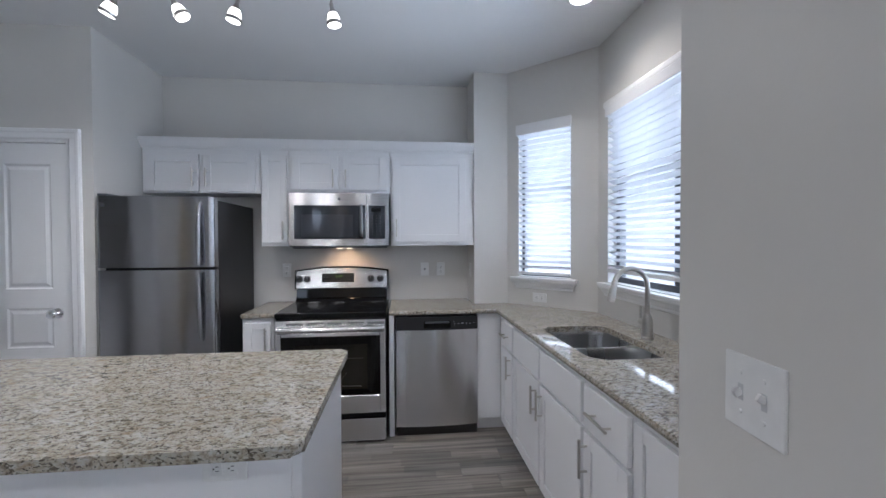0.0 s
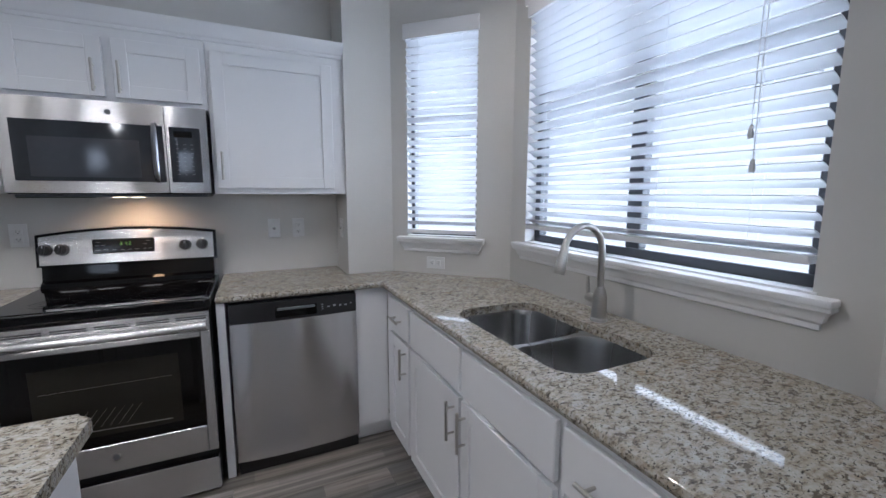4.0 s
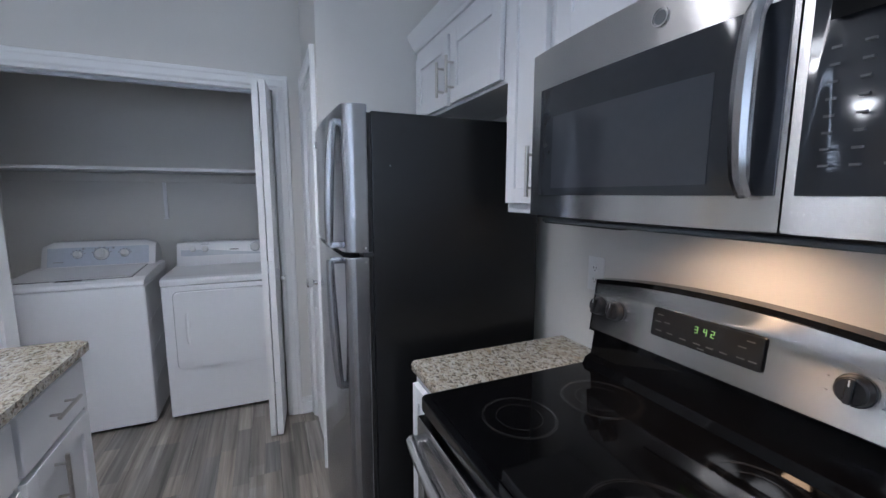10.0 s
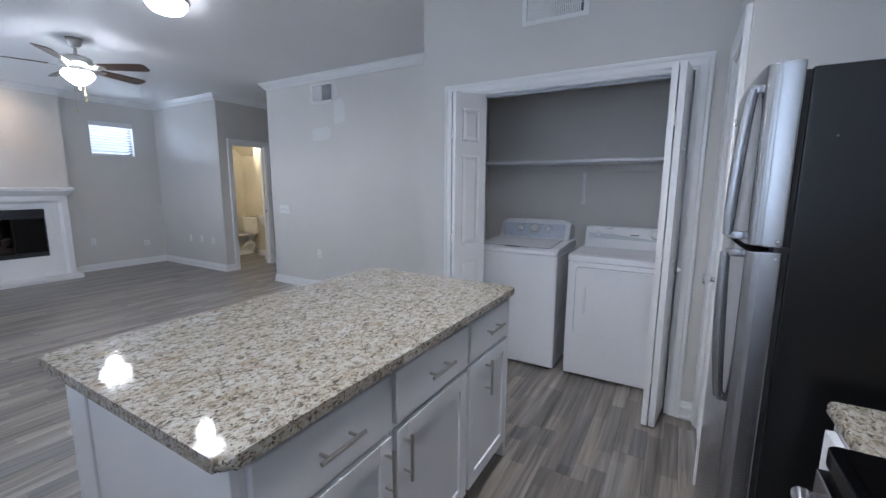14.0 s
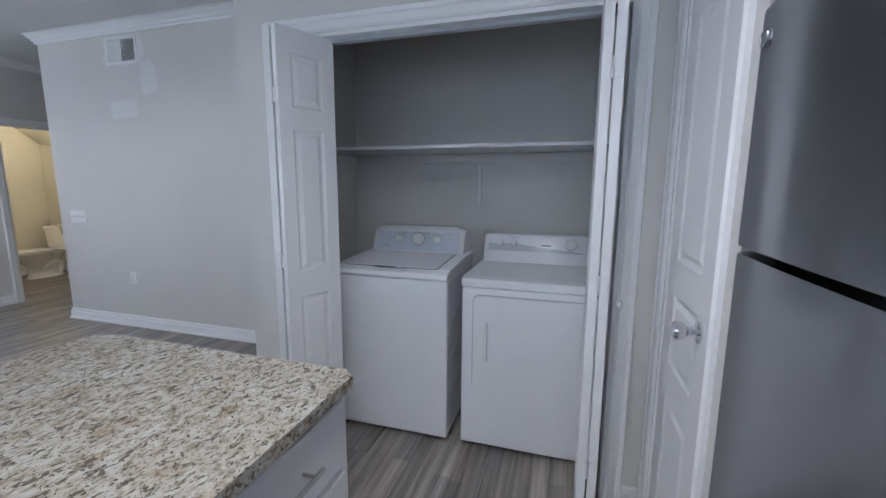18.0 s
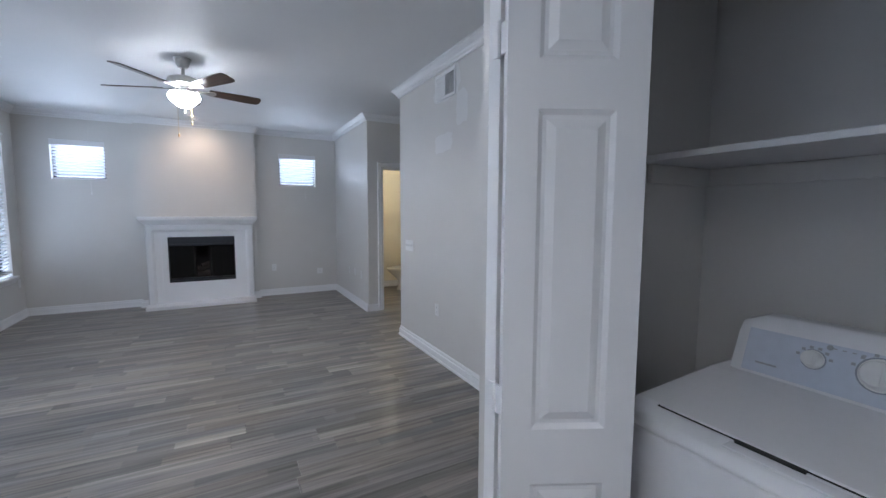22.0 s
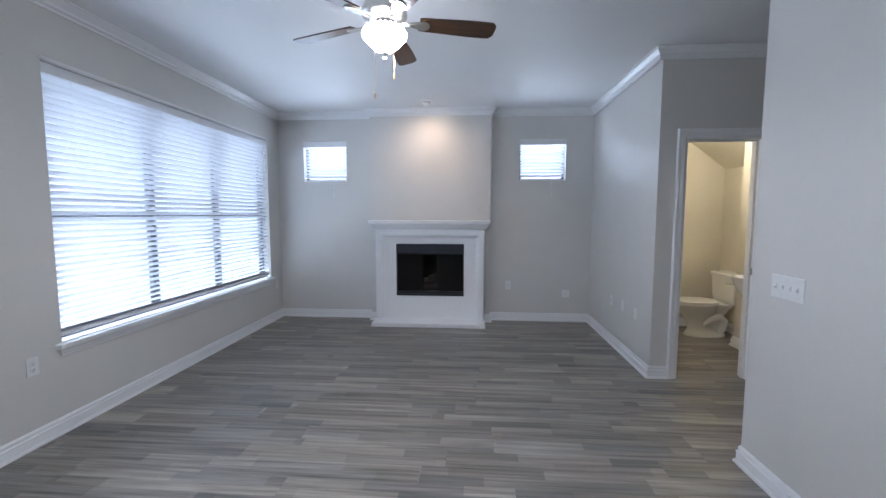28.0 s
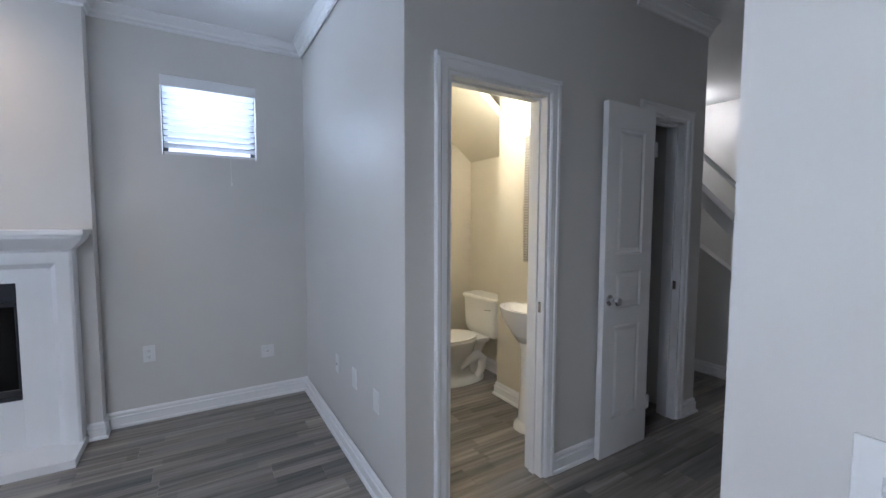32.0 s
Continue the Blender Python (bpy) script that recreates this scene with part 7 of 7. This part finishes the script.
for x, y, z in ((0.052, 0.03, 2.115), (-0.05, -0.02, 2.235)):
    part("pull_fob", quick(lathe, [(0, 0), (0.005, -0.004), (0.007, -0.020), (0.004, -0.032), (0, -0.034)], 10, pose(x, y, z)), brass, pc)

# mantel spotlight
sp = thing("eyeball_spotlight", pose(-1.655, -5.06, CEIL), "white recessed eyeball spotlight aimed at the chimney breast", "ceiling light")
part("trim_ring", quick(lathe, [(0.05, 0.0), (0.078, 0.0), (0.078, -0.006), (0.055, -0.012)], 28), trim_white, sp)
bm = bmesh.new()
lathe(bm, [(0.0, 0.03), (0.05, 0.0), (0.055, -0.012), (0.050, -0.030), (0.038, -0.042), (0.034, -0.034), (0.0, -0.02)], 28, pose(0, 0, 0, -35))
part("eyeball", bm, trim_white, sp)
part("bulb", quick(lathe, [(0, -0.036), (0.030, -0.034), (0.032, -0.03)], 20, pose(0, 0, 0, -35)), bulb_glow, sp)

# hall wall: vent, patches, plates
vent(pose(WEST, -1.375, 2.545, 0, 0, 90), 0.37, 0.235, "white louvred return air vent near the crown moulding")
for yy, zz, w2, h2, sk in ((-1.36, 2.545, 0.245, 0.135, 0.4), (-1.09, 2.30, 0.095, 0.145, 0.25), (-1.41, 2.05, 0.17, 0.085, 0.5)):
    bm = bmesh.new()
    rg_ = random.Random(int(yy * -100))
    ring = []
    for k in range(22):
        a = 2 * math.pi * k / 22
        r = (abs(math.cos(a)) ** 4 + abs(math.sin(a)) ** 4) ** -0.25 * rg_.uniform(0.85, 1.08)
        ring.append(bm.verts.new((WEST + 0.0012, yy + w2 * r * math.cos(a), zz + h2 * r * math.sin(a) + sk * 0.02 * math.cos(a))))
    bm.faces.new(ring)
    pt = part("paint_patch", bm, patch_paint, None, smooth=0)
    tagged(pt, "pale touched-up paint patch on the grey wall", "paint patch", "", "structure")
plate(pose(WEST, -2.187, 1.063, 0, 0, 90), "switch", "white four-gang light switch at the hall corner", 4)
plate(pose(WEST, -1.53, 0.489, 0, 0, 90), "outlet", "white duplex outlet on the long grey wall")
plate(pose(WEST, 0.62, 0.47, 0, 0, 90), "outlet", "white duplex outlet near the laundry closet")
plate(pose(WEST - 0.01, -4.685, 0.478, 0, 0, 90), "jack", "white cable plate on the nook wall")
plate(pose(WEST - 0.01, -4.352, 0.493, 0, 0, 90), "blank", "white blank plate on the nook wall")
plate(pose(WEST - 0.01, -4.018, 0.486, 0, 0, 90), "blank", "white blank plate on the nook wall")
plate(pose(-2.70, FIRE, 0.478, 0, 0, 180), "outlet", "white duplex outlet beside the fireplace")
plate(pose(-3.46, FIRE, 0.372, 0, 0, 180), "jack", "white square cable box in the fireplace nook", 1, 0.095, 0.095)
plate(pose(EAST, -1.855, 1.058, 0, 0, -90), "blank", "white blank plate beside the sliding door", 1, 0.08, 0.125)
plate(pose(EAST, -1.925, 0.490, 0, 0, -90), "jack", "white cable plate under the living room window")
plate(pose(EAST, -2.312, 0.498, 0, 0, -90), "outlet", "white duplex outlet under the living room window")
plate(pose(EAST, -5.40, 0.47, 0, 0, -90), "blank", "white plate in the corner by the window")

# ---- bathroom ----
to = thing("toilet", pose(-5.348, -5.04, 0, 0, 0, 90), "white porcelain toilet with closed lid seat and tank", "toilet")
# local front to -y
bm = bmesh.new()


def loft(bm, rings, cap=True):
    made = [[bm.verts.new(p) for p in r] for r in rings]
    for a, b in zip(made, made[1:]):
        for k in range(len(a)):
            bm.faces.new((a[k], a[(k + 1) % len(a)], b[(k + 1) % len(b)], b[k]))
    if cap:
        bm.faces.new(made[0][::-1])
        bm.faces.new(made[-1])


def egg(cy, w, l, z, n=24, back=0.6):
    return [(w * math.sin(a), cy - (l if math.cos(a) > 0 else l * back) * math.cos(a), z) for a in (2 * math.pi * k / n for k in range(n))]


loft(bm, [egg(-0.45, 0.118, 0.16, 0.0, back=1.9), egg(-0.45, 0.118, 0.16, 0.026, back=1.9), egg(-0.45, 0.100, 0.14, 0.046, back=1.9), egg(-0.46, 0.070, 0.115, 0.085, back=1.7), egg(-0.47, 0.066, 0.115, 0.18, back=1.5), egg(-0.49, 0.112, 0.18, 0.265, back=1.3), egg(-0.50, 0.175, 0.27, 0.355, back=0.9), egg(-0.50, 0.185, 0.292, 0.385, back=0.9)])
part("bowl", bm, porcelain, to, smooth=60)
bm = bmesh.new()
loft(bm, [egg(-0.50, 0.187, 0.298, 0.386, back=0.85), egg(-0.50, 0.187, 0.298, 0.402, back=0.85)])
part("seat", bm, porcelain, to, smooth=50)
bm = bmesh.new()
loft(bm, [egg(-0.50, 0.183, 0.292, 0.406, back=0.85), egg(-0.50, 0.185, 0.294, 0.418, back=0.85), egg(-0.50, 0.165, 0.27, 0.426, back=0.85)])
part("lid", bm, porcelain, to, smooth=50)
bm = bmesh.new()
loft(bm, [[(x, y, z) for x, y in rounded([(-w, -0.205 + i), (w, -0.205 + i), (w, -0.015), (-w, -0.015)], [0.03] * 4, 4)] for w, i, z in ((0.205, 0.02, 0.395), (0.225, 0.006, 0.45), (0.238, 0.0, 0.70))])
part("tank", bm, porcelain, to, smooth=50)
bm = bmesh.new()
loft(bm, [[(x, y, z) for x, y in rounded([(-w, -0.215 + i), (w, -0.215 + i), (w, -0.008), (-w, -0.008)], [0.03] * 4, 4)] for w, i, z in ((0.245, 0.0, 0.702), (0.25, -0.002, 0.712), (0.25, -0.002, 0.730), (0.235, 0.012, 0.742))])
part("tank_lid", bm, porcelain, to, smooth=50)
part("flush_lever", quick(tube, [(0.18, -0.205, 0.64), (0.18, -0.222, 0.64), (0.12, -0.226, 0.632)], 0.006, 8), chrome, to)
bm = bmesh.new()
for sx in (-1, 1):
    tube(bm, [(sx * 0.045, -0.42, 0.13), (sx * 0.060, -0.34, 0.21), (sx * 0.062, -0.26, 0.235), (sx * 0.060, -0.20, 0.19), (sx * 0.055, -0.21, 0.10), (sx * 0.050, -0.25, 0.02)], [0.030, 0.042, 0.046, 0.044, 0.040, 0.036], 12)
loft(bm, [egg(-0.24, 0.060, 0.10, 0.03), egg(-0.24, 0.058, 0.10, 0.24), egg(-0.22, 0.095, 0.17, 0.335), egg(-0.21, 0.120, 0.19, 0.352), egg(-0.21, 0.120, 0.19, 0.388)])
part("trapway", bm, porcelain, to, smooth=60)
part("supply_line", quick(tube, [(0.22, -0.01, 0.16), (0.22, -0.06, 0.16), (0.19, -0.10, 0.28), (0.18, -0.12, 0.40)], 0.006, 8), chrome, to)

ps = thing("pedestal_sink", pose(-5.06, -4.12, 0, 0, 0, 90), "white porcelain pedestal sink beside the toilet", "sink")
bm = bmesh.new()
loft(bm, [egg(-0.16, 0.08, 0.08, 0.60), egg(-0.165, 0.14, 0.11, 0.66), egg(-0.17, 0.20, 0.15, 0.74, back=0.9), egg(-0.17, 0.22, 0.165, 0.80, back=0.9), egg(-0.17, 0.225, 0.17, 0.825, back=0.9), egg(-0.17, 0.195, 0.14, 0.826, back=0.6), egg(-0.17, 0.15, 0.11, 0.76, back=0.6), egg(-0.17, 0.04, 0.04, 0.70)])
part("basin", bm, porcelain, ps, smooth=60)
part("pedestal", quick(lathe, [(0, 0), (0.115, 0.0), (0.110, 0.03), (0.085, 0.06), (0.070, 0.30), (0.075, 0.55), (0.10, 0.62), (0, 0.62)], 24, pose(0, -0.14, 0)), porcelain, ps)
part("faucet", quick(tube, [(0, -0.05, 0.82), (0, -0.05, 0.90), (0, -0.09, 0.93), (0, -0.15, 0.90)], 0.011, 10), chrome, ps)
mi = thing("bathroom_mirror", pose(-5.06, -4.05, 1.56, 0, 0, 90), "beaded silver-framed mirror above the bathroom sink", "mirror")
part("glass", quick(box, -0.245, 0.245, -0.012, -0.004, -0.40, 0.40), mirror, mi, smooth=0)
bead = plain("bead_silver", (0.30, 0.28, 0.25), 0.4, 0.8)
bm = bmesh.new()
for x0, x1, z0, z1 in ((-0.30, -0.246, -0.45, 0.45), (0.246, 0.30, -0.45, 0.45), (-0.245, 0.245, 0.401, 0.45), (-0.245, 0.245, -0.45, -0.401)):
    box(bm, x0, x1, -0.022, -0.001, z0, z1, 0.004)
part("frame", bm, bead, mi)
bm = bmesh.new()
for k in range(48):
    for r in (0, 1, 2):
        lathe(bm, [(0, 0.006), (0.005, 0.004), (0.007, 0)], 6, pose(-0.287 + 0.014 * r, -0.022, -0.44 + k * 0.0187, 90))
part("beading", bm, plain("bead_bright", (0.62, 0.58, 0.52), 0.35, 0.6), mi)
vl = thing("vanity_light", pose(-5.06, -4.12, 2.12, 0, 0, 90), "glowing white vanity light above the mirror", "wall light")
part("bar", quick(box, -0.28, 0.28, -0.03, -0.001, -0.04, 0.04, 0.006), nickel, vl)
for x in (-0.2, 0.0, 0.2):
    part("globe", quick(lathe, [(0.028, 0.0), (0.045, -0.03), (0.05, -0.07), (0.035, -0.10), (0, -0.105)], 18, pose(x, -0.07, 0.03)), glow("vanity_glass", (1.0, 0.92, 0.75), 4.0) if "vanity_glass" not in MATS else MATS["vanity_glass"], vl)
sk2 = thing("strike_plate", pose(BD[0] + 0.0185, BATH_Y - 0.03, 0.94), "small chrome strike plate on the bathroom door jamb", "strike plate")
part("plate", quick(box, 0.0, 0.002, -0.012, 0.012, -0.03, 0.03, 0.001), chrome, sk2)
sk3 = thing("strike_plate", pose(CD[0] + 0.0185, BATH_Y - 0.03, 0.96), "chrome strike plate on the coat closet jamb", "strike plate")
part("plate", quick(box, 0.0, 0.002, -0.012, 0.012, -0.03, 0.03, 0.001), chrome, sk3)
sm = thing("smoke_detector", pose(-4.55, -3.2, CEIL), "round white smoke detector on the hall ceiling", "smoke detector")
part("base", quick(lathe, [(0, 0), (0.065, 0), (0.065, -0.012), (0.055, -0.030), (0.03, -0.036), (0, -0.036)], 24), plate_white, sm)

# ---- outside the sliding door ----
structure("ground", quick(box, -60, 80, -70, 70, -0.40, -0.14), grass_mat, "sunlit lawn around the building", "ground", 0)
structure("patio", quick(box, EAST + 0.17, 3.0, -2.6, 1.0, -0.139, -0.03, 0.01), concrete, "pale concrete patio slab", "patio", 0)
# dry stone garden wall
gw = thing("garden_wall", pose(5.2, 0, -0.14), "low dry-stacked stone retaining wall across the lawn", "stone wall")
rs = random.Random(9)
z = 0.0
for _ in range(5):
    yy = -7.0
    hh = rs.uniform(0.13, 0.18)
    while yy < 6.0:
        ln = rs.uniform(0.25, 0.55)
        bm = bmesh.new()
        box(bm, rs.uniform(-0.03, 0.03), 0.35, yy + 0.008, yy + ln - 0.008, z + 0.006, z + hh - 0.006, 0.02, 2)
        part("stone", bm, stone, gw)
        yy += ln
    z += hh
structure("upper_lawn", quick(box, 5.5, 30, -20, 20, -0.139, z - 0.16, 0.02), grass_mat, "raised lawn behind the stone wall", "ground", 0)
# neighbouring wing of the building, brick below and stucco above
nb = thing("neighbour_wing", pose(0, 0, -0.14), "pale neighbouring building wing with brick base and stucco above", "building")
part("brick_base", quick(box, 1.9, 3.10, -7.2, -3.0, 0.0, 1.15), paint("pale_brick", (0.55, 0.53, 0.50), 0.9, 30, 0.5, 0.08, 0.01), nb, smooth=0)
part("ledge", quick(box, 1.86, 3.14, -7.26, -2.94, 1.151, 1.26, 0.01), grey_plastic, nb)
part("upper_wall", quick(box, 1.91, 3.09, -7.2, -3.02, 1.261, 6.2), stucco, nb, smooth=0)
bm = bmesh.new()
prism(bm, [(1.7, -7.5), (3.4, -7.5), (3.4, -2.7), (1.7, -2.7)], 6.2, 6.4, 0.02)
part("roof_edge", bm, trim_white, nb)
# house across the lawn
hs = thing("house", pose(15, -7.6, 0.5), "pale two-storey house with lap siding and a hipped roof", "house")
part("wall", quick(box, 0, 7, -3.6, 5, 0, 6.09), siding, hs, smooth=0)
for k in range(28):
    part("siding_board", quick(box, -0.03, 0.0, -3.62, 5.02, 0.02 + 0.21 * k, 0.20 + 0.21 * k, 0.008), siding, hs)
part("porch_wall", quick(box, -0.30, -0.032, -2.9, -1.5, 0, 3.9, 0.01), paint("porch_grey", (0.30, 0.31, 0.33), 0.8, 20, 0.2, 0.06), hs)
bm = bmesh.new()
q = [bm.verts.new(p) for p in ((-0.25, -3.85, 6.1), (-0.25, 5.25, 6.1), (7.25, 5.25, 6.1), (7.25, -3.85, 6.1), (3.5, -0.4, 8.3), (3.5, 1.8, 8.3))]
for f in ((0, 4, 5, 1), (1, 5, 2), (2, 5, 4, 3), (3, 4, 0), (0, 1, 2, 3)):
    bm.faces.new([q[i] for i in f])
part("roof", bm, shingle, hs, smooth=0)
part("fascia", quick(box, -0.29, -0.255, -3.88, 5.28, 5.94, 6.12, 0.006), trim_white, hs)
for yy, zz in ((2.0, 1.0), (3.8, 1.0), (0.6, 3.6), (3.2, 3.6)):
    wn = part("window", quick(box, -0.06, -0.031, yy - 0.5, yy + 0.5, zz, zz + 1.4), trim_white, hs)
    part("pane", quick(box, -0.066, -0.0605, yy - 0.42, yy + 0.42, zz + 0.08, zz + 1.32), dark_glass, wn)
# trees
rt = random.Random(21)


def tree(x, y, z, height, label):
    ob = thing("tree", pose(x, y, z), label, "tree", "garden trees")
    bm = bmesh.new()
    top = (rt.uniform(-0.3, 0.3), rt.uniform(-0.3, 0.3), height * 0.62)
    tube(bm, [(0, 0, -0.2), (top[0] * 0.3, top[1] * 0.3, height * 0.25), top], [0.16, 0.12, 0.05], 9)
    tips = [top]
    for k in range(7):
        a = rt.uniform(0, 6.28)
        s = rt.uniform(0.25, 0.55)
        b = Vector(top) * s
        e = b + Vector((math.cos(a) * height * 0.22, math.sin(a) * height * 0.22, height * rt.uniform(0.12, 0.3)))
        tube(bm, [b, (b + e) / 2 + Vector((0, 0, 0.1)), e], [0.05, 0.035, 0.015], 6)
        tips.append(tuple(e))
    part("trunk", bm, bark, ob)
    vs, fs = [], []
    for k in range(1500):
        c = Vector(rt.choice(tips)) + Vector((rt.gauss(0, 0.5), rt.gauss(0, 0.5), rt.gauss(0.15, 0.42))) * height * 0.16
        u = Vector((rt.gauss(0, 1), rt.gauss(0, 1), rt.gauss(0, 1))).normalized()
        w = u.orthogonal().normalized()
        l = rt.uniform(0.05, 0.11)
        i0 = len(vs)
        vs += [c - u * l, c + w * l * 0.4, c + u * l, c - w * l * 0.4]
        fs.append((i0, i0 + 1, i0 + 2, i0 + 3))
    me = bpy.data.meshes.new("crown")
    me.from_pydata([tuple(v) for v in vs], [], fs)
    me.materials.append(leaf)
    part("crown", me, None, ob)


for x, y, h in ((7.5, 3.0, 5.0), (9.5, -1.2, 6.0), (8.3, -8.4, 6.4), (12.2, -7.6, 4.6)):
    tree(x, y, 0.45, h, "leafy green garden tree on the raised lawn")

# added glowing panels that whiten the gaps between the blind slats
panel_glow = glow("backdrop_glow", (0.86, 0.93, 1.0), 0.42)
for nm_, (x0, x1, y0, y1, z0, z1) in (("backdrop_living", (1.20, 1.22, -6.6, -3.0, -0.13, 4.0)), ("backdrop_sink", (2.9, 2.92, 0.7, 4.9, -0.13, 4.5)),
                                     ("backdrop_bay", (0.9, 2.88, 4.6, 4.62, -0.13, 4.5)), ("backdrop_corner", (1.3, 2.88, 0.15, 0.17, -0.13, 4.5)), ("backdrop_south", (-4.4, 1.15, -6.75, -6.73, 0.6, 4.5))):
    structure(nm_, quick(box, x0, x1, y0, y1, z0, z1), panel_glow, "plain glowing panel added outside the blinds", "backdrop", 0)

# ---- floor planks ----
bm = bmesh.new()
for x0, x1, y0, y1 in ((-8.25, 0.59, -7.1, HALL_Y + 0.12), (WEST - 0.12, 0.59, HALL_Y + 0.12, 0.60), (-3.72, 1.5, 0.60, 3.75)):
    box(bm, x0, x1, y0, y1, -0.10, -0.006)
floor = structure("floor", bm, dark_gap, "grey-brown wood-look vinyl plank floor", "floor", 0)
PW, PL = 0.152, 1.22


def plank_mesh(ln):
    bm = bmesh.new()
    box(bm, -ln / 2 + 0.0006, ln / 2 - 0.0006, -PW / 2 + 0.0006, PW / 2 - 0.0006, -0.006, 0.0)
    return bm


full_plank = mesh_of("plank", plank_mesh(PL), plank, 0)
rest_v, rest_f = [], []
rng = random.Random(5)
near = 0
y = -7.0
while y < 3.68:
    off = rng.uniform(0, PL)
    x = -8.2 - off
    west = -8.2 if y < HALL_Y else WEST - 0.06 if y < 0.80 else -3.70
    east = 0.585 if y < 0.55 else 1.42
    while x < east:
        a, b = max(x, west), min(x + PL, east)
        cx, cy = (a + b) / 2, y + PW / 2
        if b - a > 0.04:
            walked = -3.2 < cx < 0.1 and -4.4 < cy < 3.0 or -4.4 < cx <= -3.2 and -4.4 < cy < -2.6
            if walked and near < 298 and b - a > PL - 0.001:
                q = part("plank", full_plank, None, floor)
                q.location = (cx, cy, 0)
                near += 1
            else:
                n0 = len(rest_v)
                x0, x1, y0, y1 = a + 0.0006, b - 0.0006, y + 0.0006, y + PW - 0.0006
                rest_v += [(x0, y0, -0.006), (x1, y0, -0.006), (x1, y1, -0.006), (x0, y1, -0.006), (x0, y0, 0), (x1, y0, 0), (x1, y1, 0), (x0, y1, 0)]
                rest_f += [tuple(n0 + k for k in f) for f in ((4, 5, 6, 7), (0, 1, 5, 4), (1, 2, 6, 5), (2, 3, 7, 6), (3, 0, 4, 7))]
        x += PL
    y += PW
me = bpy.data.meshes.new("outer_planks")
me.from_pydata(rest_v, [], rest_f)
me.materials.append(plank)
tagged(part("outer_planks", me, None, floor), kind="stuff")
